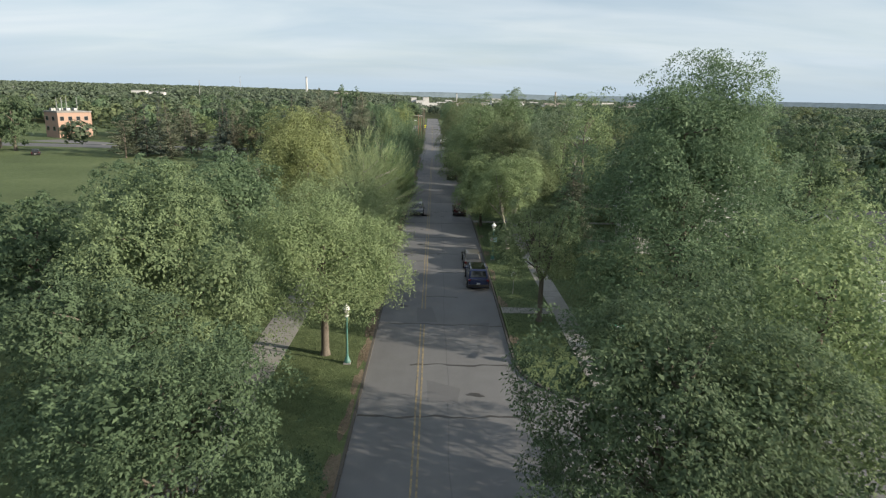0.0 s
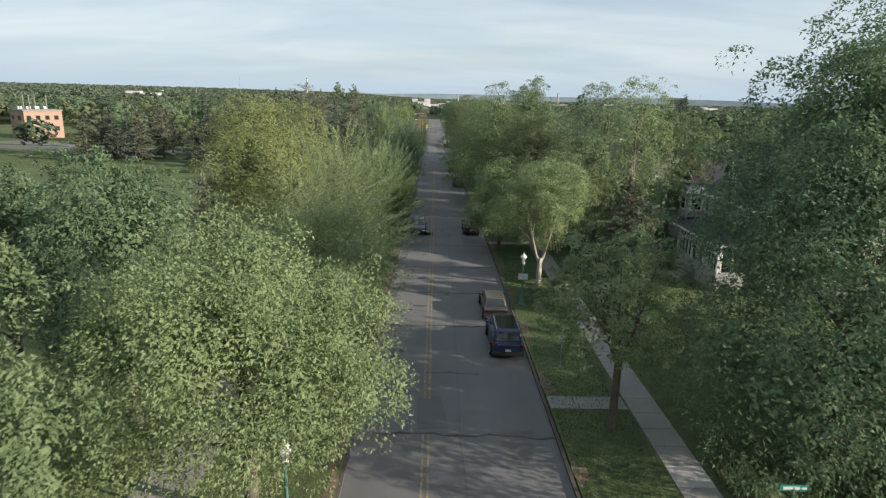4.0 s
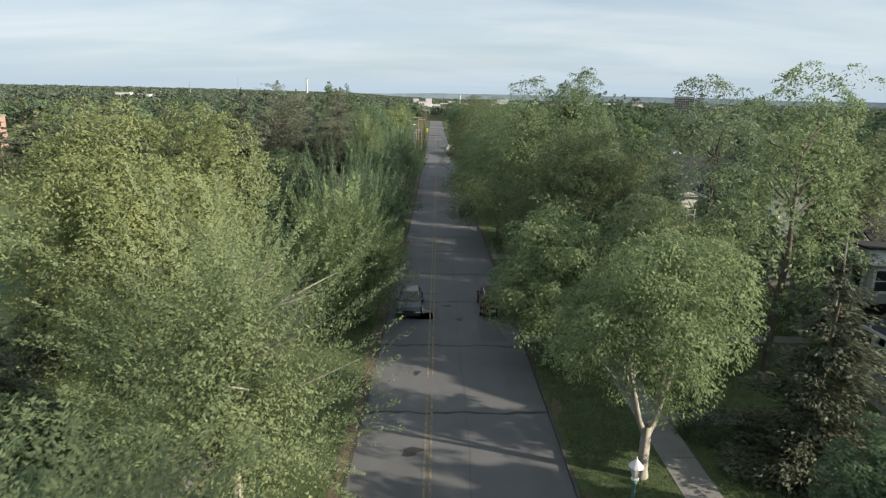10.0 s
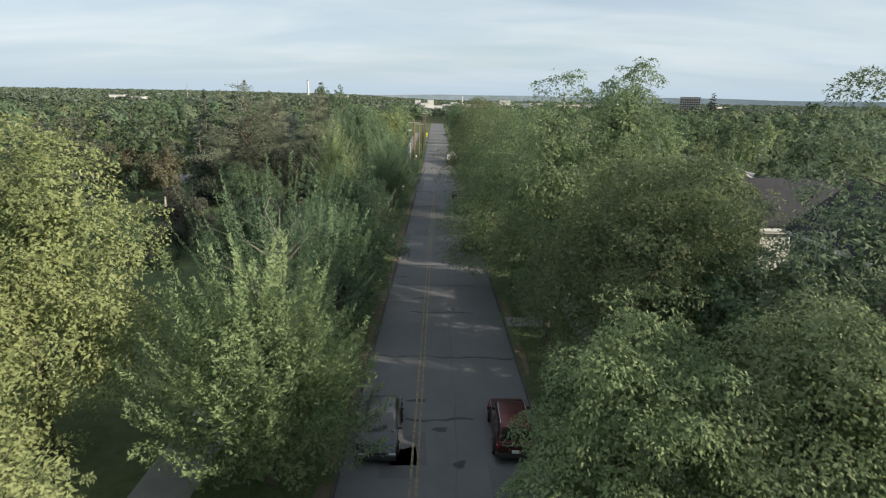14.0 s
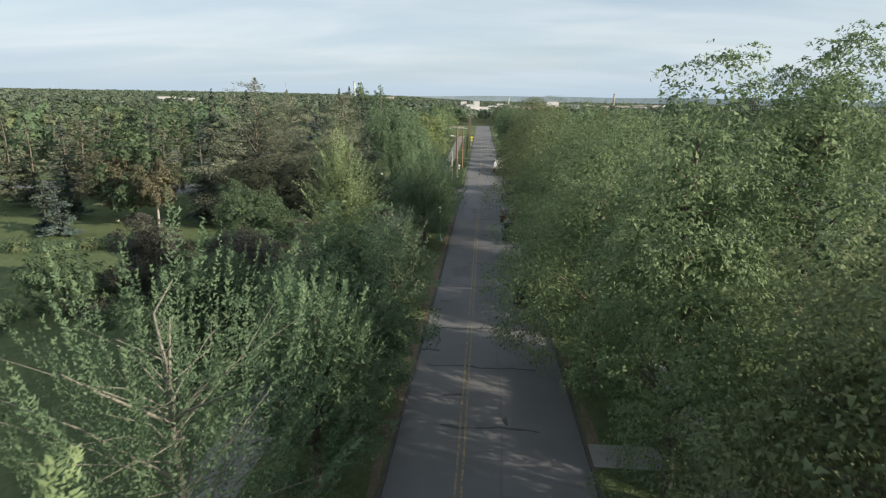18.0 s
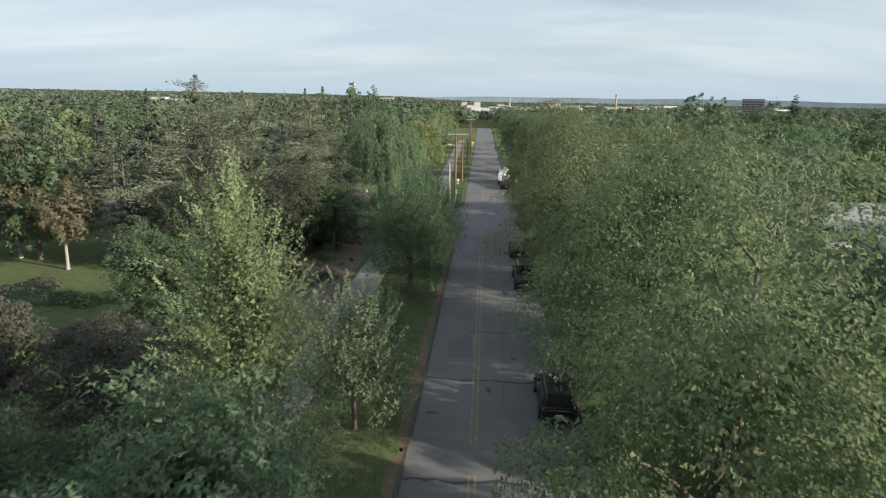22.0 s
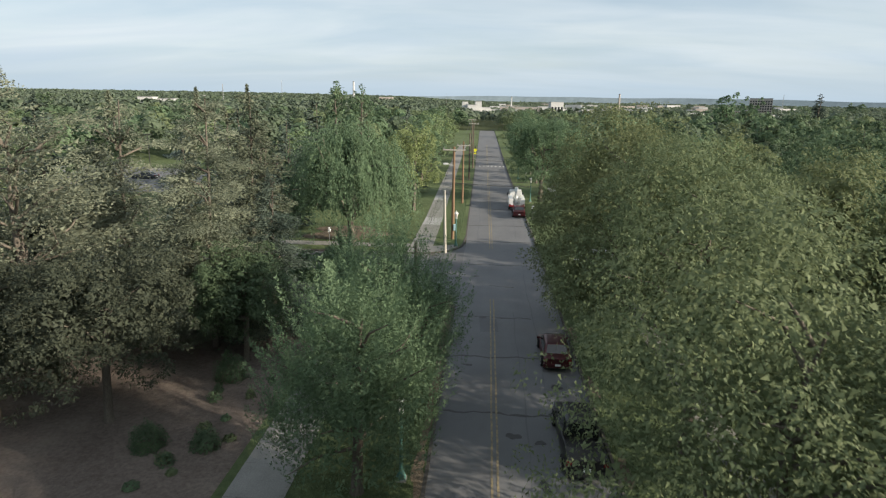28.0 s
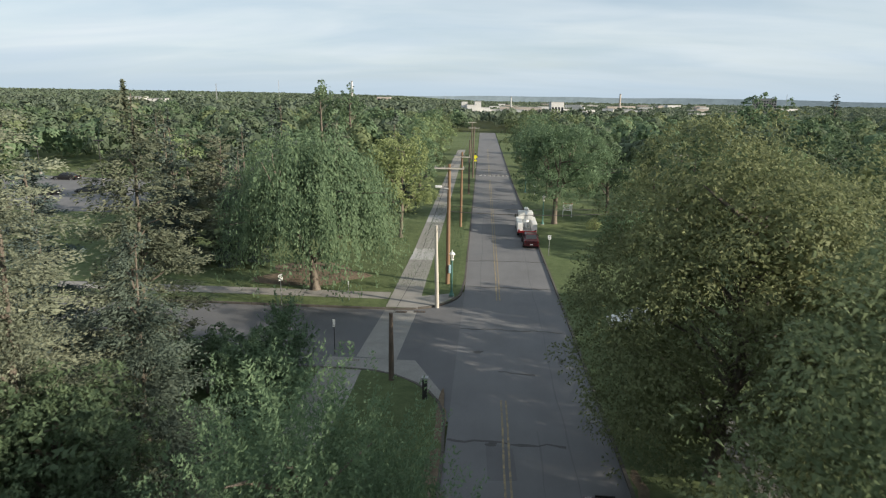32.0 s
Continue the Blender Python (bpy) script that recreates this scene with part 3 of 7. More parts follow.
def land(x, y):
    """Height of the open land: level near the street, a broad valley ahead, a low ridge far off."""
    r = math.hypot(x, y - 60)
    turn = math.atan2(x, y - 60)
    return -0.03 - 21.0 * smooth(330, 1250, r) * smooth(-0.16, 0.02, turn) + 13.0 * smooth(1300, 4000, r) * (1 - smooth(-0.42, 0.0, turn))


def ground_sheet():
    bm = bmesh.new()
    radii, turns = (80, 200, 330, 430, 540, 660, 800, 960, 1120, 1300, 1700, 2500, 4000, 6500), 96
    rows = [[bm.verts.new((r * math.sin(2 * math.pi * i / turns), 60 + r * math.cos(2 * math.pi * i / turns), land(r * math.sin(2 * math.pi * i / turns), 60 + r * math.cos(2 * math.pi * i / turns)))) for i in range(turns)] for r in radii]
    bm.faces.new(rows[0])
    for a, b in zip(rows, rows[1:]):
        for i in range(turns):
            bm.faces.new((a[i], a[(i + 1) % turns], b[(i + 1) % turns], b[i]))
    return bm


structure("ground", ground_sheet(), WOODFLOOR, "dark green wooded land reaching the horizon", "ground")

STEPS = list(range(-60, 431, 10))
road = structure("road", slab([(east_edge(y), y) for y in STEPS] + [(west_edge(y), y) for y in reversed(STEPS)], -0.25, 0.0), ASPHALT, "grey weathered asphalt street with tar seams", "road")
side_road_w = structure("side_road_west", slab([(-170, 170.6), (-9.6, 170.6)] + arc(-9.6, 164.6, 6.0, 90, 4, 10) + [(west_edge(176) + 0.004, 165), (west_edge(176) + 0.004, 186.4)] + arc(-8.6, 186.4, 5.0, 0, -90, 8) + [(-170, 181.4)], -0.25, -0.004), ASPHALT_PATCH, "darker asphalt side street meeting the main street", "road")
side_road_e = structure("side_road_east", slab([(5.345, 17.0)] + arc(9.4, 18.5, 4.05, 190, 90, 6) + [(90, 22.5), (90, 31.2), (10.4, 31.2)] + arc(10.4, 36.2, 5.0, 270, 182, 8), -0.25, -0.004), ASPHALT, "asphalt side street at the first corner", "road")

west_lawn = structure("west_lawn", slab([(-4.0, -60), (west_edge(60) - 0.15, 60), (west_edge(120) - 0.15, 120), (west_edge(160) - 0.15, 164.6)] + arc(-9.6, 164.6, 5.8, 4, 90, 8) + [(-170, 170.4), (-170, -60)], -0.3, 0.12), GRASS, "mown green grass beside the street and park", "lawn")
north_lawn = structure("north_west_lawn", slab([(-170, 181.6), (-8.6, 181.6)] + arc(-8.6, 186.4, 4.8, -90, 0, 8) + [(west_edge(y) - 0.15, y) for y in (190, 255, 430)] + [(-170, 430)], -0.3, 0.12), GRASS, "mown green grass beyond the side street", "lawn")
east_lawn = structure("east_lawn", slab([(10.4, 31.4)] + [(x, y) for x, y in reversed(arc(10.4, 36.2, 4.8, 182, 270, 8))][1:] + [(east_edge(y) + 0.15, y) for y in (75, 115, 190, 255, 430)] + [(150, 430), (150, 31.4)], -0.3, 0.12), GRASS, "green lawns and verge along the houses", "lawn")
south_lawn = structure("south_east_lawn", slab([(5.5, -60), (5.5, 17.0)] + list(reversed(arc(9.4, 18.5, 3.85, 90, 190, 6)))[1:] + [(90, 22.3), (90, -60)], -0.3, 0.12), GRASS, "shaded grass at the first corner", "lawn")


def strip(points, w, z, thick=0.012):
    """A narrow ribbon along a ground line."""
    bm = bmesh.new()
    pts = [Vector((x, y, 0)) for x, y in points]
    rows = []
    for i, p in enumerate(pts):
        d = (pts[min(i + 1, len(pts) - 1)] - pts[max(i - 1, 0)]).normalized()
        nrm = Vector((-d.y, d.x, 0)) * (w[i] if isinstance(w, list) else w) * 0.5
        rows.append([bm.verts.new((q.x, q.y, zz)) for q, zz in ((p - nrm, z - thick), (p - nrm, z), (p + nrm, z), (p + nrm, z - thick))])
    for a, b in zip(rows, rows[1:]):
        for k in range(3):
            bm.faces.new((a[k], a[k + 1], b[k + 1], b[k]))
    bm.faces.new(rows[0][::-1])
    bm.faces.new(rows[-1])
    return bm


def kerb_run(name, points, label):
    """Kerb built of separate lengths."""
    run = thing(name, pose(0, 0, 0), label, "kerb", "", "structure")
    for a, b in zip(points, points[1:]):
        part("kerb_length", strip([(a[0] + (b[0] - a[0]) * 0.004, a[1] + (b[1] - a[1]) * 0.004), (a[0] + (b[0] - a[0]) * 0.996, a[1] + (b[1] - a[1]) * 0.996)], 0.15, 0.135 + rk.uniform(-0.008, 0.008), 0.3), KERB, run)
    return run


rk = random.Random(5)
kerb_run("kerb_west", [(west_edge(y) - 0.075, y) for y in np.arange(-12, 165, 3.0)] + arc(-9.6, 164.6, 5.9, 8, 90, 6) + [(-15, 170.5), (-20, 170.5), (-26, 170.5), (-34, 170.5), (-44, 170.5)], "low weathered concrete kerb edged with soil")
kerb_run("kerb_north_west", [(-44, 181.5), (-34, 181.5), (-26, 181.5), (-20, 181.5), (-14, 181.5)] + arc(-8.6, 186.4, 4.9, -90, 0, 6) + [(west_edge(y) - 0.075, y) for y in np.arange(190, 330, 6.0)], "pale concrete kerb round the corner")
kerb_run("kerb_east", [(30, 31.3), (22, 31.3), (16, 31.3)] + list(reversed(arc(10.4, 36.2, 4.9, 182, 270, 7))) + [(east_edge(y) + 0.075, y) for y in np.arange(39, 330, 3.5)], "concrete kerb along the parked cars")


def footpath(name, west, east, y0, y1, step, label, fresh=()):
    """Concrete walk laid in separate slabs with open joints."""
    walk_way = thing(name, pose(0, 0, 0), label, "pavement", "", "structure")
    k, y = 0, y0
    while y < y1 - 0.1:
        a, b = y + 0.012, min(y + step, y1) - 0.012
        dz = rk.uniform(-0.006, 0.006)
        bm = slab([(west(a), a), (east(a), a), (east(b), b), (west(b), b)], 0.05, 0.14 + dz)
        part("paving_slab", bm, NEW_CONCRETE if k in fresh else CONCRETE, walk_way)
        y += step
        k += 1
    return walk_way


footpath("pavement_west", lambda y: -11.9 + 0.002 * y, lambda y: -9.45 + 0.003 * (y - 33), 4, 170.3, 2.4, "wide grey concrete pavement laid in slabs", (55, 20))
footpath("pavement_north_west", lambda y: float(np.interp(y, [181, 200, 300], [-9.4, -9.3, -10.6])), lambda y: float(np.interp(y, [181, 200, 300], [-6.9, -7.0, -8.3])), 181.7, 330, 2.4, "wide concrete pavement beyond the side street", (6, 7, 14, 15))
footpath("pavement_east", lambda y: 9.6, lambda y: 11.15, 31.6, 168, 1.5, "narrow grey concrete pavement in front of houses", (5, 19, 20))


def spur(name, x0, x1, y0, y1, step, label, skew=0.0):
    walk_way = thing(name, pose(0, 0, 0), label, "pavement", "", "structure")
    x = x0
    while x < x1 - 0.1:
        b = min(x + step, x1) - 0.012
        part("paving_slab", slab([(x + 0.012, y0 + skew * (x - x0)), (b, y0 + skew * (b - x0)), (b, y1 + skew * (b - x0)), (x + 0.012, y1 + skew * (x - x0))], 0.05, 0.145 + rk.uniform(-0.005, 0.005)), CONCRETE, walk_way)
        x += step


spur("garden_path_south", 5.6, 9.55, 45.4, 46.7, 1.3, "short concrete path from kerb to pavement")
spur("garden_path_house", 11.2, 23.4, 70.4, 71.6, 1.5, "concrete path to the porch steps", -0.02)
spur("garden_path_middle", 5.4, 9.55, 80.4, 81.5, 1.3, "short concrete path from kerb to pavement")
spur("garden_path_north", 11.2, 26, 80.9, 82.0, 1.5, "concrete path across the front lawn")
spur("drive_apron", 5.1, 8.2, 101.0, 102.8, 1.6, "concrete drive apron across the verge")
spur("park_path", -44, -9.5, 183.6, 185.3, 1.8, "pale concrete path along the side street")
structure("corner_ramp", slab([(-11.5, 170.45), (-11.5, 172.3), (-6.0, 172.2), (-4.1, 168.2), (-4.3, 166.2), (-6.0, 168.8), (-9.0, 170.3)], -0.02, 0.016), CONCRETE, "concrete corner ramp onto the crossing", "pavement")
structure("north_ramp", slab([(-9.3, 181.75), (-9.3, 183.5), (-6.9, 184.6), (-4.35, 185.6), (-4.2, 184.6), (-5.4, 182.7), (-7.2, 181.75)], 0.02, 0.142), CONCRETE, "concrete corner landing beside the lamp", "pavement")
structure("crossing_walk", slab([(-9.8, 172.5), (-7.2, 172.2), (-6.9, 181.3), (-9.4, 181.3)], -0.03, 0.004), CONCRETE, "pale concrete walk crossing the side street", "pavement")

# tar seams, patches and paint
seam_at = [29.5, 36.0, 43.0, 49.5, 56.8, 64.0, 71.5, 80.0, 88.5, 96.0, 104.0, 110.8, 117.0, 126.5, 134.0, 141.0, 148.8, 156.0, 163.2, 171.0, 178.0, 188.0, 197.0, 209.0]
for y in seam_at:
    a, b = west_edge(y) + 0.05, east_edge(y) - 0.05
    ph, tilt_y = rk.uniform(0, 6), rk.uniform(-0.35, 0.35)
    pts = [(a + (b - a) * i / 18, y + tilt_y * (i / 18 - 0.5) + 0.10 * math.sin(ph + i * 0.9) + 0.07 * math.sin(ph * 2 + i * 2.3) + rk.uniform(-0.03, 0.03)) for i in range(19)]
    if rk.random() < 0.6:
        pts = pts[rk.randint(0, 7):rk.randint(12, 19)]
    part("tar_seam", strip(pts, [rk.uniform(0.07, 0.24) for _ in pts], 0.006), TAR, road)
for x0, ya, yb in ((1.05, -10, 62), (1.2, 62, 118), (1.0, 124, 166), (2.35, 150, 215), (-2.1, 186, 240)):
    ph = rk.uniform(0, 6)
    pts = [(x0 + 0.06 * math.sin(ph + y * 0.35) + 0.04 * math.sin(ph + y * 1.1), y) for y in np.arange(ya, yb, 1.5)]
    part("tar_seam", strip(pts, [rk.uniform(0.03, 0.10) for _ in pts], 0.005), ASPHALT_PATCH, road)


def blot(x, y, rx, ry, mat, z, seed, k=22):
    r2 = random.Random(seed)
    ph = [r2.uniform(0, 6) for _ in range(3)]
    f = lambda a: 1 + 0.24 * math.sin(2 * a + ph[0]) + 0.16 * math.sin(3 * a + ph[1]) + 0.10 * math.sin(5 * a + ph[2])
    return slab([(x + rx * f(2 * math.pi * i / k) * math.cos(2 * math.pi * i / k), y + ry * f(2 * math.pi * i / k) * math.sin(2 * math.pi * i / k)) for i in range(k)], z - 0.02, z)


for i in range(26):
    y = rk.uniform(25, 175)
    part("tar_patch", blot(rk.uniform(west_edge(y) + 0.7, east_edge(y) - 0.9), y, rk.uniform(0.15, 0.5), rk.uniform(0.12, 0.4), TAR, 0.007, i), TAR, road)
for i in range(8):
    y = rk.uniform(30, 170)
    x = rk.uniform(west_edge(y) + 1, east_edge(y) - 2.4)
    part("road_patch", slab([(x, y), (x + rk.uniform(1.0, 1.9), y + 0.1), (x + rk.uniform(1.0, 1.9), y + rk.uniform(1.5, 4)), (x - 0.1, y + rk.uniform(1.5, 4))], -0.02, 0.004), ASPHALT_PATCH, road)
for ya, yb in ((-20, 46), (46.4, 75), (75.4, 119), (119.5, 170), (184.5, 262), (268, 340)):
    for dx in (-0.13, 0.13):
        pts = [(middle(y) + dx + 0.01 * math.sin(y), y) for y in np.arange(ya, yb, 3.0)]
        part("centre_line", strip(pts, 0.10, 0.009), YELLOW, road)
for i in range(7):
    part("stop_bar", slab([(-3.2 + i * 0.95, 266.2), (-2.75 + i * 0.95, 266.2), (-2.75 + i * 0.95, 268.4), (-3.2 + i * 0.95, 268.4)], -0.01, 0.009), WHITE_PAINT, road)

# planting beds and bare soil
structure("mulch_bed", slab([(-12.1, 127), (-12.05, 158), (-14, 163), (-20, 164.5), (-28, 161), (-33, 154), (-30, 146), (-24, 139), (-22, 131), (-18, 126.5)], 0.0, 0.135), MULCH, "brown wood-chip mulch under garden trees", "planting bed")
structure("willow_bed", blot(-17.5, 190.0, 5.5, 3.2, DIRT, 0.135, 77), DIRT, "bare earth under the willow", "planting bed")
for i in range(34):
    y = 20 + i * 4.4
    if y < 166:
        structure("soil_edge", blot(west_edge(y) - 0.42, y, rk.uniform(0.22, 0.34), rk.uniform(1.2, 2.6), DIRT, 0.126, 300 + i), DIRT, "bare soil and old leaves along the kerb", "soil")
for i in range(16):
    y = 40 + i * 8
    structure("soil_edge", blot(east_edge(y) + 0.5, y, rk.uniform(0.2, 0.32), rk.uniform(0.8, 2.2), DIRT, 0.126, 400 + i), DIRT, "bare soil along the kerb", "soil")

# ---- street trees ----
A, B = "leafy street tree with a full rounded crown", "feathery open-crowned street tree"
# west side
tree(-7.6, 17.0, 10.0, 4.6, 2.2, "broad", "deep", 17000, 0.20, 0.2, B, droop=0.1)
tree(-13.6, 30.5, 12.6, 5.4, 0.8, "broad", "maple", 25000, 0.24, 0.24, A)
tree(-13.4, 23.0, 9.6, 4.4, 0.6, "broad", "deep", 15000, 0.22, 0.2, A)
tree(-6.8, 37.0, 11.4, 5.5, 2.8, "broad", "fresh", 34000, 0.175, 0.26, "broad street tree with bright fresh leaves over the verge", tuft=0.085, droop=0.15, limbs=22)
tree(-14.2, 43.8, 12.5, 4.7, 2.5, "broad", "green", 16000, 0.25, 0.22, A)
tree(-21.5, 47.0, 11.5, 4.6, 2.2, "broad", "green", 12000, 0.28, 0.22, A)
tree(-22.0, 33.0, 11.0, 5.0, 2.2, "broad", "deep", 11000, 0.30, 0.22, A)
tree(-6.6, 50.6, 10.5, 5.0, 2.4, "shoots", "spray", 28000, 0.17, 0.2, B, shoots=380, up=0.40, reach=0.28)
tree(-7.7, 63.8, 12.8, 6.1, 1.6, "shoots", "spray", 46000, 0.155, 0.22, "pale yellow-green feathery tree with drooping sprays", bark=PALE_BARK, shoots=300, up=0.22, reach=0.52, cone=0.3, limbs=9, fuzz=0.030)
tree(-15.4, 73.6, 14.5, 6.8, 1.4, "broad", "yellow", 28000, 0.26, 0.28, "large rounded tree with yellow-green leaves", lobes=60)
tree(-16.6, 85.0, 14.2, 6.0, 1.4, "broad", "yellow", 24000, 0.25, 0.24, "rounded tree with yellow-green leaves", lobes=50)
tree(-6.4, 83.2, 9.9, 4.7, 1.6, "shoots", "fresh", 24000, 0.22, 0.2, B, shoots=200, up=0.6)
tree(-7.8, 91.2, 12.6, 4.9, 1.6, "shoots", "green", 19000, 0.15, 0.17, "thin-crowned tree with bare grey leaders", bark=GREY_BARK, shoots=130, up=0.95, reach=0.60, twigs=50, core=0.05, fuzz=0.024)
tree(-6.2, 98.5, 9.0, 3.0, 1.8, "shoots", "green", 12000, 0.22, 0.18, B, up=0.7, twigs=20)
tree(-6.8, 105.0, 10.4, 4.6, 1.4, "broad", "green", 18000, 0.22, 0.18, A)
tree(-8.4, 113.2, 13.5, 3.4, 1.6, "shoots", "spray", 26000, 0.17, 0.18, "cone-shaped tree with bright upper shoots", cone=0.85, up=0.45, shoots=330, reach=0.34, fuzz=0.034)
tree(-14.5, 107.0, 7.5, 4.2, 0.8, "broad", "deep", 12000, 0.24, 0.16, A)
tree(-16.5, 117.5, 6.2, 3.8, 0.5, "broad", "purple", 12000, 0.20, 0.13, "purple-leaved ornamental plum tree")
tree(-6.3, 120.5, 7.6, 3.0, 1.2, "shoots", "grey", 9000, 0.21, 0.12, B, up=0.7)
tree(-6.4, 132.2, 3.6, 1.1, 0.9, "shoots", "green", 1800, 0.17, 0.05, "slim young tree on the verge", limbs=8)
tree(-6.3, 141.6, 9.6, 3.8, 2.0, "shoots", "green", 28000, 0.16, 0.24, "fine-leaved street tree with upswept twigs", shoots=420, up=0.9, reach=0.3)
tree(-6.2, 149.6, 9.8, 4.2, 2.0, "shoots", "green", 36000, 0.14, 0.24, "fine-leaved street tree with upswept twigs", shoots=460, up=0.9, reach=0.3)
for i, (sx, sy, sh, sr, sl) in enumerate(((-13.5, 77.0, 5.2, 3.2, "olive"), (-12.5, 57.0, 6.0, 3.4, "green"), (-15.5, 63.0, 5.0, 3.0, "deep"))):
    tree(sx, sy, sh, sr, 0.4, "broad", sl, 6500, 0.25, 0.12, "leafy undergrowth tree beside the pavement")
# garden
tree(-20.8, 131.5, 7.6, 4.3, 0.6, "broad", "deep", 14000, 0.22, 0.18, "dense dark round garden tree")
tree(-18.0, 126.0, 4.6, 3.0, 0.3, "broad", "deep", 7000, 0.22, 0.1, "dense dark garden shrub tree")
tree(-19.6, 146.0, 8.8, 4.4, 2.4, "broad", "dusk", 14000, 0.22, 0.22, "dark crab-apple tree over mulch")
tree(-25.0, 145.5, 8.6, 4.4, 2.2, "broad", "dusk", 13000, 0.22, 0.22, "dark crab-apple tree over mulch")
tree(-15.6, 153.6, 7.6, 3.4, 1.6, "broad", "deep", 11000, 0.22, 0.18, "dark garden tree over mulch")
tree(-13.4, 165.2, 4.4, 2.7, 0.4, "broad", "green", 8000, 0.2, 0.09, "bushy green shrub tree by the corner")
tree(-12.6, 167.6, 5.6, 1.7, 1.0, "shoots", "green", 3500, 0.2, 0.07, "slim young tree by the side street")
tree(-28.0, 152.5, 16.9, 9.0, 1.8, "pine", "pine", 52000, 0.27, 0.30, "tall pine with level limbs lit warm", limbs=34, plates=90)
tree(-18.4, 155.6, 15.8, 4.2, 1.2, "conifer", "pine", 52000, 0.21, 0.22, "tall spruce with pale grey-green needles", limbs=30, ragged=0.30, power=0.42, droop=0.28, pad=0.7)
tree(-26.5, 160.0, 15.6, 5.0, 1.6, "conifer", "pine", 46000, 0.24, 0.26, "tall spruce with warm-lit needles", limbs=30, power=0.45, droop=0.28, pad=0.7)
tree(-32.5, 161.0, 15.4, 3.6, 1.2, "conifer", "needle", 9000, 0.5, 0.22, "dark spruce at the park edge", limbs=24)
tree(-19.4, 166.0, 16.2, 3.6, 1.0, "conifer", "warm_needle", 30000, 0.25, 0.2, "tall narrow spruce with grey-brown needles", limbs=30, power=0.42, pad=0.7)
tree(-24.4, 165.6, 12.8, 3.4, 1.0, "conifer", "blue_needle", 22000, 0.28, 0.2, "dark blue-grey spruce by the side street", limbs=24)
tree(-15.4, 158.4, 10.9, 3.6, 0.4, "conifer", "needle", 28000, 0.22, 0.16, "dark spruce beside the pavement bed", limbs=24, power=0.6)
tree(-16.8, 166.6, 3.8, 2.4, 0.3, "broad", "green", 5000, 0.2, 0.09, "bushy shrub tree by the side street")
tree(-36.0, 158.0, 15.5, 4.0, 1.5, "conifer", "needle", 9000, 0.5, 0.22, "dark spruce at the park edge", limbs=24)
tree(-44.5, 148.2, 8.9, 4.2, 2.2, "broad", "bronze", 9000, 0.26, 0.16, "bronze-leaved tree with a pale trunk", bark=PALE_BARK)
tree(-37.6, 145.0, 8.1, 3.2, 2.4, "broad", "bronze", 8000, 0.26, 0.15, "bronze-leaved tree with a pale trunk", bark=PALE_BARK)
tree(-19.3, 67.5, 8.5, 2.3, 0.4, "conifer", "pine", 9000, 0.36, 0.13, "small blue-grey spruce at the field edge", limbs=20)
tree(-22.5, 76.0, 6.0, 2.0, 0.3, "conifer", "warm_needle", 6000, 0.36, 0.1, "small blue-grey spruce at the field edge", limbs=16)
tree(-25.2, 121.5, 6.4, 3.7, 0.4, "broad", "purple", 9000, 0.24, 0.13, "dark purple-leaved shrub tree by the lawn")
tree(-29.5, 117.0, 4.4, 3.0, 0.3, "broad", "deep", 6000, 0.24, 0.1, "dark shrub by the lawn")
tree(-46.0, 140.0, 5.2, 2.2, 0.3, "conifer", "blue_needle", 4500, 0.36, 0.1, "small blue-grey spruce at the lawn edge", limbs=14)
tree(-49.5, 142.5, 5.6, 2.0, 0.3, "conifer", "needle", 4500, 0.36, 0.1, "small dark spruce at the lawn edge", limbs=14)
# beyond the side street
tree(-16.0, 185.4, 13.4, 7.6, 1.8, "weeping", "green", 34000, 0.30, 0.36, "big weeping willow-like tree on the park lawn", forks=3, strands=420, inner=0.35)
tree(-11.6, 206.0, 12.4, 4.2, 3.0, "broad", "yellow", 11000, 0.26, 0.24, "bright yellow-green tree beside the pavement")
tree(-30.5, 191.0, 14.2, 3.2, 0.8, "conifer", "needle", 9000, 0.42, 0.2, "dark spruce on the park lawn", limbs=20)
tree(-35.5, 199.0, 14.0, 3.4, 0.8, "conifer", "warm_needle", 8000, 0.45, 0.2, "brownish spruce on the park lawn", limbs=20)
tree(-25.4, 192.5, 11.0, 3.2, 0.6, "conifer", "needle", 8000, 0.42, 0.18, "dark spruce behind the willow", limbs=20)
tree(-41.0, 208.0, 13.7, 3.8, 0.8, "conifer", "needle", 7000, 0.5, 0.2, "dark spruce on the park lawn", limbs=20)
tree(-18.5, 205.0, 13.0, 3.0, 1.0, "conifer", "warm_needle", 7000, 0.5, 0.2, "brownish spruce behind the willow", limbs=20)
tree(-26.0, 207.0, 15.0, 3.6, 1.2, "conifer", "needle", 7000, 0.5, 0.22, "dark spruce behind the willow", limbs=20)
tree(-14.5, 222.0, 14.0, 3.2, 1.0, "conifer", "needle", 6000, 0.5, 0.2, "dark spruce by the far pavement", limbs=20)
for i, (yy, hh) in enumerate(((234, 12.5), (247, 13.0), (261, 12.0), (276, 13.5), (294, 12.5), (315, 13.0))):
    tree(-13.5 - 0.3 * i, yy, hh, 5.0, 3.0, "broad", ("green", "fresh", "olive")[i % 3], 5200, 0.36, 0.24, A)
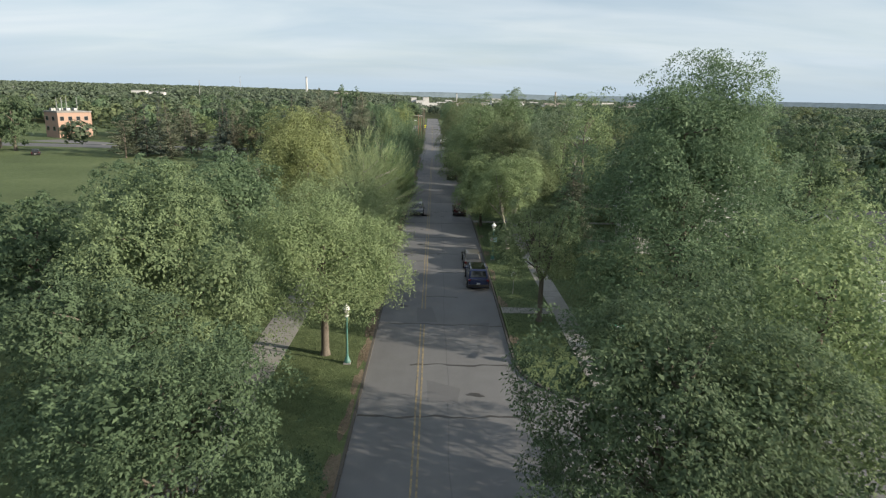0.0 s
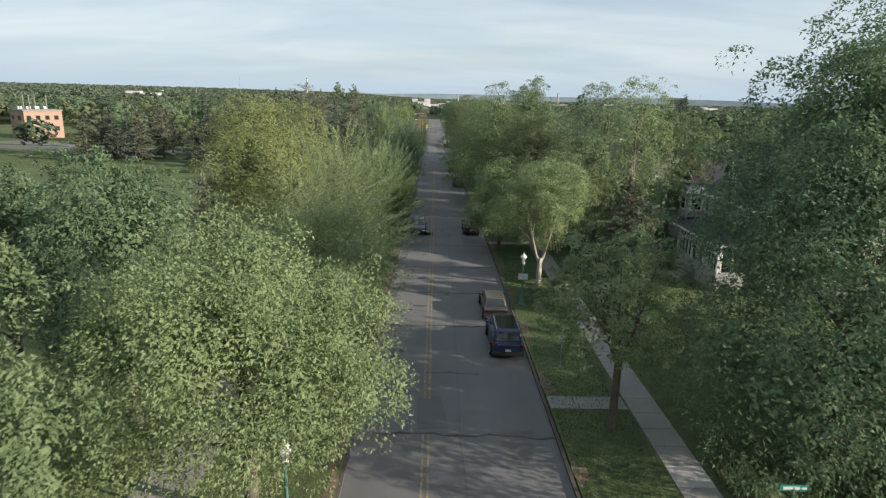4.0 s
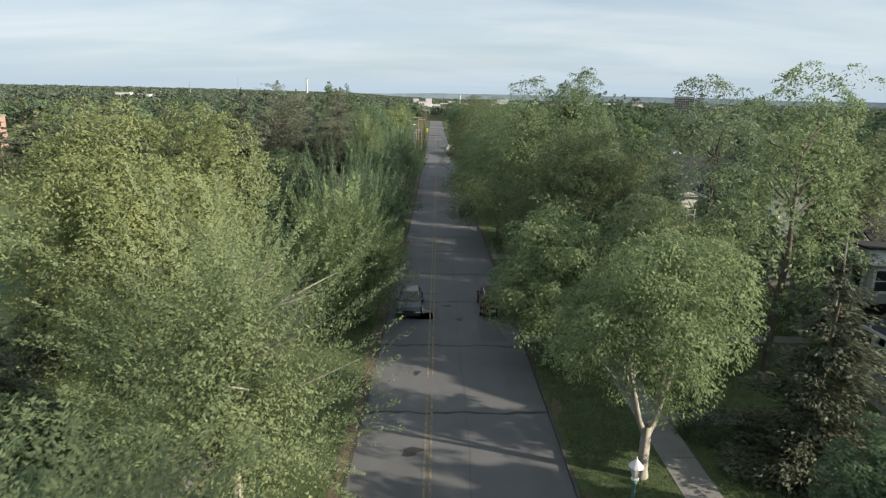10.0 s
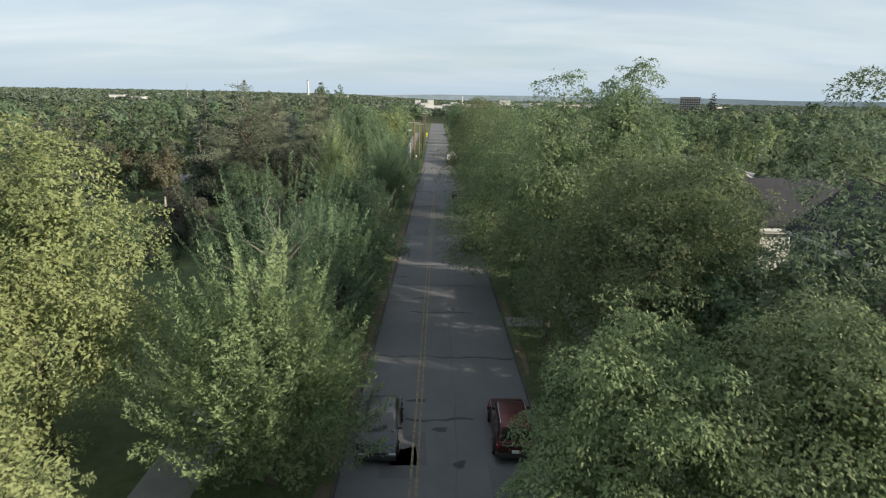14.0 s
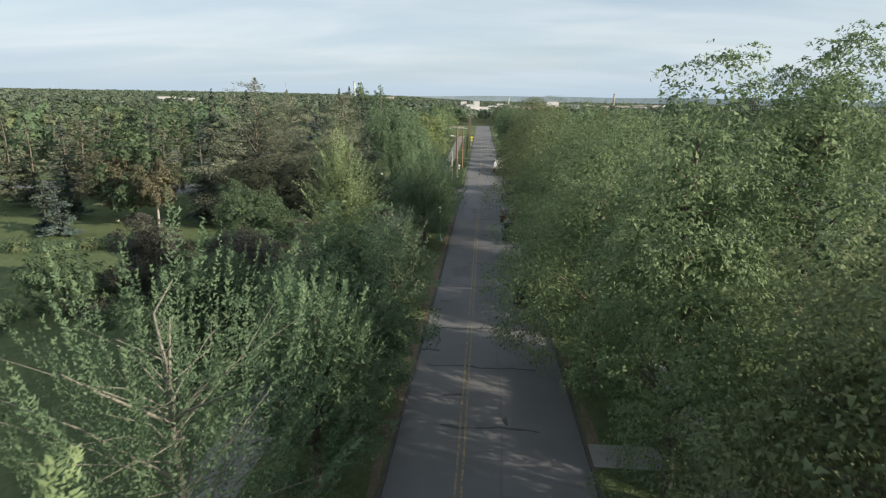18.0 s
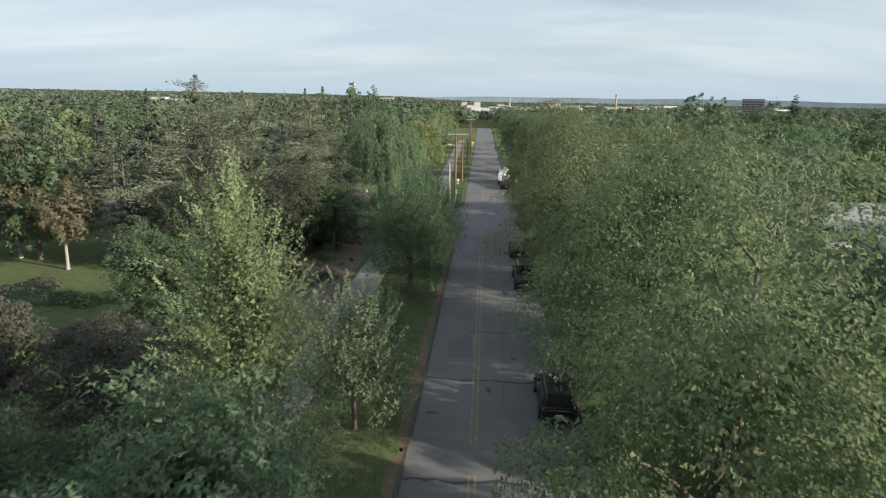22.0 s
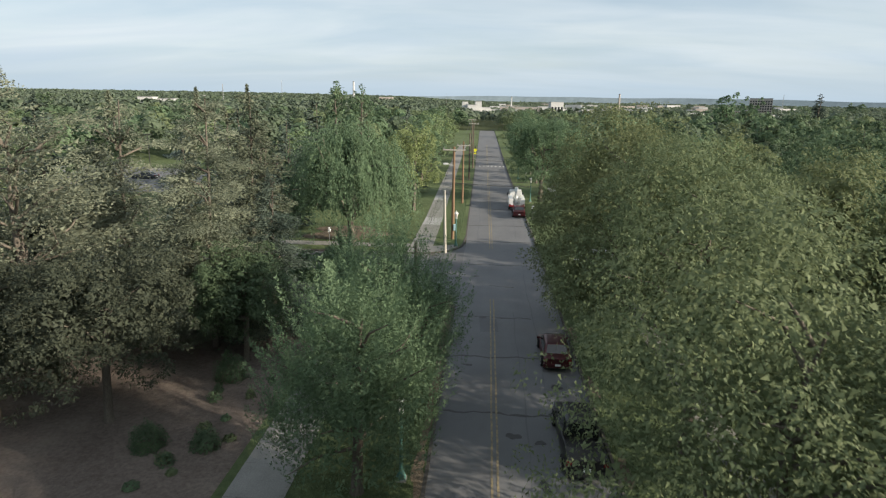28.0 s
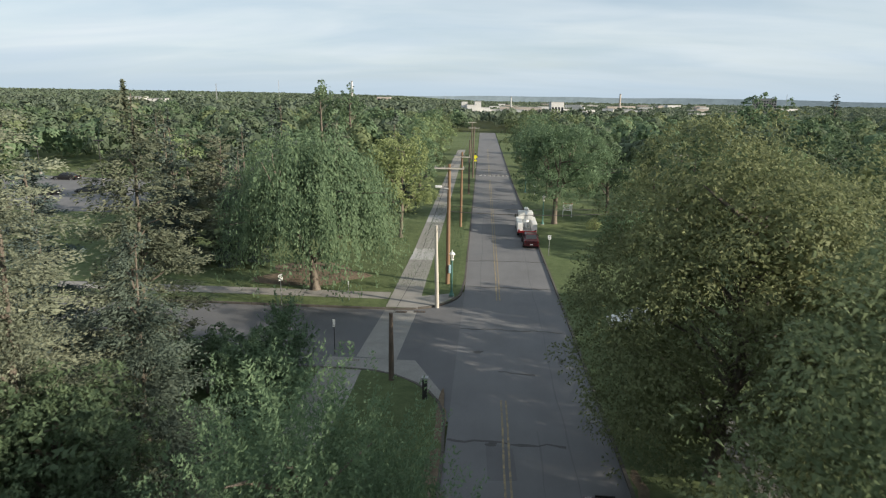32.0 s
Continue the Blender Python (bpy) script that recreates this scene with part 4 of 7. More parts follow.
# east side
tree(7.6, 16.4, 11.5, 6.3, 2.6, "broad", "deep", 36000, 0.20, 0.26, A, tuft=0.06, lobes=60)
tree(14.4, 21.2, 13.7, 5.8, 2.0, "broad", "fresh", 24000, 0.21, 0.22, "leafy green tree at the first street corner")
# unseen tree, added beside the start only to shade the first corner
tree(12.5, 6.0, 11.5, 5.0, 2.6, "broad", "deep", 8000, 0.3, 0.22, A)
tree(18.0, 42.8, 19.7, 9.2, 1.6, "broad", "green", 62000, 0.26, 0.42, "very tall dense maple in a front yard", lobes=110, cone=0.34, loose=1.1, limbs=36, tuft=0.055)
tree(8.2, 43.8, 10.0, 3.8, 3.2, "broad", "spray", 12000, 0.21, 0.2, "small open-crowned tree on the verge", forks=3, core=0.06, lobes=26)
tree(13.3, 59.4, 6.6, 2.2, 1.3, "broad", "green", 9000, 0.20, 0.1, "slender small tree in the front yard", tuft=0.11)
spruce = tree(15.2, 66.3, 8.9, 3.2, 0.4, "conifer", "warm_needle", 17000, 0.34, 0.18, "front-yard spruce with a bare dead top", limbs=24, power=0.5)
part("dead_top", tubes("dead_top", [[((0, 0, 7.6), 0.06), ((0.05, 0, 9.2), 0.04), ((0, 0.05, 10.8), 0.012)]] + [[((0, 0, 8.3 + 0.19 * i), 0.018), ((0.5 * math.cos(i * 2.4), 0.5 * math.sin(i * 2.4), 8.45 + 0.19 * i), 0.012), (((1.25 - 0.08 * i) * math.cos(i * 2.4), (1.25 - 0.08 * i) * math.sin(i * 2.4), 8.2 + 0.18 * i), 0.006)] for i in range(11)], 5), PALE_BARK, spruce, "bare grey dead twigs")
tree(8.3, 66.2, 10.7, 4.5, 3.4, "broad", "fresh", 25000, 0.19, 0.22, "bright tree with a forked pale trunk", forks=2, bark=PALE_BARK, limbs=24, tuft=0.11, droop=0.5, lobes=21, core=0.14)
tree(18.2, 75.5, 17.0, 5.0, 3.0, "broad", "fresh", 11000, 0.25, 0.22, "tall thin-crowned tree with visible limbs", cone=0.32, limbs=24, lobes=44, core=0.10)
tree(17.2, 83.5, 16.6, 5.0, 3.0, "broad", "grey", 11000, 0.25, 0.22, "tall thin-crowned tree with visible limbs", cone=0.32, limbs=24, lobes=44, core=0.10)
tree(24.5, 82.0, 14.5, 4.6, 4.0, "broad", "olive", 10000, 0.28, 0.26, A)
tree(6.2, 78.0, 9.5, 4.1, 1.8, "broad", "fresh", 22000, 0.20, 0.2, "broad bright street tree overhanging a parked car", droop=0.5, tuft=0.095, limbs=20, lobes=34)
tree(11.8, 77.2, 10.2, 4.7, 1.8, "broad", "spray", 24000, 0.21, 0.22, "broad bright tree in a front yard", droop=0.5, tuft=0.095, limbs=22, lobes=36)
tree(13.5, 86.5, 9.2, 3.6, 2.2, "broad", "green", 12000, 0.23, 0.2, A)
tree(11.0, 90.2, 13.2, 6.1, 2.0, "broad", "olive", 30000, 0.23, 0.3, "broad olive-brown street tree with many fine limbs", limbs=36, lobes=60)
tree(7.4, 98.6, 16.7, 4.3, 2.0, "broad", "maple", 24000, 0.22, 0.24, "tall airy street tree with a dark trunk showing", limbs=30, twigs=24, cone=0.42, droop=0.45, core=0.16, lobes=56)
tree(11.8, 100.2, 17.6, 4.6, 2.0, "broad", "maple", 24000, 0.22, 0.24, "tall airy tree with a pointed leafy top", limbs=30, twigs=24, cone=0.46, droop=0.45, core=0.16, lobes=56)
tree(6.4, 108.8, 14.2, 5.9, 1.7, "broad", "maple", 27000, 0.21, 0.28, A, limbs=22, droop=0.55, tuft=0.085)
tree(7.5, 121.5, 15.0, 6.8, 1.7, "broad", "maple", 29000, 0.21, 0.3, A, limbs=22, droop=0.55, tuft=0.085)
tree(11.6, 131.5, 12.6, 4.7, 2.0, "broad", "olive", 22000, 0.22, 0.3, A, limbs=24, droop=0.55, tuft=0.085)
tree(6.2, 133.6, 13.8, 6.5, 1.4, "broad", "olive", 27000, 0.20, 0.26, A, limbs=20, droop=0.55, tuft=0.085)
tree(8.1, 146.0, 14.3, 6.4, 1.2, "broad", "olive", 30000, 0.20, 0.28, A, limbs=24, droop=0.55, tuft=0.085)
tree(14.5, 153.0, 13.4, 5.8, 1.6, "broad", "autumn", 18000, 0.28, 0.28, A, core=0.5)
tree(8.2, 161.0, 15.3, 7.1, 1.0, "broad", "autumn", 44000, 0.24, 0.32, "large olive-green maple at the corner", lobes=60, limbs=36, twigs=30, tuft=0.07, cone=0.2)
tree(16.0, 168.0, 14.0, 5.4, 2.4, "broad", "autumn", 16000, 0.28, 0.28, A, core=0.5)
tree(7.2, 216.5, 13.8, 6.5, 3.0, "broad", "green", 24000, 0.27, 0.34, "spreading vase-shaped tree by the far street", forks=4)
tree(15.8, 226.0, 11.5, 4.6, 1.6, "broad", "deep", 7000, 0.32, 0.24, "dense dark tree behind the notice board")
tree(13.0, 203.0, 5.6, 3.4, 0.4, "broad", "green", 6000, 0.26, 0.12, "bushy tree beside the far lawn")
for i, (yy, hh) in enumerate(((238, 12.0), (252, 13.0), (268, 12.5), (286, 13.0), (306, 12.5))):
    tree(8.2 - 0.25 * i, yy, hh, 5.2, 2.4, "broad", ("green", "olive", "deep")[i % 3], 5200, 0.36, 0.24, A)
# added, seldom-seen trees screen the houses; dense cores keep sun off the road
for i, (hx, hy, hh, hr) in enumerate(((22.8, 90.5, 12.0, 4.2), (21.0, 105.8, 11.5, 4.0), (23.0, 113.5, 12.5, 4.2), (20.5, 123.0, 13.6, 5.2), (20.5, 139.5, 14.0, 5.4), (21.0, 149.5, 13.6, 5.4), (21.0, 159.5, 13.6, 5.4), (23.5, 58.0, 9.0, 3.6), (21.0, 177.0, 11.5, 4.6))):
    tree(hx, hy, hh, hr, 1.6, "broad", ("green", "olive", "deep", "grey")[i % 4], 6000, 0.30, 0.24, "dense added garden tree screening houses and shading the street", core=0.7)


def bare_tree(x, y, top, spread, label):
    """A dead tree: forked trunk, limbs and a broom of fine grey twigs."""
    rng = np.random.default_rng(812)
    root = thing("bare_tree", pose(x, y, 0.12), label, "tree")
    stem, limbs, twigs = [], [], []
    head = np.array([0.1, 0.0, top * 0.42])
    stem.append([((0, 0, -0.12), 0.26), ((0.02, 0, 1.0), 0.20), (tuple(head), 0.16)])
    for k in range(7):
        a = 2 * np.pi * k / 7 + rng.uniform(-0.3, 0.3)
        end = np.array([math.cos(a) * spread * rng.uniform(0.4, 0.75), math.sin(a) * spread * rng.uniform(0.4, 0.75), top * rng.uniform(0.78, 0.92)])
        mid = head + (end - head) * 0.5 + rng.normal(0, 0.2, 3)
        limbs.append([(head, 0.10), (mid, 0.07), (end, 0.035)])
        for _ in range(9):
            t = rng.uniform(0.3, 1.0)
            p = head + (end - head) * t
            out = unit(end - head + rng.normal(0, 0.9, 3) * np.linalg.norm(end - head) * 0.5 + np.array([0, 0, 1.2]))
            q = p + out * rng.uniform(0.9, 2.0)
            limbs.append([(p, 0.035), ((p + q) / 2 + rng.normal(0, 0.08, 3), 0.024), (q, 0.010)])
            for _ in range(5):
                b = p + (q - p) * rng.uniform(0.3, 1.0)
                e = b + unit(out + rng.normal(0, 0.6, 3)) * rng.uniform(0.4, 1.0)
                twigs.append([(b, 0.013), (e, 0.005)])
    part("trunk", tubes("trunk", stem, 8), PALE_BARK, root)
    part("limbs", tubes("limbs", limbs, 5), PALE_BARK, root)
    tagged(part("twigs", tubes("twigs", twigs, 4), PALE_BARK, root, "bare pale grey twigs"), kind="stuff")
    return root


bare_tree(15.8, 128.6, 12.6, 3.4, "dead bare grey tree standing beside a garden")
# two cottonwoods that stand above the far wood
tree(-43.4, 292.0, 19.6, 4.0, 7.0, "broad", "green", 4200, 0.42, 0.34, "tall slim cottonwood above the wood", loose=0.9)
tree(-36.5, 294.0, 19.0, 4.4, 7.0, "broad", "green", 4200, 0.42, 0.34, "tall slim cottonwood above the wood", loose=0.9)


# ---- woods ----
def scatter(rng, x0, x1, y0, y1, gap, free):
    pts = []
    for y in np.arange(y0, y1, gap):
        for x in np.arange(x0, x1, gap):
            q = (x + rng.uniform(-0.42, 0.42) * gap, y + rng.uniform(-0.42, 0.42) * gap)
            if free(*q):
                pts.append(q)
    return pts


def clear_of(x, y):
    """True where woods may stand: not on streets, lawns, houses or the car park."""
    if -24 < x < 24 and y < 430:
        return False
    if -95 < x <= -20 and y < 143 and y > 52:
        return False
    if -132 < x < -90 and 110 < y < 205:
        return False
    if 168 < y < 187 and x < 0:
        return False
    if -100 < x < -48 and 212 < y < 262:
        return False
    if y > 187 and x < -14 and abs((x + 0.5) * 98 + (y - 137) * 69.5) / 120.1 < 7.5 and y < 262:
        return False
    if 20 < x < 42 and 52 < y < 122:
        return False
    if 24 < x < 48 and 122 < y < 162:
        return False
    if -175 < x < -112 and 190 < y < 262:
        return False
    return True


rw = np.random.default_rng(7)
protos = []
for i, (shape, leaf, top, r, low) in enumerate((("broad", "green", 11.5, 5.2, 1.4), ("broad", "deep", 12.5, 5.0, 1.4), ("broad", "olive", 11.0, 5.4, 1.2), ("broad", "fresh", 10.5, 5.0, 1.2), ("broad", "grey", 12.0, 4.8, 1.4), ("conifer", "needle", 14.0, 3.4, 0.8), ("conifer", "warm_needle", 13.5, 3.4, 0.8), ("pine", "warm_needle", 13.0, 4.8, 1.5))):
    protos.append(tree(0, 0, top, r, low, shape, leaf, 3600, 0.46 if shape == "broad" else 0.55, 0.24, "tree in the neighbouring gardens and park" if shape == "broad" else "conifer in the park plantation", limbs=8))
spots = [(x, y, 0) for x, y in scatter(rw, 25, 86, 36, 250, 11.0, clear_of)] + [(x, y, 1) for x, y in scatter(rw, -84, -21, 187, 240, 9.0, clear_of)] + [(x, y, 2) for x, y in scatter(rw, -76, -30, 150, 168, 8.0, clear_of)] + [(x, y, 0) for x, y in scatter(rw, -70, -24, 10, 52, 12.0, clear_of)]
first = set()
for x, y, kind in spots:
    i = int(rw.integers(0, 5)) if kind == 0 else (int(rw.integers(5, 8)) if rw.random() < 0.55 else int(rw.integers(0, 5))) if kind == 1 else int(rw.integers(5, 8)) if rw.random() < 0.75 else int(rw.integers(0, 5))
    s = rw.uniform(0.78, 1.12)
    m = Matrix.LocRotScale((x, y, 0.08), Euler((0, 0, rw.uniform(0, 6.28))), (s, s, s * rw.uniform(0.9, 1.08)))
    if i in first:
        copy_thing(protos[i], m)
    else:
        protos[i].matrix_basis = m
        first.add(i)


def woods(name, pts, leaf, rng, per, label, boughs=11):
    """One joined mass of distant trees, each a heap of boughs; pts: x, y, radius, height, ground."""
    pts = np.array(pts)
    heap = sphere_dirs(rng, len(pts) * boughs).reshape(len(pts), boughs, 3)
    heap[:, :, 2] = np.abs(heap[:, :, 2]) * 1.1 - 0.25
    heap[:, 0] = (0, 0, 0.9)
    heap *= rng.uniform(0.42, 0.72, (len(pts), boughs, 1))
    t = np.repeat(np.arange(len(pts)), per)
    b = rng.integers(0, boughs, len(t))
    q = heap[t, b]
    d = unit(sphere_dirs(rng, len(t)) + 0.55 * unit(q) + np.array([0, 0, 0.30]))
    x, y, r, h, g = pts[t].T
    rb = rng.uniform(0.34, 0.50, (len(pts), boughs))[t, b]
    c = np.stack([x + (q[:, 0] + d[:, 0] * rb) * r, y + (q[:, 1] + d[:, 1] * rb) * r, g + 0.44 * h + (q[:, 2] * 0.52 + d[:, 2] * rb * 0.46) * h], 1)
    n = unit(d + rng.normal(0, 0.16, d.shape))
    u = unit(np.cross(n, rng.normal(0, 1, d.shape)))
    v = np.cross(n, u)
    s = (r * rng.uniform(0.20, 0.36, len(t)) * math.sqrt(60 / per))[:, None]
    ob = part(name, quads(name, c, u * s, v * s * 0.7, n * s * 0.2), LEAF[leaf])
    return tagged(ob, label, "wood", "", "stuff")


near_pts, far_pts = {k: [] for k in range(5)}, {k: [] for k in range(5)}
r0 = 60.0
while r0 < 4300:
    ringstep = max(8.0, 0.045 * r0)
    turn = max(8.5 / r0, 0.0115)
    a = -0.98 + rw.uniform(0, turn)
    while a < 0.98:
        rr = r0 + rw.uniform(-0.45, 0.45) * ringstep
        aa = a + rw.uniform(-0.4, 0.4) * turn
        x, y = rr * math.sin(aa), 60 + rr * math.cos(aa)
        inside = (23 < x < 86 and 36 < y < 250) or (-84 < x < -19 and y < 240)
        if not inside and clear_of(x, y) and not (abs(x + 0.02 * (y - 250)) < 9 and y < 620):
            rad = max(4.6, turn * rr * 0.62)
            g = land(x, y)
            hh = (rw.uniform(6.0, 12.5) if rr < 900 else rw.uniform(7.0, 14.0)) if g > -2 else rw.uniform(6.0, 11.0)
            (near_pts if rr < 420 else far_pts)[int(rw.integers(0, 5))].append((x, y, rad, hh, g))
        a += turn
    r0 += ringstep
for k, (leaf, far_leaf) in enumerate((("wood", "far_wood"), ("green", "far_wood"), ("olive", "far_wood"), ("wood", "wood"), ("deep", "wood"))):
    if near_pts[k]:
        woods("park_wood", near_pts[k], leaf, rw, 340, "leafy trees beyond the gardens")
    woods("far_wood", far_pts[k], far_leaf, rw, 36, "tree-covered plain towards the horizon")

# ---- more materials ----
def paint(name, c, rough=0.3, spec=0.5, metal=0.0, coat=0.0, dirt=0.12):
    m, n, l, b = material(name, rough, spec)
    f = noise_node(n, l, 3.0, 6.0, 0.7)
    g = noise_node(n, l, 40.0, 3.0, 0.7)
    k = mix_node(n, l, ramp_node(n, l, f, [(0.35, (0, 0, 0)), (0.8, (dirt, dirt, dirt))]), c, (0.16, 0.145, 0.12))
    k = mix_node(n, l, ramp_node(n, l, g, [(0.4, (0, 0, 0)), (0.75, (dirt * 0.5,) * 3)]), k, tuple(v * 0.6 for v in c))
    l.new(k, b.inputs["Base Color"])
    b.inputs["Metallic"].default_value = metal
    b.inputs["Coat Weight"].default_value, b.inputs["Coat Roughness"].default_value = coat, 0.08
    return m


def car_paint(name, c, metal=0.3):
    return paint(name, c, 0.38, 0.4, metal, 0.25, 0.15)


CAR_GLASS = paint("car_glass", (0.012, 0.014, 0.015), 0.06, 0.6, 0.0, 0.3, 0.04)
RUBBER = surface("tyre_rubber", (0.018, 0.018, 0.018), (0.035, 0.034, 0.033), 8.0, 40.0, 0.9, 0.2, 0.2)
ALLOY = paint("alloy", (0.42, 0.42, 0.43), 0.35, 0.5, 0.85, 0.0, 0.25)
CHROME = paint("chrome", (0.6, 0.6, 0.61), 0.18, 0.5, 0.95, 0.0, 0.1)
TRIM = surface("black_trim", (0.02, 0.02, 0.02), (0.04, 0.04, 0.04), 6.0, 40.0, 0.6, 0.3, 0.05)
TAIL = paint("tail_lamp_red", (0.13, 0.010, 0.012), 0.2, 0.5, 0.0, 0.5, 0.05)
HEAD = paint("head_lamp", (0.55, 0.56, 0.58), 0.12, 0.5, 0.1, 0.6, 0.05)
WHITE = paint("white_enamel", (0.62, 0.63, 0.62), 0.45, 0.4, 0.0, 0.0, 0.15)
GREEN_POST = paint("green_post_enamel", (0.055, 0.16, 0.135), 0.5, 0.4, 0.0, 0.0, 0.3)
LAMP_GLASS = paint("lamp_glass", (0.55, 0.54, 0.50), 0.25, 0.5, 0.0, 0.2, 0.1)
GALV = paint("galvanised_steel", (0.30, 0.31, 0.31), 0.5, 0.5, 0.6, 0.0, 0.2)
POLE_WOOD = surface("pole_wood", (0.13, 0.085, 0.055), (0.25, 0.165, 0.105), 1.5, 22.0, 0.9, 0.15, 0.4, (1, 1, 0.12))
POLE_DARK = surface("dark_pole_wood", (0.07, 0.055, 0.045), (0.16, 0.13, 0.105), 1.5, 22.0, 0.9, 0.15, 0.5, (1, 1, 0.2))
POLE_STONE = surface("pale_pole_concrete", (0.33, 0.31, 0.27), (0.45, 0.43, 0.38), 1.0, 20.0, 0.9, 0.2, 0.2)
LOG = surface("palisade_log", (0.08, 0.068, 0.060), (0.20, 0.18, 0.16), 1.3, 16.0, 0.95, 0.1, 0.5, (1, 1, 0.3))
SIGN_GREEN = paint("sign_green", (0.02, 0.21, 0.15), 0.5, 0.4, 0.0, 0.0, 0.08)
SIGN_WHITE = paint("sign_white", (0.62, 0.64, 0.64), 0.5, 0.4, 0.0, 0.0, 0.08)
SIGN_BLUE = paint("sign_pale_blue", (0.36, 0.54, 0.60), 0.5, 0.4, 0.0, 0.0, 0.08)
SIGN_RED = paint("sign_red", (0.42, 0.03, 0.03), 0.5, 0.4, 0.0, 0.0, 0.08)
SIGN_YELLOW = paint("sign_yellow", (0.62, 0.60, 0.03), 0.5, 0.4, 0.0, 0.0, 0.08)
INK = paint("sign_black", (0.03, 0.03, 0.03), 0.5, 0.3, 0.0, 0.0, 0.05)


def banded(name, low, high, rows, rough=0.8, rise=0.02):
    """Lapped boards or shingle courses: bands along z with mottling."""
    m, n, l, b = material(name, rough, 0.3)
    w = n.new("ShaderNodeTexWave")
    w.bands_direction, w.wave_profile = "Z", "SAW"
    w.inputs["Scale"].default_value, w.inputs["Distortion"].default_value = rows, 0.15
    co = n.new("ShaderNodeTexCoord")
    l.new(co.outputs["Object"], w.inputs["Vector"])
    f = noise_node(n, l, 1.2, 5.0, 0.65)
    g = noise_node(n, l, 16.0, 4.0, 0.7)
    c = ramp_node(n, l, f, [(0.3, low), (0.7, high)])
    c = mix_node(n, l, 0.3, c, ramp_node(n, l, g, [(0.3, tuple(v * 0.7 for v in low)), (0.7, tuple(min(1, v * 1.2) for v in high))]))
    l.new(c, b.inputs["Base Color"])
    bump(n, l, b, w.outputs["Fac"], 0.5, rise)
    return m


SIDING = banded("grey_siding", (0.34, 0.34, 0.325), (0.42, 0.42, 0.40), 2.2)
SIDING_WHITE = banded("white_siding", (0.60, 0.59, 0.56), (0.70, 0.69, 0.66), 2.2)
SIDING_GREEN = banded("green_siding", (0.20, 0.23, 0.21), (0.27, 0.30, 0.28), 2.2)
SHINGLE = banded("slate_blue_shingles", (0.026, 0.029, 0.038), (0.048, 0.052, 0.064), 3.0, 0.9, 0.015)
SHINGLE_DARK = banded("charcoal_shingles", (0.022, 0.022, 0.025), (0.042, 0.042, 0.046), 3.0, 0.9, 0.015)
BRICK = banded("orange_brick", (0.30, 0.20, 0.155), (0.36, 0.245, 0.19), 4.0, 0.9, 0.01)
CHIMNEY = banded("dull_chimney_brick", (0.070, 0.058, 0.050), (0.115, 0.098, 0.088), 4.0, 0.9, 0.01)
HOUSE_TRIM = paint("white_trim", (0.70, 0.70, 0.68), 0.6, 0.3, 0.0, 0.0, 0.12)
WINDOW = paint("window_glass", (0.022, 0.026, 0.030), 0.06, 0.6, 0.0, 0.2, 0.03)
ROOF_FLAT = surface("flat_roof_grey", (0.20, 0.20, 0.20), (0.30, 0.30, 0.30), 0.4, 8.0, 0.9, 0.2, 0.1)
FAR_WALL = surface("far_pale_wall", (0.42, 0.42, 0.42), (0.56, 0.56, 0.55), 0.05, 0.8, 0.9, 0.2, 0.0)
FAR_TAN = surface("far_tan_wall", (0.33, 0.29, 0.26), (0.43, 0.39, 0.35), 0.05, 0.8, 0.9, 0.2, 0.0)


# ---- vehicles ----
def prism(profile, half, bevel=0.06, seg=2, top=None):
    """A side outline (y, z) carried across the width, edges rounded; top narrows the width above that height."""
    bm = bmesh.new()
    left = [bm.verts.new((-half, y, z)) for y, z in profile]
    right = [bm.verts.new((half, y, z)) for y, z in profile]
    k = len(profile)
    bm.faces.new(left[::-1])
    bm.faces.new(right)
    for i in range(k):
        bm.faces.new((left[i], left[(i + 1) % k], right[(i + 1) % k], right[i]))
    if top:
        z0, z1, s = top
        for w in bm.verts:
            if w.co.z > z0:
                w.co.x *= 1 - (1 - s) * min(1.0, (w.co.z - z0) / (z1 - z0))
    if bevel:
        bmesh.ops.bevel(bm, geom=list(bm.edges), offset=bevel, segments=seg, affect="EDGES", profile=0.6, clamp_overlap=True)
    for f in bm.faces:
        f.smooth = False
    return bm


def sheet(corners, thick=0.012):
    """A thin pane through four corners."""
    bm = bmesh.new()
    v = [Vector(c) for c in corners]
    nrm = (v[1] - v[0]).cross(v[3] - v[0]).normalized() * thick
    a = [bm.verts.new(p) for p in v]
    b = [bm.verts.new(p + nrm) for p in v]
    bm.faces.new(a[::-1])
    bm.faces.new(b)
    for i in range(4):
        bm.faces.new((a[i], a[(i + 1) % 4], b[(i + 1) % 4], b[i]))
    return bm


WHEEL_MESH = {}


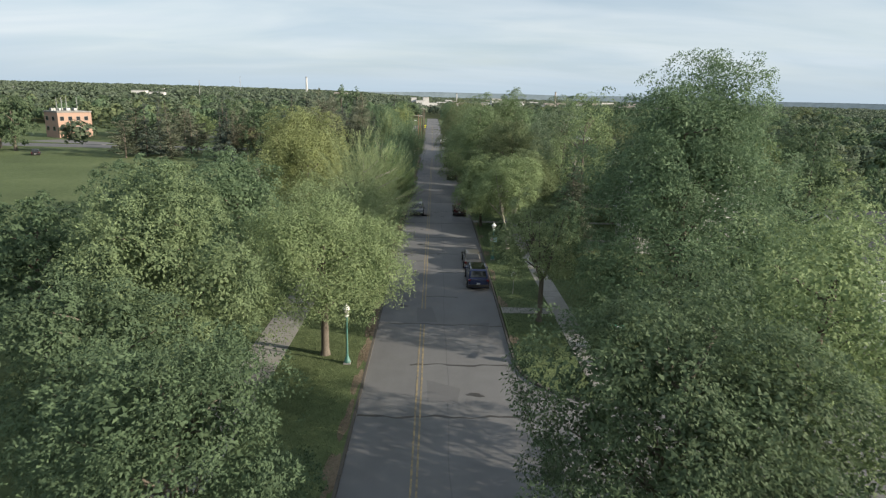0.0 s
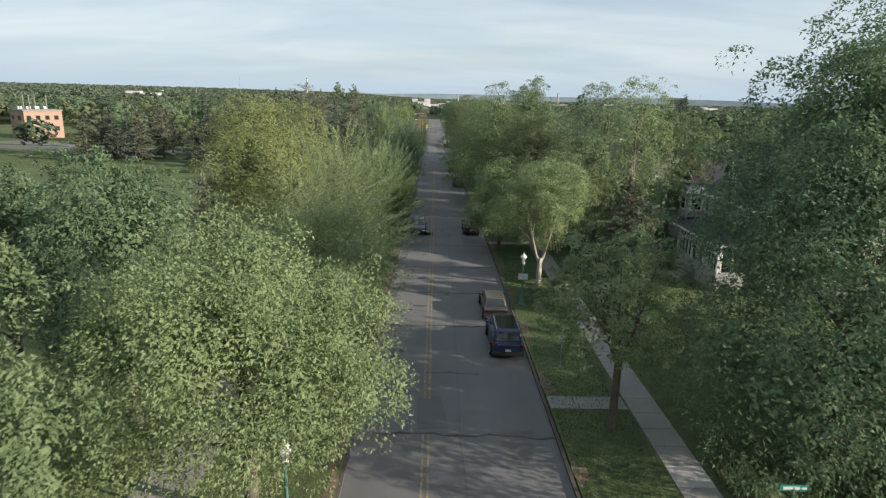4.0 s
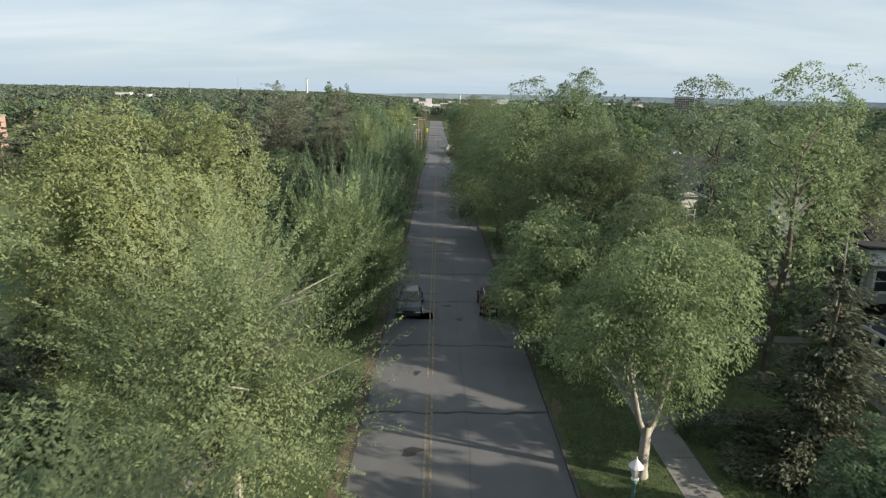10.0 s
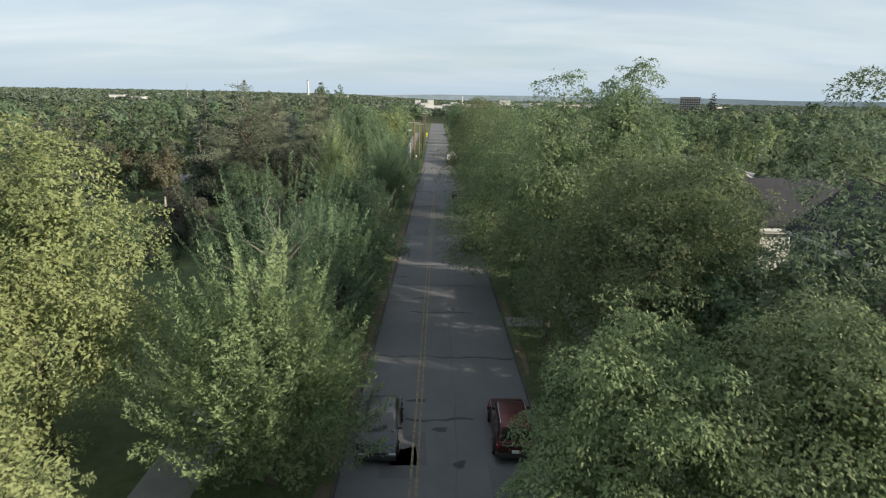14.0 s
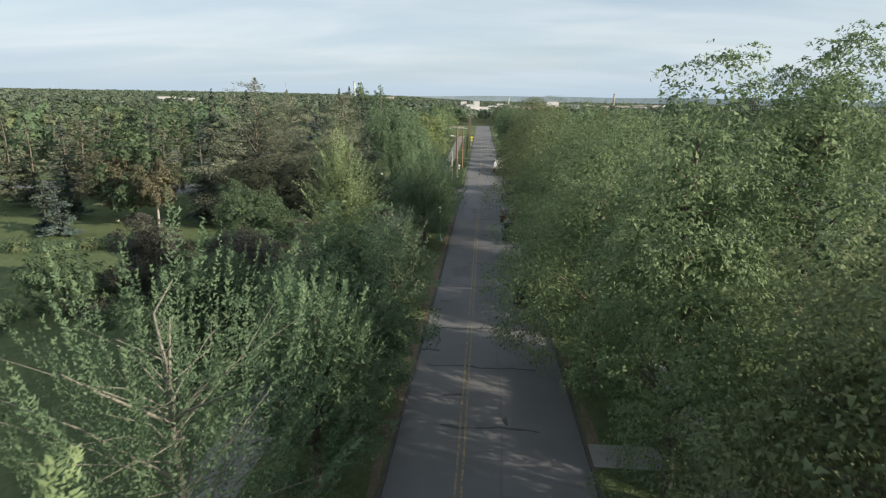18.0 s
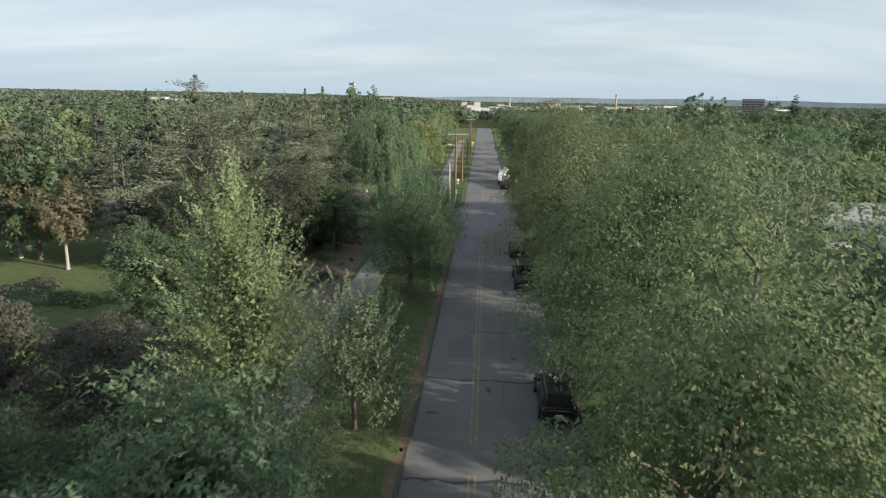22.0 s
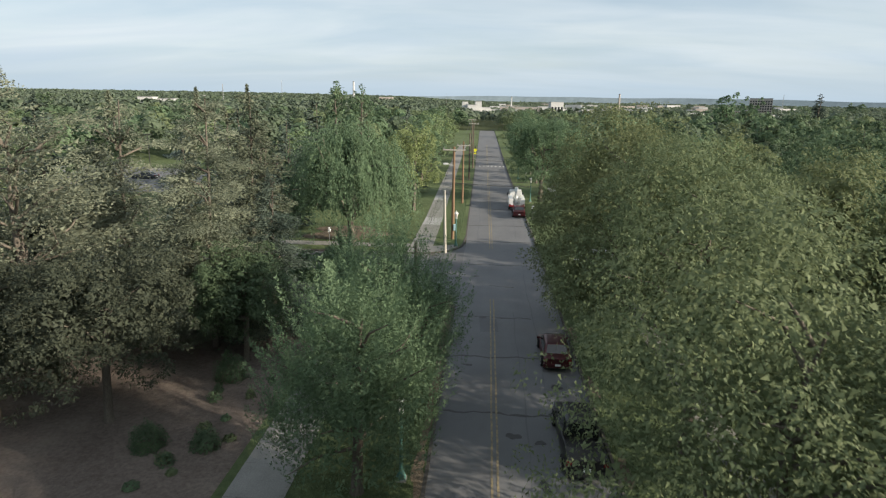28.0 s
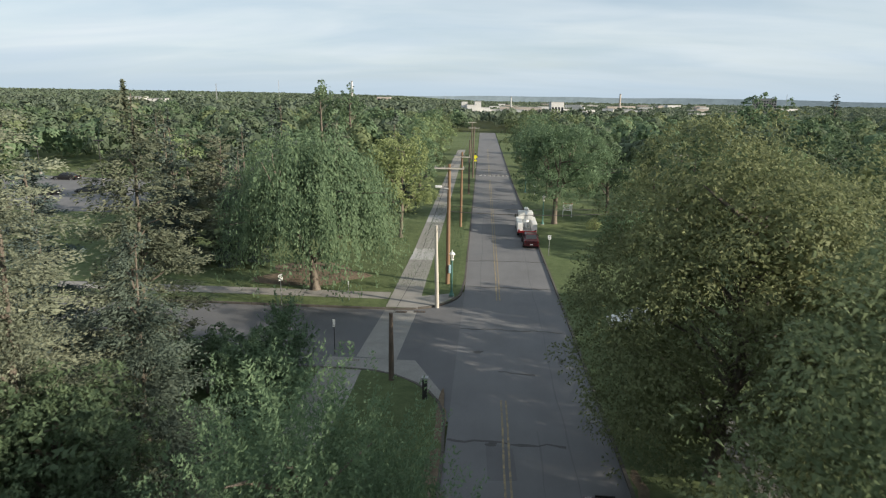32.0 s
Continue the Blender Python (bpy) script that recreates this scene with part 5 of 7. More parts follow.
def wheel(parent, x, y, r, w):
    if r not in WHEEL_MESH:
        t = lathe([(r * 0.60, -w / 2), (r * 0.93, -w / 2), (r, -w / 2 + 0.03), (r, w / 2 - 0.03), (r * 0.93, w / 2), (r * 0.60, w / 2)], 20)
        m1 = bpy.data.meshes.new("tyre")
        t.to_mesh(m1)
        t.free()
        m1.materials.append(RUBBER)
        bm = lathe([(r * 0.61, -w / 2 - 0.006), (r * 0.61, w / 2 + 0.006), (r * 0.50, w / 2 + 0.012), (r * 0.16, w / 2 - 0.02)], 15)
        m2 = bpy.data.meshes.new("rim")
        bm.to_mesh(m2)
        bm.free()
        m2.materials.append(ALLOY)
        WHEEL_MESH[r] = (m1, m2)
    hub = new("wheel")
    hub.parent = parent
    hub.matrix_basis = pose(x, y, r, 0, 90 if x > 0 else -90, 0)
    for nm, me in zip(("tyre", "rim"), WHEEL_MESH[r]):
        new(nm, me).parent = hub


def car(x, y, heading, style, body_paint, label, L=4.7, W=1.84, H=1.46, roof_rack=False, glass_roof=False):
    """A parked car; heading 0 points its nose along +y."""
    root = thing("car", pose(x, y, 0.0, 0, 0, heading), label, "car", "cars at the kerb")
    h, f, b = W / 2, L / 2, -L / 2
    if style == "suv":
        belt, hood, tail = H * 0.60, H * 0.60, H * 0.62
        base = [(b + 0.02, 0.34), (b, 0.62), (b + 0.04, tail), (f - 1.05, belt), (f - 0.30, hood - 0.09), (f - 0.03, hood - 0.24), (f, 0.42), (f - 0.10, 0.22), (b + 0.12, 0.22)]
        cab = (b + 0.10, b + 0.42, f - 1.95, f - 1.15)
    elif style == "pickup":
        belt, hood, tail = H * 0.60, H * 0.60, H * 0.58
        base = [(b, 0.40), (b, tail), (f - 1.2, belt), (f - 0.3, hood - 0.06), (f, hood - 0.22), (f, 0.42), (f - 0.10, 0.25), (b + 0.10, 0.28)]
        cab = (b + 1.75, b + 1.95, f - 1.95, f - 1.25)
    else:
        belt, hood, tail = H * 0.62, H * 0.57, H * 0.66
        base = [(b + 0.02, 0.34), (b, 0.58), (b + 0.05, tail - 0.06), (b + 0.55, tail), (f - 1.30, belt), (f - 0.45, hood - 0.06), (f - 0.05, hood - 0.26), (f, 0.40), (f - 0.10, 0.20), (b + 0.12, 0.22)]
        cab = (b + 0.50, b + 1.10, f - 2.05, f - 1.15)
    body = part("body", prism(base, h, 0.13, 4, (belt * 0.8, belt, 0.93)), body_paint, root)
    # nose and tail draw in towards their corners
    for w in body.data.vertices:
        end = abs(w.co.y) / f
        w.co.x *= 1.0 - 0.13 * max(0.0, (end - 0.55) / 0.45) ** 2
        w.co.y -= math.copysign(0.10 * (abs(w.co.x) / h) ** 3, w.co.y) if end > 0.9 else 0.0
    body.data.polygons.foreach_set("use_smooth", [True] * len(body.data.polygons))
    hc, ht = h * 0.90, h * 0.74
    zt = H
    y0, y1, y2, y3 = cab
    bm = bmesh.new()
    lo = [bm.verts.new(p) for p in ((-hc, y0, belt - 0.05), (hc, y0, belt - 0.05), (hc, y3, belt - 0.05), (-hc, y3, belt - 0.05))]
    hi = [bm.verts.new(p) for p in ((-ht, y1, zt - 0.03), (ht, y1, zt - 0.03), (ht, y2, zt), (-ht, y2, zt))]
    bm.faces.new(lo[::-1])
    bm.faces.new(hi)
    for i in range(4):
        bm.faces.new((lo[i], lo[(i + 1) % 4], hi[(i + 1) % 4], hi[i]))
    bmesh.ops.bevel(bm, geom=list(bm.edges), offset=0.17, segments=5, affect="EDGES", profile=0.55)
    cabin = part("cabin", bm, body_paint, root)
    cabin.data.polygons.foreach_set("use_smooth", [True] * len(cabin.data.polygons))

    def on_cab(u, t, face):
        # u across 0..1, t up 0..1 on one face of the cabin
        if face == "rear":
            p, q = Vector((-hc + 2 * hc * u, y0, belt - 0.05)), Vector((-ht + 2 * ht * u, y1, zt - 0.03))
            return p.lerp(q, t) + Vector((0, -0.006, 0.006))
        if face == "front":
            p, q = Vector((hc - 2 * hc * u, y3, belt - 0.05)), Vector((ht - 2 * ht * u, y2, zt))
            return p.lerp(q, t) + Vector((0, 0.006, 0.006))
        s = 1 if face == "right" else -1
        yb = y0 + (y3 - y0) * u if s > 0 else y3 + (y0 - y3) * u
        yt = y1 + (y2 - y1) * u if s > 0 else y2 + (y1 - y2) * u
        return Vector((s * hc, yb, belt - 0.05)).lerp(Vector((s * ht, yt, zt - 0.015)), t) + Vector((s * 0.006, 0, 0.003))

    part("rear_window", sheet([on_cab(0.09, 0.20, "rear"), on_cab(0.91, 0.20, "rear"), on_cab(0.90, 0.90, "rear"), on_cab(0.10, 0.90, "rear")]), CAR_GLASS, root)
    part("windscreen", sheet([on_cab(0.08, 0.14, "front"), on_cab(0.92, 0.14, "front"), on_cab(0.91, 0.92, "front"), on_cab(0.09, 0.92, "front")]), CAR_GLASS, root)
    for face in ("right", "left"):
        for a, c in (((0.07, 0.47), (0.50, 0.93)) if style != "pickup" else ((0.10, 0.50), (0.54, 0.92))):
            part("side_window", sheet([on_cab(a, 0.22, face), on_cab(c, 0.22, face), on_cab(c - 0.01, 0.88, face), on_cab(a + 0.01, 0.88, face)]), CAR_GLASS, root)
    if glass_roof:
        part("roof_glass", boxed(-ht + 0.12, y1 + 0.3, zt - 0.02, ht - 0.12, y2 - 0.15, zt + 0.006, bevel=0.004), CAR_GLASS, root)
    if roof_rack:
        for s in (-1, 1):
            part("roof_rail", tubes("roof_rail", [[((s * (ht - 0.05), y1 + 0.15, zt - 0.01), 0.02), ((s * (ht - 0.05), y1 + 0.3, zt + 0.05), 0.02), ((s * (ht - 0.05), y2 - 0.2, zt + 0.06), 0.02), ((s * (ht - 0.05), y2 - 0.05, zt), 0.02)]]), CHROME, root)
    if style == "pickup":
        part("bed_liner", boxed(-h + 0.14, b + 0.10, tail - 0.02, h - 0.14, b + 1.72, tail + 0.006), TRIM, root)
    part("rear_bumper", boxed(-h + 0.05, b - 0.05, 0.34, h - 0.05, b + 0.10, 0.56, bevel=0.04), body_paint if style == "sedan" else TRIM, root)
    part("front_bumper", boxed(-h + 0.06, f - 0.12, 0.26, h - 0.06, f + 0.05, 0.50, bevel=0.04), body_paint, root)
    part("grille", boxed(-h * 0.45, f - 0.05, 0.50, h * 0.45, f + 0.004, 0.62, bevel=0.015), TRIM, root)
    part("number_plate", boxed(-0.16, b - 0.065, 0.60 if style != "sedan" else 0.44, 0.16, b - 0.004, 0.72 if style != "sedan" else 0.56), SIGN_WHITE, root, "white plate with plain bars")
    if style != "pickup":
        part("trim_bar", boxed(-h * 0.62, b - 0.02, tail - 0.13, h * 0.62, b + 0.03, tail - 0.085), CHROME if style == "suv" else body_paint, root)
    for s in (-1, 1):
        part("tail_lamp", boxed(min(s * (h - 0.09), s * (h - 0.30)), b - 0.004, tail - 0.26, max(s * (h - 0.09), s * (h - 0.30)), b + 0.20, tail - 0.10, bevel=0.02), TAIL, root)
        part("head_lamp", boxed(min(s * (h - 0.10), s * (h - 0.40)), f - 0.22, hood - 0.42, max(s * (h - 0.10), s * (h - 0.40)), f - 0.03, hood - 0.30, bevel=0.03), HEAD, root)
        part("mirror", boxed(min(s * hc, s * (hc + 0.20)), y3 - 0.42, belt, max(s * hc, s * (hc + 0.20)), y3 - 0.30, belt + 0.13, bevel=0.03), body_paint, root)
        for yy in (f - 0.86, b + 0.92):
            wheel(root, s * (h - 0.10), yy, 0.34 if style == "sedan" else 0.37, 0.22)
    part("underbody", boxed(-h + 0.20, b + 0.25, 0.16, h - 0.20, f - 0.25, 0.36), TRIM, root)
    return root


NAVY = car_paint("navy_car_paint", (0.020, 0.034, 0.105))
BEIGE = car_paint("pewter_car_paint", (0.115, 0.108, 0.096), 0.5)
RED = car_paint("dark_red_car_paint", (0.060, 0.006, 0.010))
BLACK = car_paint("black_car_paint", (0.012, 0.012, 0.014))
SILVER = car_paint("silver_car_paint", (0.055, 0.062, 0.07), 0.5)
PEARL = car_paint("white_car_paint", (0.62, 0.62, 0.60), 0.0)
car(4.1, 53.8, 0, "suv", NAVY, "dark blue seven-seat car parked at the kerb", 5.0, 1.98, 1.80, True, True)
car(4.0, 60.1, 0, "sedan", BEIGE, "pewter grey four-door car parked at the kerb", 4.9, 1.84, 1.47)
car(3.75, 87.0, 0, "suv", RED, "dark red tall car parked under trees", 4.6, 1.84, 1.70, True)
car(3.5, 124.0, 0, "suv", BLACK, "black tall car parked at the kerb", 4.7, 1.86, 1.70)
car(3.25, 146.0, 0, "pickup", BLACK, "black pickup truck parked under trees", 5.6, 1.95, 1.85)
car(3.2, 156.4, 0, "sedan", RED, "dark red four-door car parked at the kerb", 4.7, 1.82, 1.46)
car(3.3, 204.8, 0, "sedan", RED, "dark red car parked behind a utility truck", 4.4, 1.78, 1.46)
car(-2.25, 86.9, 180, "sedan", SILVER, "silver grey four-door car facing down the street", 4.7, 1.82, 1.46)
car(9.6, 179.5, 90, "sedan", PEARL, "white car on the drive beyond the corner", 4.6, 1.82, 1.46)
for i, (px, py, pc, hd, tx) in enumerate(((-72.0, 229.0, BLACK, 90, "black car in the park car park"), (-80.0, 246.0, BLACK, 90, "black car in the park car park"), (-66.0, 232.0, SILVER, 90, "silver car in the park car park"), (-96.0, 150.0, BLACK, 30, "dark car beside the lawn trees"))):
    car(px, py, hd, "sedan", pc, tx)


def bucket_truck(x, y):
    root = thing("utility_truck", pose(x, y, 0), "white utility bucket truck with a folded boom", "truck")
    part("chassis", boxed(-0.9, -3.2, 0.45, 0.9, 3.1, 0.75, bevel=0.03), TRIM, root)
    part("cab", prism([(1.2, 0.5), (1.2, 2.35), (2.25, 2.4), (2.75, 1.5), (3.5, 1.35), (3.6, 0.55)], 1.02, 0.08, 2, (1.4, 2.4, 0.86)), WHITE, root)
    part("windscreen", sheet([(0.82, 2.81, 1.56), (-0.82, 2.81, 1.56), (-0.74, 2.36, 2.26), (0.74, 2.36, 2.26)]), CAR_GLASS, root)
    for s in (-1, 1):
        part("tool_locker", boxed(min(s * 0.55, s * 1.15), -3.1, 0.7, max(s * 0.55, s * 1.15), 1.05, 1.75, bevel=0.04), WHITE, root)
        part("side_window", boxed(min(s * 0.93, s * 1.0), 1.45, 1.62, max(s * 0.93, s * 1.0), 2.25, 2.18), CAR_GLASS, root)
        part("mirror", boxed(min(s * 1.05, s * 1.25), 2.45, 1.45, max(s * 1.05, s * 1.25), 2.55, 1.85, bevel=0.03), TRIM, root)
        part("tail_lamp", boxed(min(s * 0.85, s * 1.1), -3.16, 0.85, max(s * 0.85, s * 1.1), -3.08, 1.0), TAIL, root)
        wheel(root, s * 0.98, 2.55, 0.42, 0.26)
        wheel(root, s * 0.98, -1.75, 0.42, 0.26)
    part("deck", boxed(-0.55, -3.1, 0.7, 0.55, 1.05, 0.85), GALV, root)
    part("tailboard", boxed(-1.1, -3.22, 0.62, 1.1, -3.1, 0.86), SIGN_RED, root)
    part("turret", lathe([(0.34, 0.85), (0.34, 1.5), (0.26, 1.9), (0.26, 2.3)], 14), WHITE, root, m=pose(0, -1.1, 0))
    part("lower_boom", tubes("lower_boom", [[((0, -1.1, 2.25), 0.19), ((0.05, 2.4, 2.60), 0.16)]], 8), WHITE, root)
    part("upper_boom", tubes("upper_boom", [[((0.25, 2.4, 2.62), 0.15), ((0.28, -2.2, 2.72), 0.12)]], 8), WHITE, root)
    part("bucket", boxed(-0.05, -2.95, 2.1, 0.62, -2.2, 3.0, bevel=0.08), WHITE, root)


bucket_truck(3.15, 211.2)


# ---- street furniture ----
def street_lamp(x, y, label="green enamel lamp post with a lantern head"):
    root = thing("street_lamp", pose(x, y, 0.12), label, "street lamp", "street lamps")
    part("footing", boxed(-0.22, -0.22, -0.05, 0.22, 0.22, 0.10, bevel=0.02), CONCRETE, root)
    part("base", lathe([(0.21, 0.08), (0.21, 0.2), (0.15, 0.34), (0.10, 0.5), (0.085, 0.62)], 12), GREEN_POST, root)
    part("post", lathe([(0.075, 0.6), (0.06, 2.95), (0.09, 3.0), (0.09, 3.06), (0.05, 3.1)], 12), GREEN_POST, root)
    part("collar", lathe([(0.05, 3.08), (0.13, 3.16), (0.13, 3.20), (0.09, 3.24)], 12), WHITE, root)
    part("lantern_glass", lathe([(0.10, 3.23), (0.18, 3.62), (0.18, 3.64)], 6), LAMP_GLASS, root)
    for k in range(6):
        a = 2 * math.pi * k / 6
        part("glazing_bar", tubes("glazing_bar", [[((0.10 * math.cos(a), 0.10 * math.sin(a), 3.23), 0.010), ((0.185 * math.cos(a), 0.185 * math.sin(a), 3.64), 0.010)]], 4), GALV, root)
    part("cap", lathe([(0.25, 3.63), (0.22, 3.68), (0.09, 3.82), (0.03, 3.90), (0.025, 3.98)], 12), WHITE, root)
    return root


for lx, ly in ((-5.2, 35.7), (6.25, 61.4), (-4.6, 142.6), (-4.45, 184.7), (5.6, 215.5), (5.0, 243.0), (6.1, 133.5)):
    street_lamp(lx, ly)


def plate(parent, name, x, z, w, h, mat, y=-0.075, label="", thick=0.012):
    return part(name, boxed(x - w / 2, y - thick, z - h / 2, x + w / 2, y, z + h / 2, bevel=0.003), mat, parent, label)


def ring(bm_r, w, k=20, depth=0.006):
    """A flat ring in the x-z plane."""
    bm = bmesh.new()
    a = [bm.verts.new((bm_r * math.cos(2 * math.pi * i / k), 0, bm_r * math.sin(2 * math.pi * i / k))) for i in range(k)]
    b = [bm.verts.new(((bm_r - w) * math.cos(2 * math.pi * i / k), 0, (bm_r - w) * math.sin(2 * math.pi * i / k))) for i in range(k)]
    for i in range(k):
        bm.faces.new((a[i], a[(i + 1) % k], b[(i + 1) % k], b[i]))
    g = bmesh.ops.extrude_face_region(bm, geom=list(bm.faces))
    bmesh.ops.translate(bm, verts=[v for v in g["geom"] if isinstance(v, bmesh.types.BMVert)], vec=(0, -depth, 0))
    return bm


ns = thing("parking_sign", pose(6.25, 61.4, 0.12), "no-parking sign and pale blue notice on the lamp post", "sign")
part("clamp", boxed(-0.10, -0.10, 2.05, 0.10, 0.07, 2.08), GALV, ns)
np1 = plate(ns, "no_parking_plate", -0.17, 2.15, 0.31, 0.46, SIGN_WHITE, -0.085)
part("red_ring", ring(0.11, 0.028), SIGN_RED, np1, m=pose(-0.17, -0.098, 2.24))
part("letter_p", boxed(-0.205, -0.104, 2.18, -0.185, -0.098, 2.30), INK, np1)
part("arrow_bar", boxed(-0.28, -0.104, 2.01, -0.06, -0.098, 2.03), SIGN_RED, np1)
np2 = plate(ns, "notice_plate", 0.19, 2.15, 0.36, 0.46, SIGN_BLUE, -0.085)
for k in range(4):
    part("text_bar", boxed(0.06, -0.104, 2.02 + k * 0.08, 0.32 - 0.05 * (k % 2), -0.098, 2.045 + k * 0.08), SIGN_WHITE, np2)

ss = thing("street_name_sign", pose(11.2, 34.6, 0.12), "green street-name blades over a stop sign back", "sign")
part("post", tubes("post", [[((0.05, 0, -0.1), 0.03), ((0.0, 0, 3.25), 0.03)]], 8), GALV, ss)
for rot, zz in ((0, 3.22), (62, 3.02)):
    bl = part("name_blade", boxed(-0.45, -0.008, zz - 0.11, 0.45, 0.008, zz + 0.11, bevel=0.003), SIGN_GREEN, ss, "green blade with plain white bars", pose(0, 0, 0, 0, 0, rot))
    part("text_bar", boxed(-0.36, -0.014, zz - 0.05, 0.18, -0.009, zz + 0.05), SIGN_WHITE, bl)
    part("text_bar", boxed(0.24, -0.014, zz - 0.04, 0.40, -0.009, zz + 0.03), SIGN_WHITE, bl)
part("stop_plate", lathe([(0.38, -0.006), (0.38, 0.006)], 8), GALV, ss, "grey back of an octagonal sign", pose(0, 0.05, 2.42, 90, 0, 35) @ pose(0, 0, 0, 0, 0, 22.5))


def post_sign(x, y, h, w, hh, mat, label, face=0, bars=3, post_mat=None):
    root = thing("road_sign", pose(x, y, 0.12, 0, 0, face), label, "sign")
    part("post", tubes("post", [[((0, 0, -0.1), 0.03), ((0, 0, h), 0.03)]], 6), post_mat or GALV, root)
    pl = plate(root, "sign_plate", 0, h - hh / 2, w, hh, mat, -0.03)
    for k in range(bars):
        part("text_bar", boxed(-w * 0.34, -0.05, h - hh * 0.85 + k * hh * 0.25, w * (0.34 - 0.1 * (k % 2)), -0.043, h - hh * 0.77 + k * hh * 0.25), INK, pl)
    return root


post_sign(-11.2, 172.6, 2.3, 0.16, 0.5, SIGN_WHITE, "narrow white marker sign on a dark post", 0, 1, TRIM)
post_sign(4.85, 199.4, 2.2, 0.32, 0.46, SIGN_WHITE, "white parking sign on a steel post")
post_sign(6.2, 238.0, 2.4, 0.5, 0.6, SIGN_WHITE, "white sign beyond the parked truck", 0, 2)
post_sign(-17.4, 180.9, 2.6, 0.42, 0.5, SIGN_WHITE, "white regulatory sign on a steel post", 60, 3)
post_sign(-12.6, 183.0, 1.6, 0.10, 0.3, SIGN_WHITE, "short white marker beside the path", 0, 0)
post_sign(7.0, 50.2, 2.0, 0.42, 0.36, SIGN_WHITE, "small white notice on the verge", 0, 2)
ys = thing("crossing_sign", pose(-4.35, 278.0, 0.12), "yellow-green diamond crossing sign on a post", "sign")
part("post", tubes("post", [[((0, 0, -0.1), 0.05), ((0, 0, 3.9), 0.05)]], 6), GALV, ys)
part("diamond_plate", boxed(-0.38, -0.07, -0.38, 0.38, -0.05, 0.38, bevel=0.01), SIGN_YELLOW, ys, m=pose(0, 0, 2.75, 0, 45, 0))
part("arrow_plate", boxed(-0.30, -0.07, 1.75, 0.30, -0.05, 2.1, bevel=0.01), SIGN_YELLOW, ys)
part("mark", boxed(-0.15, -0.08, 3.15, 0.15, -0.072, 3.65), INK, ys)

nb = thing("notice_board", pose(9.5, 221.5, 0.12), "pale notice board on two posts", "notice board")
for s in (-0.6, 0.6):
    part("post", boxed(s - 0.05, -0.05, -0.1, s + 0.05, 0.05, 2.0), HOUSE_TRIM, nb)
part("panel", boxed(-0.55, -0.04, 0.9, 0.55, 0.03, 1.75, bevel=0.01), SIGN_WHITE, nb)
part("header", boxed(-0.7, -0.08, 1.8, 0.7, 0.08, 1.95, bevel=0.02), POLE_WOOD, nb)
for k in range(3):
    part("text_bar", boxed(-0.4, -0.05, 1.05 + k * 0.2, 0.3 - 0.1 * k, -0.042, 1.12 + k * 0.2), FAR_TAN, nb)


def utility_pole(x, y, h, mat, r=0.16, arms=((-0.35, 1.25),), lean=0.0, label="brown wooden utility pole with a crossarm"):
    root = thing("utility_pole", pose(x, y, 0.0, 0, lean, 0), label, "utility pole", "utility poles")
    part("pole", lathe([(r * 1.1, -0.1), (r, h * 0.4), (r * 0.72, h)], 12), mat, root)
    for dz, half in arms:
        arm = part("crossarm", boxed(-half, -0.16 - r * 0.4, h + dz - 0.06, half, -0.05 - r * 0.4, h + dz + 0.06, bevel=0.01), POLE_STONE, root, "grey weathered crossarm")
        for k in range(4):
            part("insulator", lathe([(0.03, 0), (0.055, 0.05), (0.03, 0.09), (0.05, 0.13), (0.02, 0.18)], 8), GALV, arm, m=pose(-half + 0.1 + k * (2 * half - 0.2) / 3, -0.1 - r * 0.4, h + dz + 0.05))
    return root


pa = utility_pole(-5.0, 188.3, 10.6, POLE_WOOD, 0.17)
part("lamp_arm", tubes("lamp_arm", [[((0, -0.1, 8.5), 0.03), ((-0.7, -0.4, 8.75), 0.03)]], 6), GALV, pa)
part("lamp_head", boxed(-1.15, -0.55, 8.66, -0.6, -0.3, 8.84, bevel=0.05), WHITE, pa)
part("riser_box", boxed(0.10, -0.35, 1.2, 0.34, -0.1, 1.9, bevel=0.02), SIGN_BLUE, pa)
utility_pole(-4.9, 213.0, 9.5, POLE_WOOD, 0.15, ((-0.6, 1.0),))
utility_pole(-4.7, 240.0, 9.2, POLE_DARK, 0.15, ())
utility_pole(-4.5, 262.0, 10.4, POLE_DARK, 0.16, ((-0.3, 1.1),))
utility_pole(-5.8, 300.0, 10.0, POLE_DARK, 0.16, ((-0.3, 1.1),))
utility_pole(-7.05, 169.2, 4.2, POLE_DARK, 0.15, (), 0.0, "short dark weathered wooden pole stub")
utility_pole(-5.45, 182.3, 6.6, POLE_STONE, 0.15, (), -1.2, "plain pale concrete pole at the corner")
utility_pole(25.0, 198.0, 9.0, POLE_DARK, 0.15, ((-0.3, 1.0),))


def cable(a, b, sag, r=0.018):
    a, b = np.array(a, float), np.array(b, float)
    root = thing("cable", pose(0, 0, 0), "dark overhead cable slung between utility poles", "cable", "overhead cables")
    part("strand", tubes("strand", [[(a + (b - a) * s - np.array([0, 0, 4 * sag * s * (1 - s)]), r) for s in np.linspace(0, 1, 12)]], 5), TRIM, root)


for dx in (-1.1, -0.4, 0.4, 1.1):
    cable((-5.0 + dx, 188.1, 10.4), (-4.9 + dx * 0.8, 212.9, 9.05), 0.5)
    cable((-4.9 + dx * 0.8, 212.9, 9.05), (-4.5 + dx * 0.9, 261.9, 10.2), 0.9)
cable((-5.0, 188.2, 6.6), (25.0, 198.0, 7.2), 1.0, 0.03)
cable((-5.0, 188.2, 7.1), (25.0, 198.0, 7.9), 1.1, 0.018)
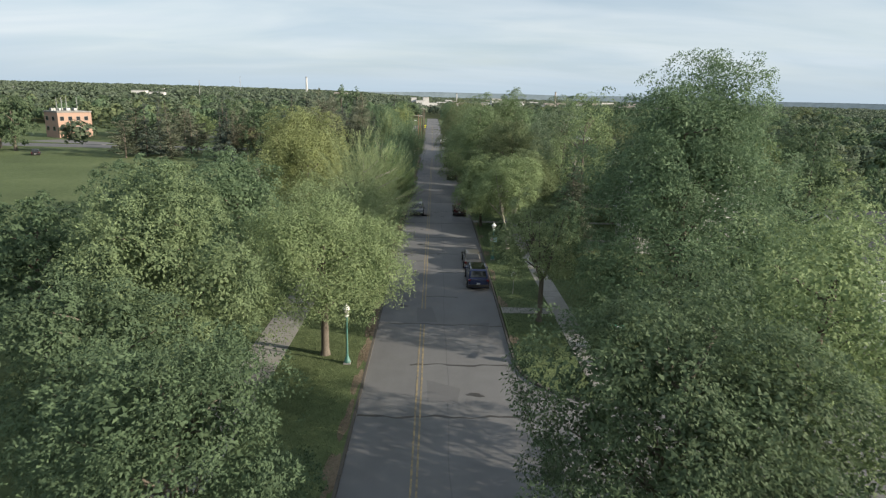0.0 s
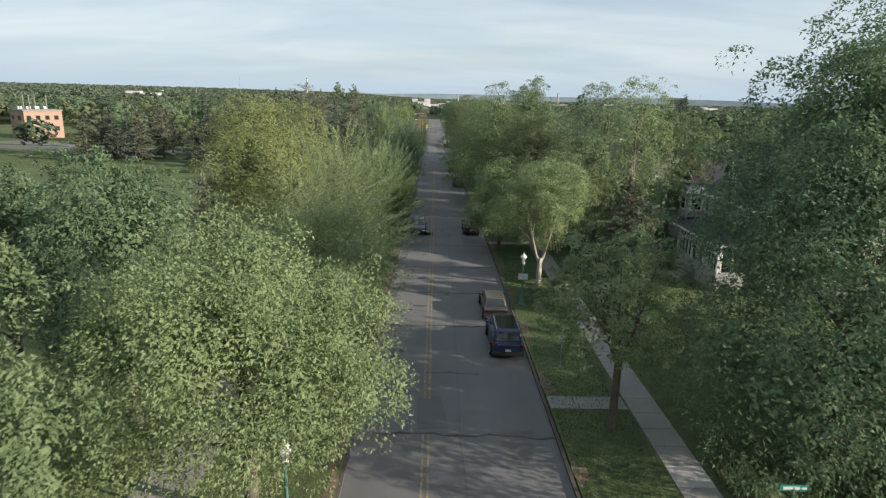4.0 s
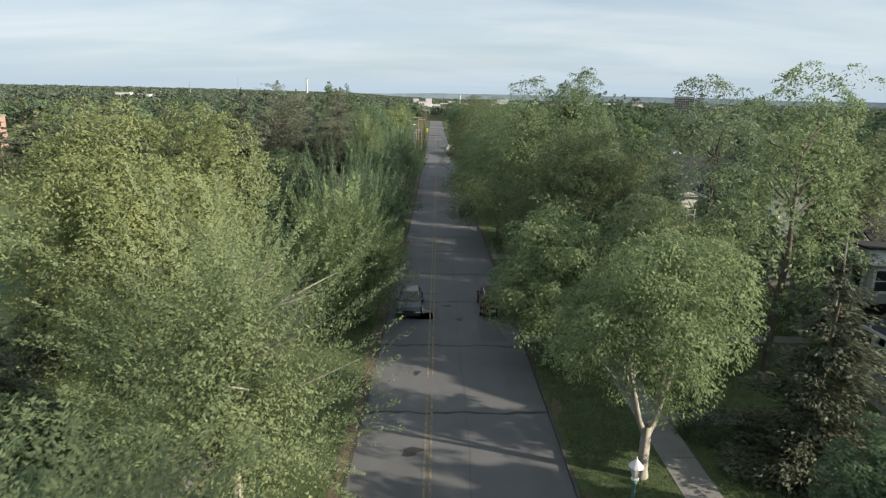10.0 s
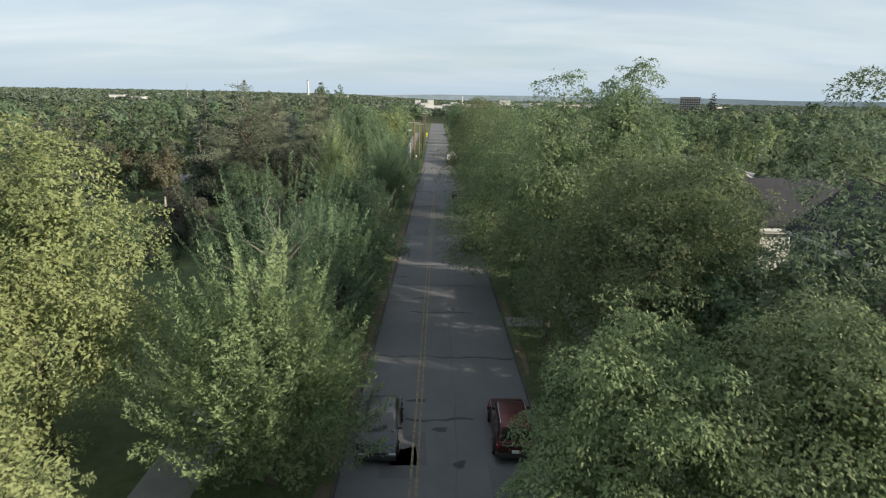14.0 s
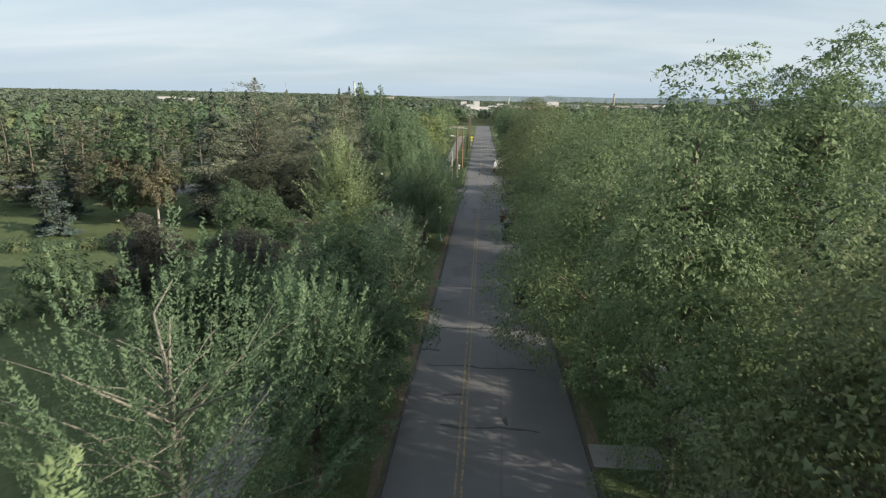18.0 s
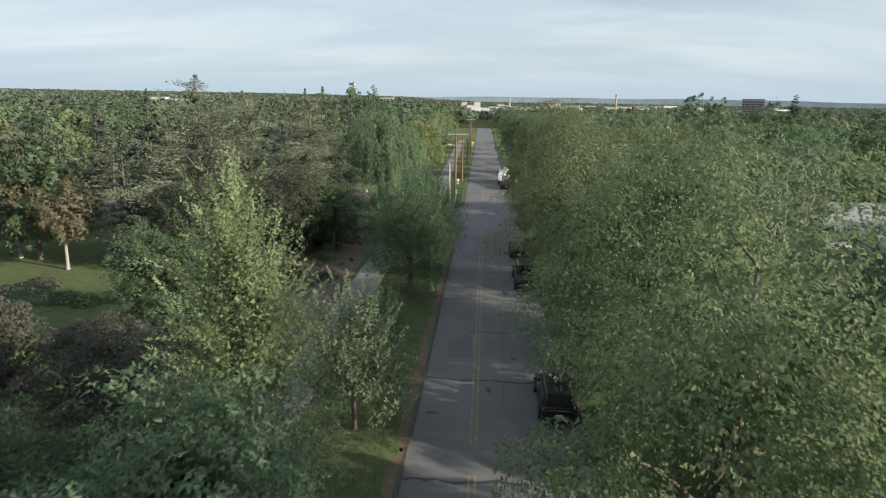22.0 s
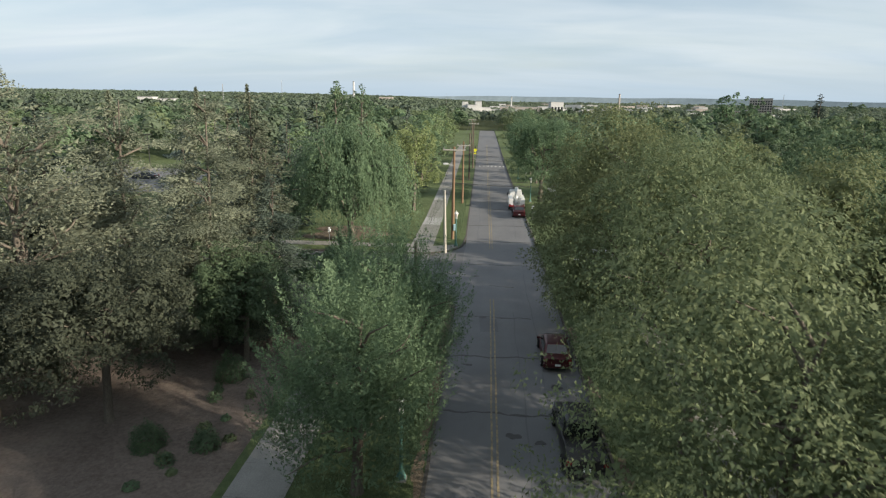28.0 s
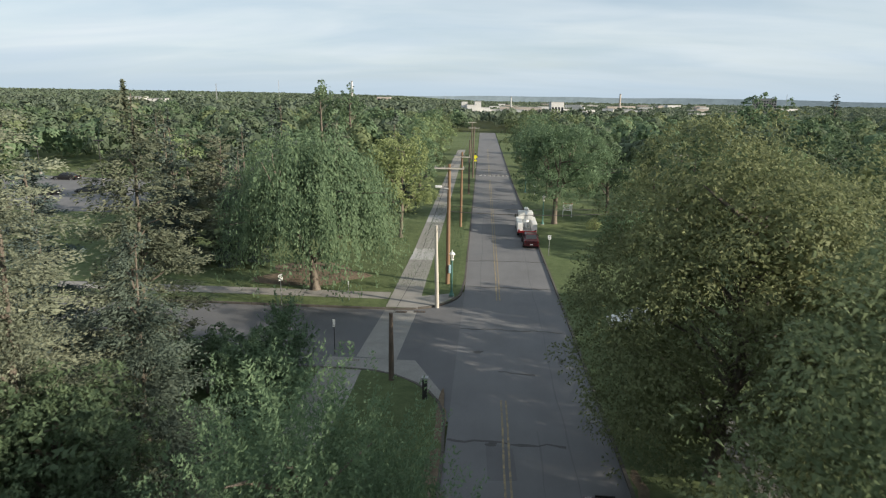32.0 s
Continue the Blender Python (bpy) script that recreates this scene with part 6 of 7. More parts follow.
cable((-4.9, 213.0, 7.6), (25.0, 222.0, 8.2), 1.0, 0.02)
cable((-4.9, 213.0, 6.9), (25.0, 226.0, 7.4), 1.0, 0.02)
cable((-5.0, 188.2, 9.8), (-8.4, 196.5, 0.12), 0.0, 0.012)
cable((-7.05, 169.2, 4.0), (-5.45, 182.3, 6.3), 0.25, 0.014)
utility_pole(25.0, 224.0, 9.0, POLE_DARK, 0.15, ((-0.3, 1.0),))

cb = thing("control_box", pose(-4.9, 167.1, 0.12), "dark steel service box on the corner grass", "utility box")
part("cabinet", boxed(-0.13, -0.12, 0.0, 0.13, 0.12, 1.2, bevel=0.02), TRIM, cb)
part("hood", boxed(-0.18, -0.16, 1.18, 0.18, 0.16, 1.27, bevel=0.02), GALV, cb)

for gx, gy in ((-8.1, 181.0), (-6.7, 181.2), (-9.9, 171.9)):
    gr = thing("drain_grate", pose(gx, gy, 0.0), "dark iron drain grate at the corner", "drain")
    part("frame", boxed(-0.45, -0.22, 0.0, 0.45, 0.22, 0.012), TRIM, gr)
    for k in range(7):
        part("bar", boxed(-0.38 + k * 0.12, -0.18, 0.012, -0.33 + k * 0.12, 0.18, 0.022), POLE_DARK, gr)

# palisade of upright logs at the corner garden
pal = thing("log_palisade", pose(0, 0, 0), "low retaining palisade of grey upright logs", "fence")
rp = random.Random(3)
for k in range(30):
    px = 11.9 + k * 0.235
    py = 35.2 + (0.9 * (1 - k / 3) if k < 3 else 0.0) - 0.012 * k
    r = rp.uniform(0.095, 0.125)
    part("log", lathe([(r, -0.1), (r * 1.02, 0.3), (r * 0.98, rp.uniform(0.62, 0.85)), (r * 0.7, rp.uniform(0.86, 0.9))], 9), LOG, pal, m=pose(px, py, 0.10, rp.uniform(-3, 3), rp.uniform(-3, 3), rp.uniform(0, 90)))


# ---- shrubs, hedges, grass ----
def shrub(x, y, w, h, leaf, label, count=1500, size=0.14, z=0.13, w2=None, turn=0.0):
    seed_at[0] += 1
    rng = np.random.default_rng(seed_at[0])
    root = thing("shrub", pose(x, y, z, 0, 0, turn), label, "shrub")
    d = sphere_dirs(rng, count)
    d[:, 2] = np.abs(d[:, 2])
    lump = 0.84 + 0.14 * np.sin(d[:, 0] * 6 + x) * np.sin(d[:, 1] * 6 + y) + rng.uniform(-0.22, 0.08, count)
    c = d * np.array([w, w2 or w, h]) * lump[:, None]
    c, u, v, f = leaves(rng, c, d + np.array([0, 0, 0.3]), size)
    part("foliage", quads("foliage", c, u, v, f), LEAF[leaf], root)
    part("stem", tubes("stem", [[((0, 0, -0.05), 0.03), (c[i] * 0.7, 0.01)] for i in range(0, count, max(1, count // 10))], 4), BARK, root)
    return root


RB = "clipped round dark evergreen bush on mulch"
shrub(-16.5, 144.0, 0.95, 1.35, "deep", RB, 3200, 0.10)
shrub(-15.6, 151.2, 1.05, 1.7, "deep", RB, 3400, 0.10)
shrub(-13.9, 144.3, 0.8, 0.9, "deep", "low spreading bush on mulch", 1300, 0.12)
rs = random.Random(9)
for i in range(12):
    shrub(rs.uniform(-15.6, -12.8), rs.uniform(140, 152.5), rs.uniform(0.25, 0.55), rs.uniform(0.25, 0.6), rs.choice(("green", "deep", "olive")), "small leafy plant in the mulch bed", 260, 0.12)
for i in range(16):
    shrub(rs.uniform(-21, -12.6), rs.uniform(127, 138), rs.uniform(0.3, 0.9), rs.uniform(0.3, 1.0), rs.choice(("green", "olive", "yellow", "bronze")), "untidy small garden plant in the bed", 420, 0.13)
shrub(-9.6, 128.6, 1.2, 1.6, "grey", "pale flowering shrub beside the pavement", 2200, 0.10)
shrub(12.5, 69.6, 1.7, 2.0, "deep", "dark shrub with pale blossom by the path", 4200, 0.10)
shrub(21.3, 66.2, 0.7, 0.7, "deep", "low foundation shrub by the porch", 600, 0.11)
shrub(21.5, 73.4, 0.8, 0.8, "deep", "low foundation shrub by the porch", 600, 0.11)
shrub(6.6, 62.0, 0.6, 0.8, "green", "small shrub beside the lamp post", 700, 0.10)
shrub(12.0, 214.0, 1.2, 1.6, "yellow", "yellowish shrub near the notice board", 900, 0.16)
for i in range(3):
    shrub(12.5 + i * 3.3 + rs.uniform(-0.3, 0.3), 39.5 + rs.uniform(-1.2, 2.2), rs.uniform(0.6, 1.1), rs.uniform(0.6, 1.3), rs.choice(("green", "olive", "fresh")), "overgrown garden plants behind the palisade", 1300, 0.13)
for i in range(26):
    shrub(-68.0 + i * 1.9, 128.6 + 0.40 * i + rs.uniform(-0.6, 0.6), rs.uniform(1.2, 1.7), rs.uniform(0.9, 1.5), rs.choice(("deep", "green", "olive")), "low hedge shrub along the far side of the lawn", 420, 0.24)
for i in range(12):
    a = i / 11
    shrub(-46 + 10 * a, 132.5 + 6.5 * a ** 1.5 + rs.uniform(-0.6, 0.6), rs.uniform(1.1, 1.7), rs.uniform(0.7, 1.2), rs.choice(("deep", "green", "purple")), "border shrub at the edge of the lawn", 500, 0.22)
for i in range(14):
    shrub(rs.uniform(-33, -22), rs.uniform(112, 127), rs.uniform(1.0, 2.0), rs.uniform(0.9, 2.0), rs.choice(("deep", "purple", "green")), "dark border shrub beside the lawn", 1100, 0.2)


def grass_stuff(name, x0, x1, y0, y1, count, h, seed):
    """Loose grass tufts on a verge."""
    rng = np.random.default_rng(seed)
    c = np.stack([rng.uniform(x0, x1, count), rng.uniform(y0, y1, count), np.full(count, 0.12)], 1)
    up = np.stack([rng.normal(0, 0.35, count), rng.normal(0, 0.35, count), np.ones(count)], 1) * rng.uniform(0.5, 1.3, (count, 1)) * h
    v = unit(np.stack([rng.normal(0, 1, count), rng.normal(0, 1, count), np.zeros(count)], 1)) * h * 0.2
    co = np.empty((count, 3, 3), np.float32)
    co[:, 0], co[:, 1], co[:, 2] = c - v, c + v, c + up
    ob = part(name, raw_mesh(name, co.reshape(-1, 3), np.arange(3 * count, dtype=np.int32), np.full(count, 3, np.int32)), LEAF["olive" if seed % 2 else "deep"])
    tagged(ob, "uneven blades of verge grass", "grass", "", "stuff")


grass_stuff("verge_grass", -9.3, -4.3, 18, 165, 34000, 0.10, 21)
grass_stuff("verge_grass", 5.7, 9.5, 36, 110, 26000, 0.10, 22)
grass_stuff("yard_grass", 11.3, 22, 36, 76, 20000, 0.11, 23)
grass_stuff("rough_grass", 11.6, 22, 35.6, 41, 9000, 0.32, 25)
grass_stuff("verge_grass", -9.0, -4.2, 187, 230, 12000, 0.10, 26)


# ---- houses ----
def window(parent, face, a, z, w, h, at, rails=1):
    """A sash window on a wall; face: the wall's outward side, a: place along it, at: the wall's plane."""
    n = new("window")
    n.parent = parent
    n.matrix_basis = {"w": pose(at, a, z, 0, 0, -90), "s": pose(a, at, z, 0, 0, 0), "n": pose(a, at, z, 0, 0, 180), "e": pose(at, a, z, 0, 0, 90)}[face]
    for x0, x1, z0, z1 in ((-w / 2 - 0.13, w / 2 + 0.13, h, h + 0.15), (-w / 2 - 0.18, w / 2 + 0.18, -0.13, 0.0), (-w / 2 - 0.13, -w / 2, 0, h), (w / 2, w / 2 + 0.13, 0, h)):
        part("window_frame", boxed(x0, -0.06, z0, x1, 0.02, z1), HOUSE_TRIM, n)
    for k in range(rails + 1):
        z0, z1 = k * h / (rails + 1), (k + 1) * h / (rails + 1)
        part("pane", boxed(-w / 2, -0.012, z0 + 0.02, w / 2, 0.01, z1 - 0.02), WINDOW, n)
        if k:
            part("meeting_rail", boxed(-w / 2, -0.03, z0 - 0.025, w / 2, 0.0, z0 + 0.025), HOUSE_TRIM, n)
    return n


def gable_roof(x0, x1, y0, y1, eave, ridge, axis="y", over=0.45, thick=0.16):
    """Pitched roof slab, open below; axis: the direction of its ridge."""
    bm = bmesh.new()
    if axis == "y":
        mx = (x0 + x1) / 2
        slope = (ridge - eave) / (mx - x0)
        prof = [(x0 - over, eave - slope * over), (mx, ridge), (x1 + over, eave - slope * over)]
        a = [[bm.verts.new((px, yy, pz + dz)) for px, pz in prof for dz in (0, thick)] for yy in (y0 - over, y1 + over)]
    else:
        my = (y0 + y1) / 2
        slope = (ridge - eave) / (my - y0)
        prof = [(y0 - over, eave - slope * over), (my, ridge), (y1 + over, eave - slope * over)]
        a = [[bm.verts.new((xx, py, pz + dz)) for py, pz in prof for dz in (0, thick)] for xx in (x0 - over, x1 + over)]
    s, e = a
    for q in ((1, 3), (3, 5), (0, 2), (2, 4)):
        bm.faces.new((s[q[0]], s[q[1]], e[q[1]], e[q[0]]))
    bm.faces.new((s[0], s[1], e[1], e[0]))
    bm.faces.new((s[4], s[5], e[5], e[4]))
    for r in (s, e):
        bm.faces.new((r[0], r[1], r[3], r[2]))
        bm.faces.new((r[2], r[3], r[5], r[4]))
    return bm


def gable_walls(x0, x1, y0, y1, z0, eave, ridge, axis="y"):
    bm = bmesh.new()
    if axis == "y":
        prof = [(x0, z0), (x1, z0), (x1, eave), ((x0 + x1) / 2, ridge), (x0, eave)]
        a = [bm.verts.new((px, y0, pz)) for px, pz in prof]
        b = [bm.verts.new((px, y1, pz)) for px, pz in prof]
    else:
        prof = [(y0, z0), (y1, z0), (y1, eave), ((y0 + y1) / 2, ridge), (y0, eave)]
        a = [bm.verts.new((x0, py, pz)) for py, pz in prof]
        b = [bm.verts.new((x1, py, pz)) for py, pz in prof]
    bm.faces.new(a)
    bm.faces.new(b[::-1])
    for i in range(5):
        bm.faces.new((a[i], a[(i + 1) % 5], b[(i + 1) % 5], b[i]))
    return bm


def rake(parent, pts, t=0.14):
    part("rake_board", tubes("rake_board", [[(p, t * 0.6) for p in pts]], 4), HOUSE_TRIM, parent)


def grey_house():
    h = thing("house", pose(0, 0, 0), "grey sided house with slate-blue roof, dormers and glazed porch", "house")
    x0, x1, y0, y1, ev, rd = 25.6, 35.6, 65.0, 75.0, 7.15, 11.0
    part("foundation", boxed(x0 - 0.05, y0 - 0.05, -0.1, x1 + 0.05, y1 + 0.05, 0.95), CONCRETE, h)
    part("wall", gable_walls(x0, x1, y0, y1, 0.9, ev, rd), SIDING, h)
    part("roof", gable_roof(x0, x1, y0, y1, ev + 0.05, rd + 0.08, "y", 0.55), SHINGLE, h)
    part("eaves_board", boxed(x0 - 0.66, y0 - 0.5, ev - 0.48, x0 - 0.56, y1 + 0.5, ev - 0.24), HOUSE_TRIM, h)
    rake(h, [(x0 - 0.55, y0 - 0.56, ev - 0.30), ((x0 + x1) / 2, y0 - 0.56, rd + 0.05), (x1 + 0.55, y0 - 0.56, ev - 0.30)])
    part("chimney", boxed(31.2, 73.4, 9.5, 31.95, 74.2, 12.2, bevel=0.02), CHIMNEY, h)
    for wy in (66.6, 69.6, 72.6):
        window(h, "w", wy, 5.12, 0.95, 1.32, x0 - 0.004)
    for wx in (28.0, 31.0, 33.4):
        window(h, "s", wx, 4.9, 0.9, 1.5, y0 - 0.004)
        window(h, "s", wx, 1.9, 0.9, 1.5, y0 - 0.004)
    window(h, "s", 30.6, 8.0, 0.9, 1.3, y0 - 0.004)
    part("belt_board", boxed(x0 - 0.03, y0 - 0.03, 4.35, x1 + 0.03, y1 + 0.03, 4.5), HOUSE_TRIM, h)
    for dy in (67.9, 72.3):
        d = part("dormer", gable_walls(26.3, 29.6, dy - 0.95, dy + 0.95, 7.4, 9.35, 10.5, "x"), SIDING, h)
        part("dormer_roof", gable_roof(26.3, 30.2, dy - 0.95, dy + 0.95, 9.38, 10.56, "x", 0.35, 0.12), SHINGLE, d)
        part("dormer_rake", tubes("dormer_rake", [[((25.93, dy - 1.32, 8.95), 0.07), ((25.93, dy, 10.58), 0.07), ((25.93, dy + 1.32, 8.95), 0.07)]], 4), HOUSE_TRIM, d)
        for s in (-0.36, 0.36):
            part("dormer_pane", boxed(26.27, dy + s - 0.27, 7.95, 26.296, dy + s + 0.27, 9.2), WINDOW, d)
            part("dormer_frame", boxed(26.24, dy + s - 0.30, 8.54, 26.272, dy + s + 0.30, 8.60), HOUSE_TRIM, d)
        for q0, q1, z0, z1 in ((-0.78, 0.78, 9.2, 9.32), (-0.78, 0.78, 7.84, 7.95), (-0.78, -0.63, 7.95, 9.2), (0.63, 0.78, 7.95, 9.2), (-0.09, 0.09, 7.95, 9.2)):
            part("dormer_frame", boxed(26.25, dy + q0, z0, 26.298, dy + q1, z1), HOUSE_TRIM, d)
    # enclosed porch with rows of panes
    px, p0, p1 = 22.5, 65.2, 73.6
    part("porch_base", boxed(px, p0, -0.1, x0 - 0.01, p1, 1.75), SIDING, h)
    bm = bmesh.new()
    r = [bm.verts.new(c) for c in ((px - 0.4, p0 - 0.4, 4.15), (px - 0.4, p1 + 0.4, 4.15), (x0 - 0.004, p1 - 0.2, 5.05), (x0 - 0.004, p0 + 0.2, 5.05), (px - 0.4, p0 - 0.4, 4.02), (px - 0.4, p1 + 0.4, 4.02), (x0 - 0.004, p1 + 0.4, 4.02), (x0 - 0.004, p0 - 0.4, 4.02), (x0 - 0.004, p0 - 0.4, 4.15), (x0 - 0.004, p1 + 0.4, 4.15))]
    for q in ((0, 1, 2, 3), (0, 3, 8), (1, 9, 2), (0, 4, 5, 1), (4, 7, 6, 5), (0, 8, 7, 4), (1, 5, 6, 9)):
        bm.faces.new([r[i] for i in q])
    part("porch_roof", bm, SHINGLE, h)
    part("porch_fascia", boxed(px - 0.46, p0 - 0.44, 3.96, px - 0.41, p1 + 0.44, 4.14), HOUSE_TRIM, h)
    part("porch_fascia", boxed(px - 0.40, p0 - 0.46, 3.96, x0 - 0.02, p0 - 0.41, 4.14), HOUSE_TRIM, h)
    part("porch_inside", boxed(px + 0.25, p0 + 0.25, 1.75, x0 - 0.05, p1 - 0.25, 3.98), WINDOW, h, "dim glazed porch interior")
    for y in (p0 + 0.12, 67.9, 69.2, 70.35, p1 - 0.12):
        part("porch_post", boxed(px, y - 0.12, 1.75, px + 0.24, y + 0.12, 4.0), HOUSE_TRIM, h)
    for a, b in ((p0 + 0.24, 67.78), (70.47, p1 - 0.24)):
        k = 4
        for i in range(k + 1):
            y = a + (b - a) * i / k
            part("muntin", boxed(px + 0.02, y - 0.035, 1.75, px + 0.16, y + 0.035, 4.0), HOUSE_TRIM, h)
        part("muntin", boxed(px + 0.024, a, 3.16, px + 0.16, b, 3.27), HOUSE_TRIM, h)
    part("porch_door", boxed(px + 0.06, 69.32, 0.95, px + 0.14, 70.23, 3.1), HOUSE_TRIM, h)
    part("door_pane", boxed(px + 0.04, 69.5, 1.5, px + 0.06, 70.05, 2.95), WINDOW, h)
    for x in (px + 0.35, px + 1.25, px + 2.1):
        part("muntin", boxed(x - 0.05, p0 + 0.02, 1.75, x + 0.05, p0 + 0.16, 4.0), HOUSE_TRIM, h)
    part("porch_panel", boxed(px + 2.15, p0 + 0.06, 1.75, x0 - 0.02, p0 + 0.2, 4.0), SIDING_WHITE, h)
    for k in range(5):
        part("step", boxed(px - 0.32 * (5 - k), 69.0, 0.05, px - 0.32 * (4 - k) + 0.002, 70.6, 0.19 * (k + 1)), CONCRETE, h)


grey_house()


def plain_house(x0, x1, y0, y1, z0, ev, rd, axis, wall, roof, label, wins, porch=None, chim=None):
    h = thing("house", pose(0, 0, 0), label, "house")
    part("foundation", boxed(x0 - 0.05, y0 - 0.05, -0.1, x1 + 0.05, y1 + 0.05, z0 + 0.05), CONCRETE, h)
    part("wall", gable_walls(x0, x1, y0, y1, z0, ev, rd, axis), wall, h)
    part("roof", gable_roof(x0, x1, y0, y1, ev + 0.05, rd + 0.08, axis), roof, h)
    if axis == "y":
        part("eaves_board", boxed(x0 - 0.55, y0 - 0.42, ev - 0.46, x0 - 0.46, y1 + 0.42, ev - 0.24), HOUSE_TRIM, h)
        rake(h, [(x0 - 0.45, y0 - 0.46, ev - 0.28), ((x0 + x1) / 2, y0 - 0.46, rd + 0.05), (x1 + 0.45, y0 - 0.46, ev - 0.28)])
    else:
        part("eaves_board", boxed(x0 - 0.42, y0 - 0.55, ev - 0.46, x1 + 0.42, y0 - 0.46, ev - 0.24), HOUSE_TRIM, h)
        rake(h, [(x0 - 0.46, y0 - 0.45, ev - 0.28), (x0 - 0.46, (y0 + y1) / 2, rd + 0.05), (x0 - 0.46, y1 + 0.45, ev - 0.28)])
    for face, a, z, w, hh in wins:
        window(h, face, a, z, w, hh, {"w": x0 - 0.004, "s": y0 - 0.004, "n": y1 + 0.004, "e": x1 + 0.004}[face])
    if porch:
        p0, p1, dep, pz = porch
        bm = bmesh.new()
        r = [bm.verts.new(c) for c in ((x0 - dep - 0.3, p0 - 0.3, pz), (x0 - dep - 0.3, p1 + 0.3, pz), (x0 - 0.004, p1 + 0.3, pz + 0.9), (x0 - 0.004, p0 - 0.3, pz + 0.9), (x0 - dep - 0.3, p0 - 0.3, pz - 0.14), (x0 - dep - 0.3, p1 + 0.3, pz - 0.14), (x0 - 0.004, p1 + 0.3, pz - 0.14), (x0 - 0.004, p0 - 0.3, pz - 0.14))]
        for q in ((0, 1, 2, 3), (0, 4, 5, 1), (4, 7, 6, 5), (0, 3, 7, 4), (1, 5, 6, 2)):
            bm.faces.new([r[i] for i in q])
        part("porch_roof", bm, roof, h)
        part("porch_deck", boxed(x0 - dep, p0, -0.1, x0 - 0.01, p1, 0.75), CONCRETE, h)
        part("porch_fascia", boxed(x0 - dep - 0.36, p0 - 0.3, pz - 0.2, x0 - dep - 0.31, p1 + 0.3, pz), HOUSE_TRIM, h)
        for i in range(4):
            y = p0 + 0.2 + (p1 - p0 - 0.4) * i / 3
            part("porch_post", lathe([(0.17, 0.75), (0.14, 0.95), (0.12, pz - 0.3), (0.17, pz - 0.14)], 10), HOUSE_TRIM, h, m=pose(x0 - dep + 0.2, y, 0))
    if chim:
        part("chimney", boxed(chim[0], chim[1], ev, chim[0] + 0.7, chim[1] + 0.7, rd + 1.0, bevel=0.02), CHIMNEY, h)
    return h


neighbour = plain_house(26.8, 35.5, 79.5, 88.5, 0.6, 6.6, 9.0, "x", SIDING, SHINGLE_DARK, "grey sided house with a dark roof behind trees", [("w", 81.0, 4.3, 1.0, 1.4), ("w", 82.3, 4.3, 1.0, 1.4), ("w", 86.2, 4.3, 1.0, 1.4), ("s", 29.0, 4.3, 0.9, 1.4), ("s", 32.0, 4.3, 0.9, 1.4), ("w", 81.6, 1.4, 1.2, 1.4)], None, (32.0, 86.0))
# its upper bay with a row of windows under a white board
part("bay_wall", boxed(24.7, 77.7, 4.0, 29.4, 79.48, 6.35), SIDING, neighbour)
part("bay_board", boxed(24.5, 77.45, 6.35, 29.6, 79.47, 6.5), HOUSE_TRIM, neighbour)
part("bay_parapet", boxed(24.7, 77.9, 6.5, 29.4, 79.46, 7.25), HOUSE_TRIM, neighbour)
part("bay_roof", boxed(24.4, 77.6, 7.25, 29.7, 79.46, 7.38, bevel=0.02), SHINGLE_DARK, neighbour)
# black block painted in for the unlit void below the bay
part("bay_base", boxed(25.6, 78.3, -0.1, 29.2, 79.47, 4.0), TRIM, neighbour)
for bx in (25.6, 27.05, 28.5):
    window(neighbour, "s", bx, 4.75, 0.95, 1.25, 77.696)
window(neighbour, "w", 78.6, 4.75, 0.9, 1.25, 24.696)
plain_house(25.2, 33.8, 93.8, 103.2, 0.7, 7.0, 10.2, "y", SIDING_GREEN, SHINGLE_DARK, "grey-green house with white trim and open porch", [("w", 96.0, 4.9, 0.9, 1.5), ("w", 100.6, 4.9, 0.9, 1.5), ("s", 27.6, 4.6, 0.9, 1.4), ("s", 31.0, 4.6, 0.9, 1.4), ("w", 97.2, 1.6, 1.4, 1.5)], (94.6, 102.4, 2.6, 3.5))
plain_house(25.6, 37.5, 108.0, 119.5, 0.6, 6.2, 8.9, "x", SIDING_WHITE, SHINGLE_DARK, "pale two-storey house with a broad dark roof", [("w", 110.6, 4.6, 0.9, 1.4), ("w", 116.6, 4.6, 0.9, 1.4), ("s", 28.4, 4.6, 1.0, 1.4), ("s", 33.5, 4.6, 1.0, 1.4)], None, (34.5, 113.0))
plain_house(16.5, 24.5, 4.0, 14.0, 0.4, 4.5, 8.6, "y", SIDING_WHITE, SHINGLE, "white house with a steep roof at the first corner", [("w", 7.0, 1.6, 1.0, 1.4), ("w", 11.0, 1.6, 1.0, 1.4)])
plain_house(29.5, 40.0, 38.5, 50.5, 0.5, 5.8, 8.8, "x", SIDING_WHITE, SHINGLE, "white house with a slate roof behind the maple", [("w", 42.0, 3.6, 1.0, 1.4), ("w", 47.0, 3.6, 1.0, 1.4), ("s", 33.0, 3.6, 1.0, 1.4)])
plain_house(27.0, 36.5, 127.0, 138.0, 0.5, 6.0, 8.6, "y", SIDING, ROOF_FLAT, "grey house with a weathered roof", [("w", 130.0, 3.6, 1.0, 1.4), ("w", 135.0, 3.6, 1.0, 1.4)])

fb = thing("flat_roofed_building", pose(0, 0, 0), "low building with a wide grey flat roof", "building")
part("wall", boxed(28.0, 146.0, -0.1, 46.0, 162.0, 4.9), SIDING, fb)
part("roof", boxed(27.6, 145.6, 4.9, 46.4, 162.4, 5.3, bevel=0.03), ROOF_FLAT, fb)
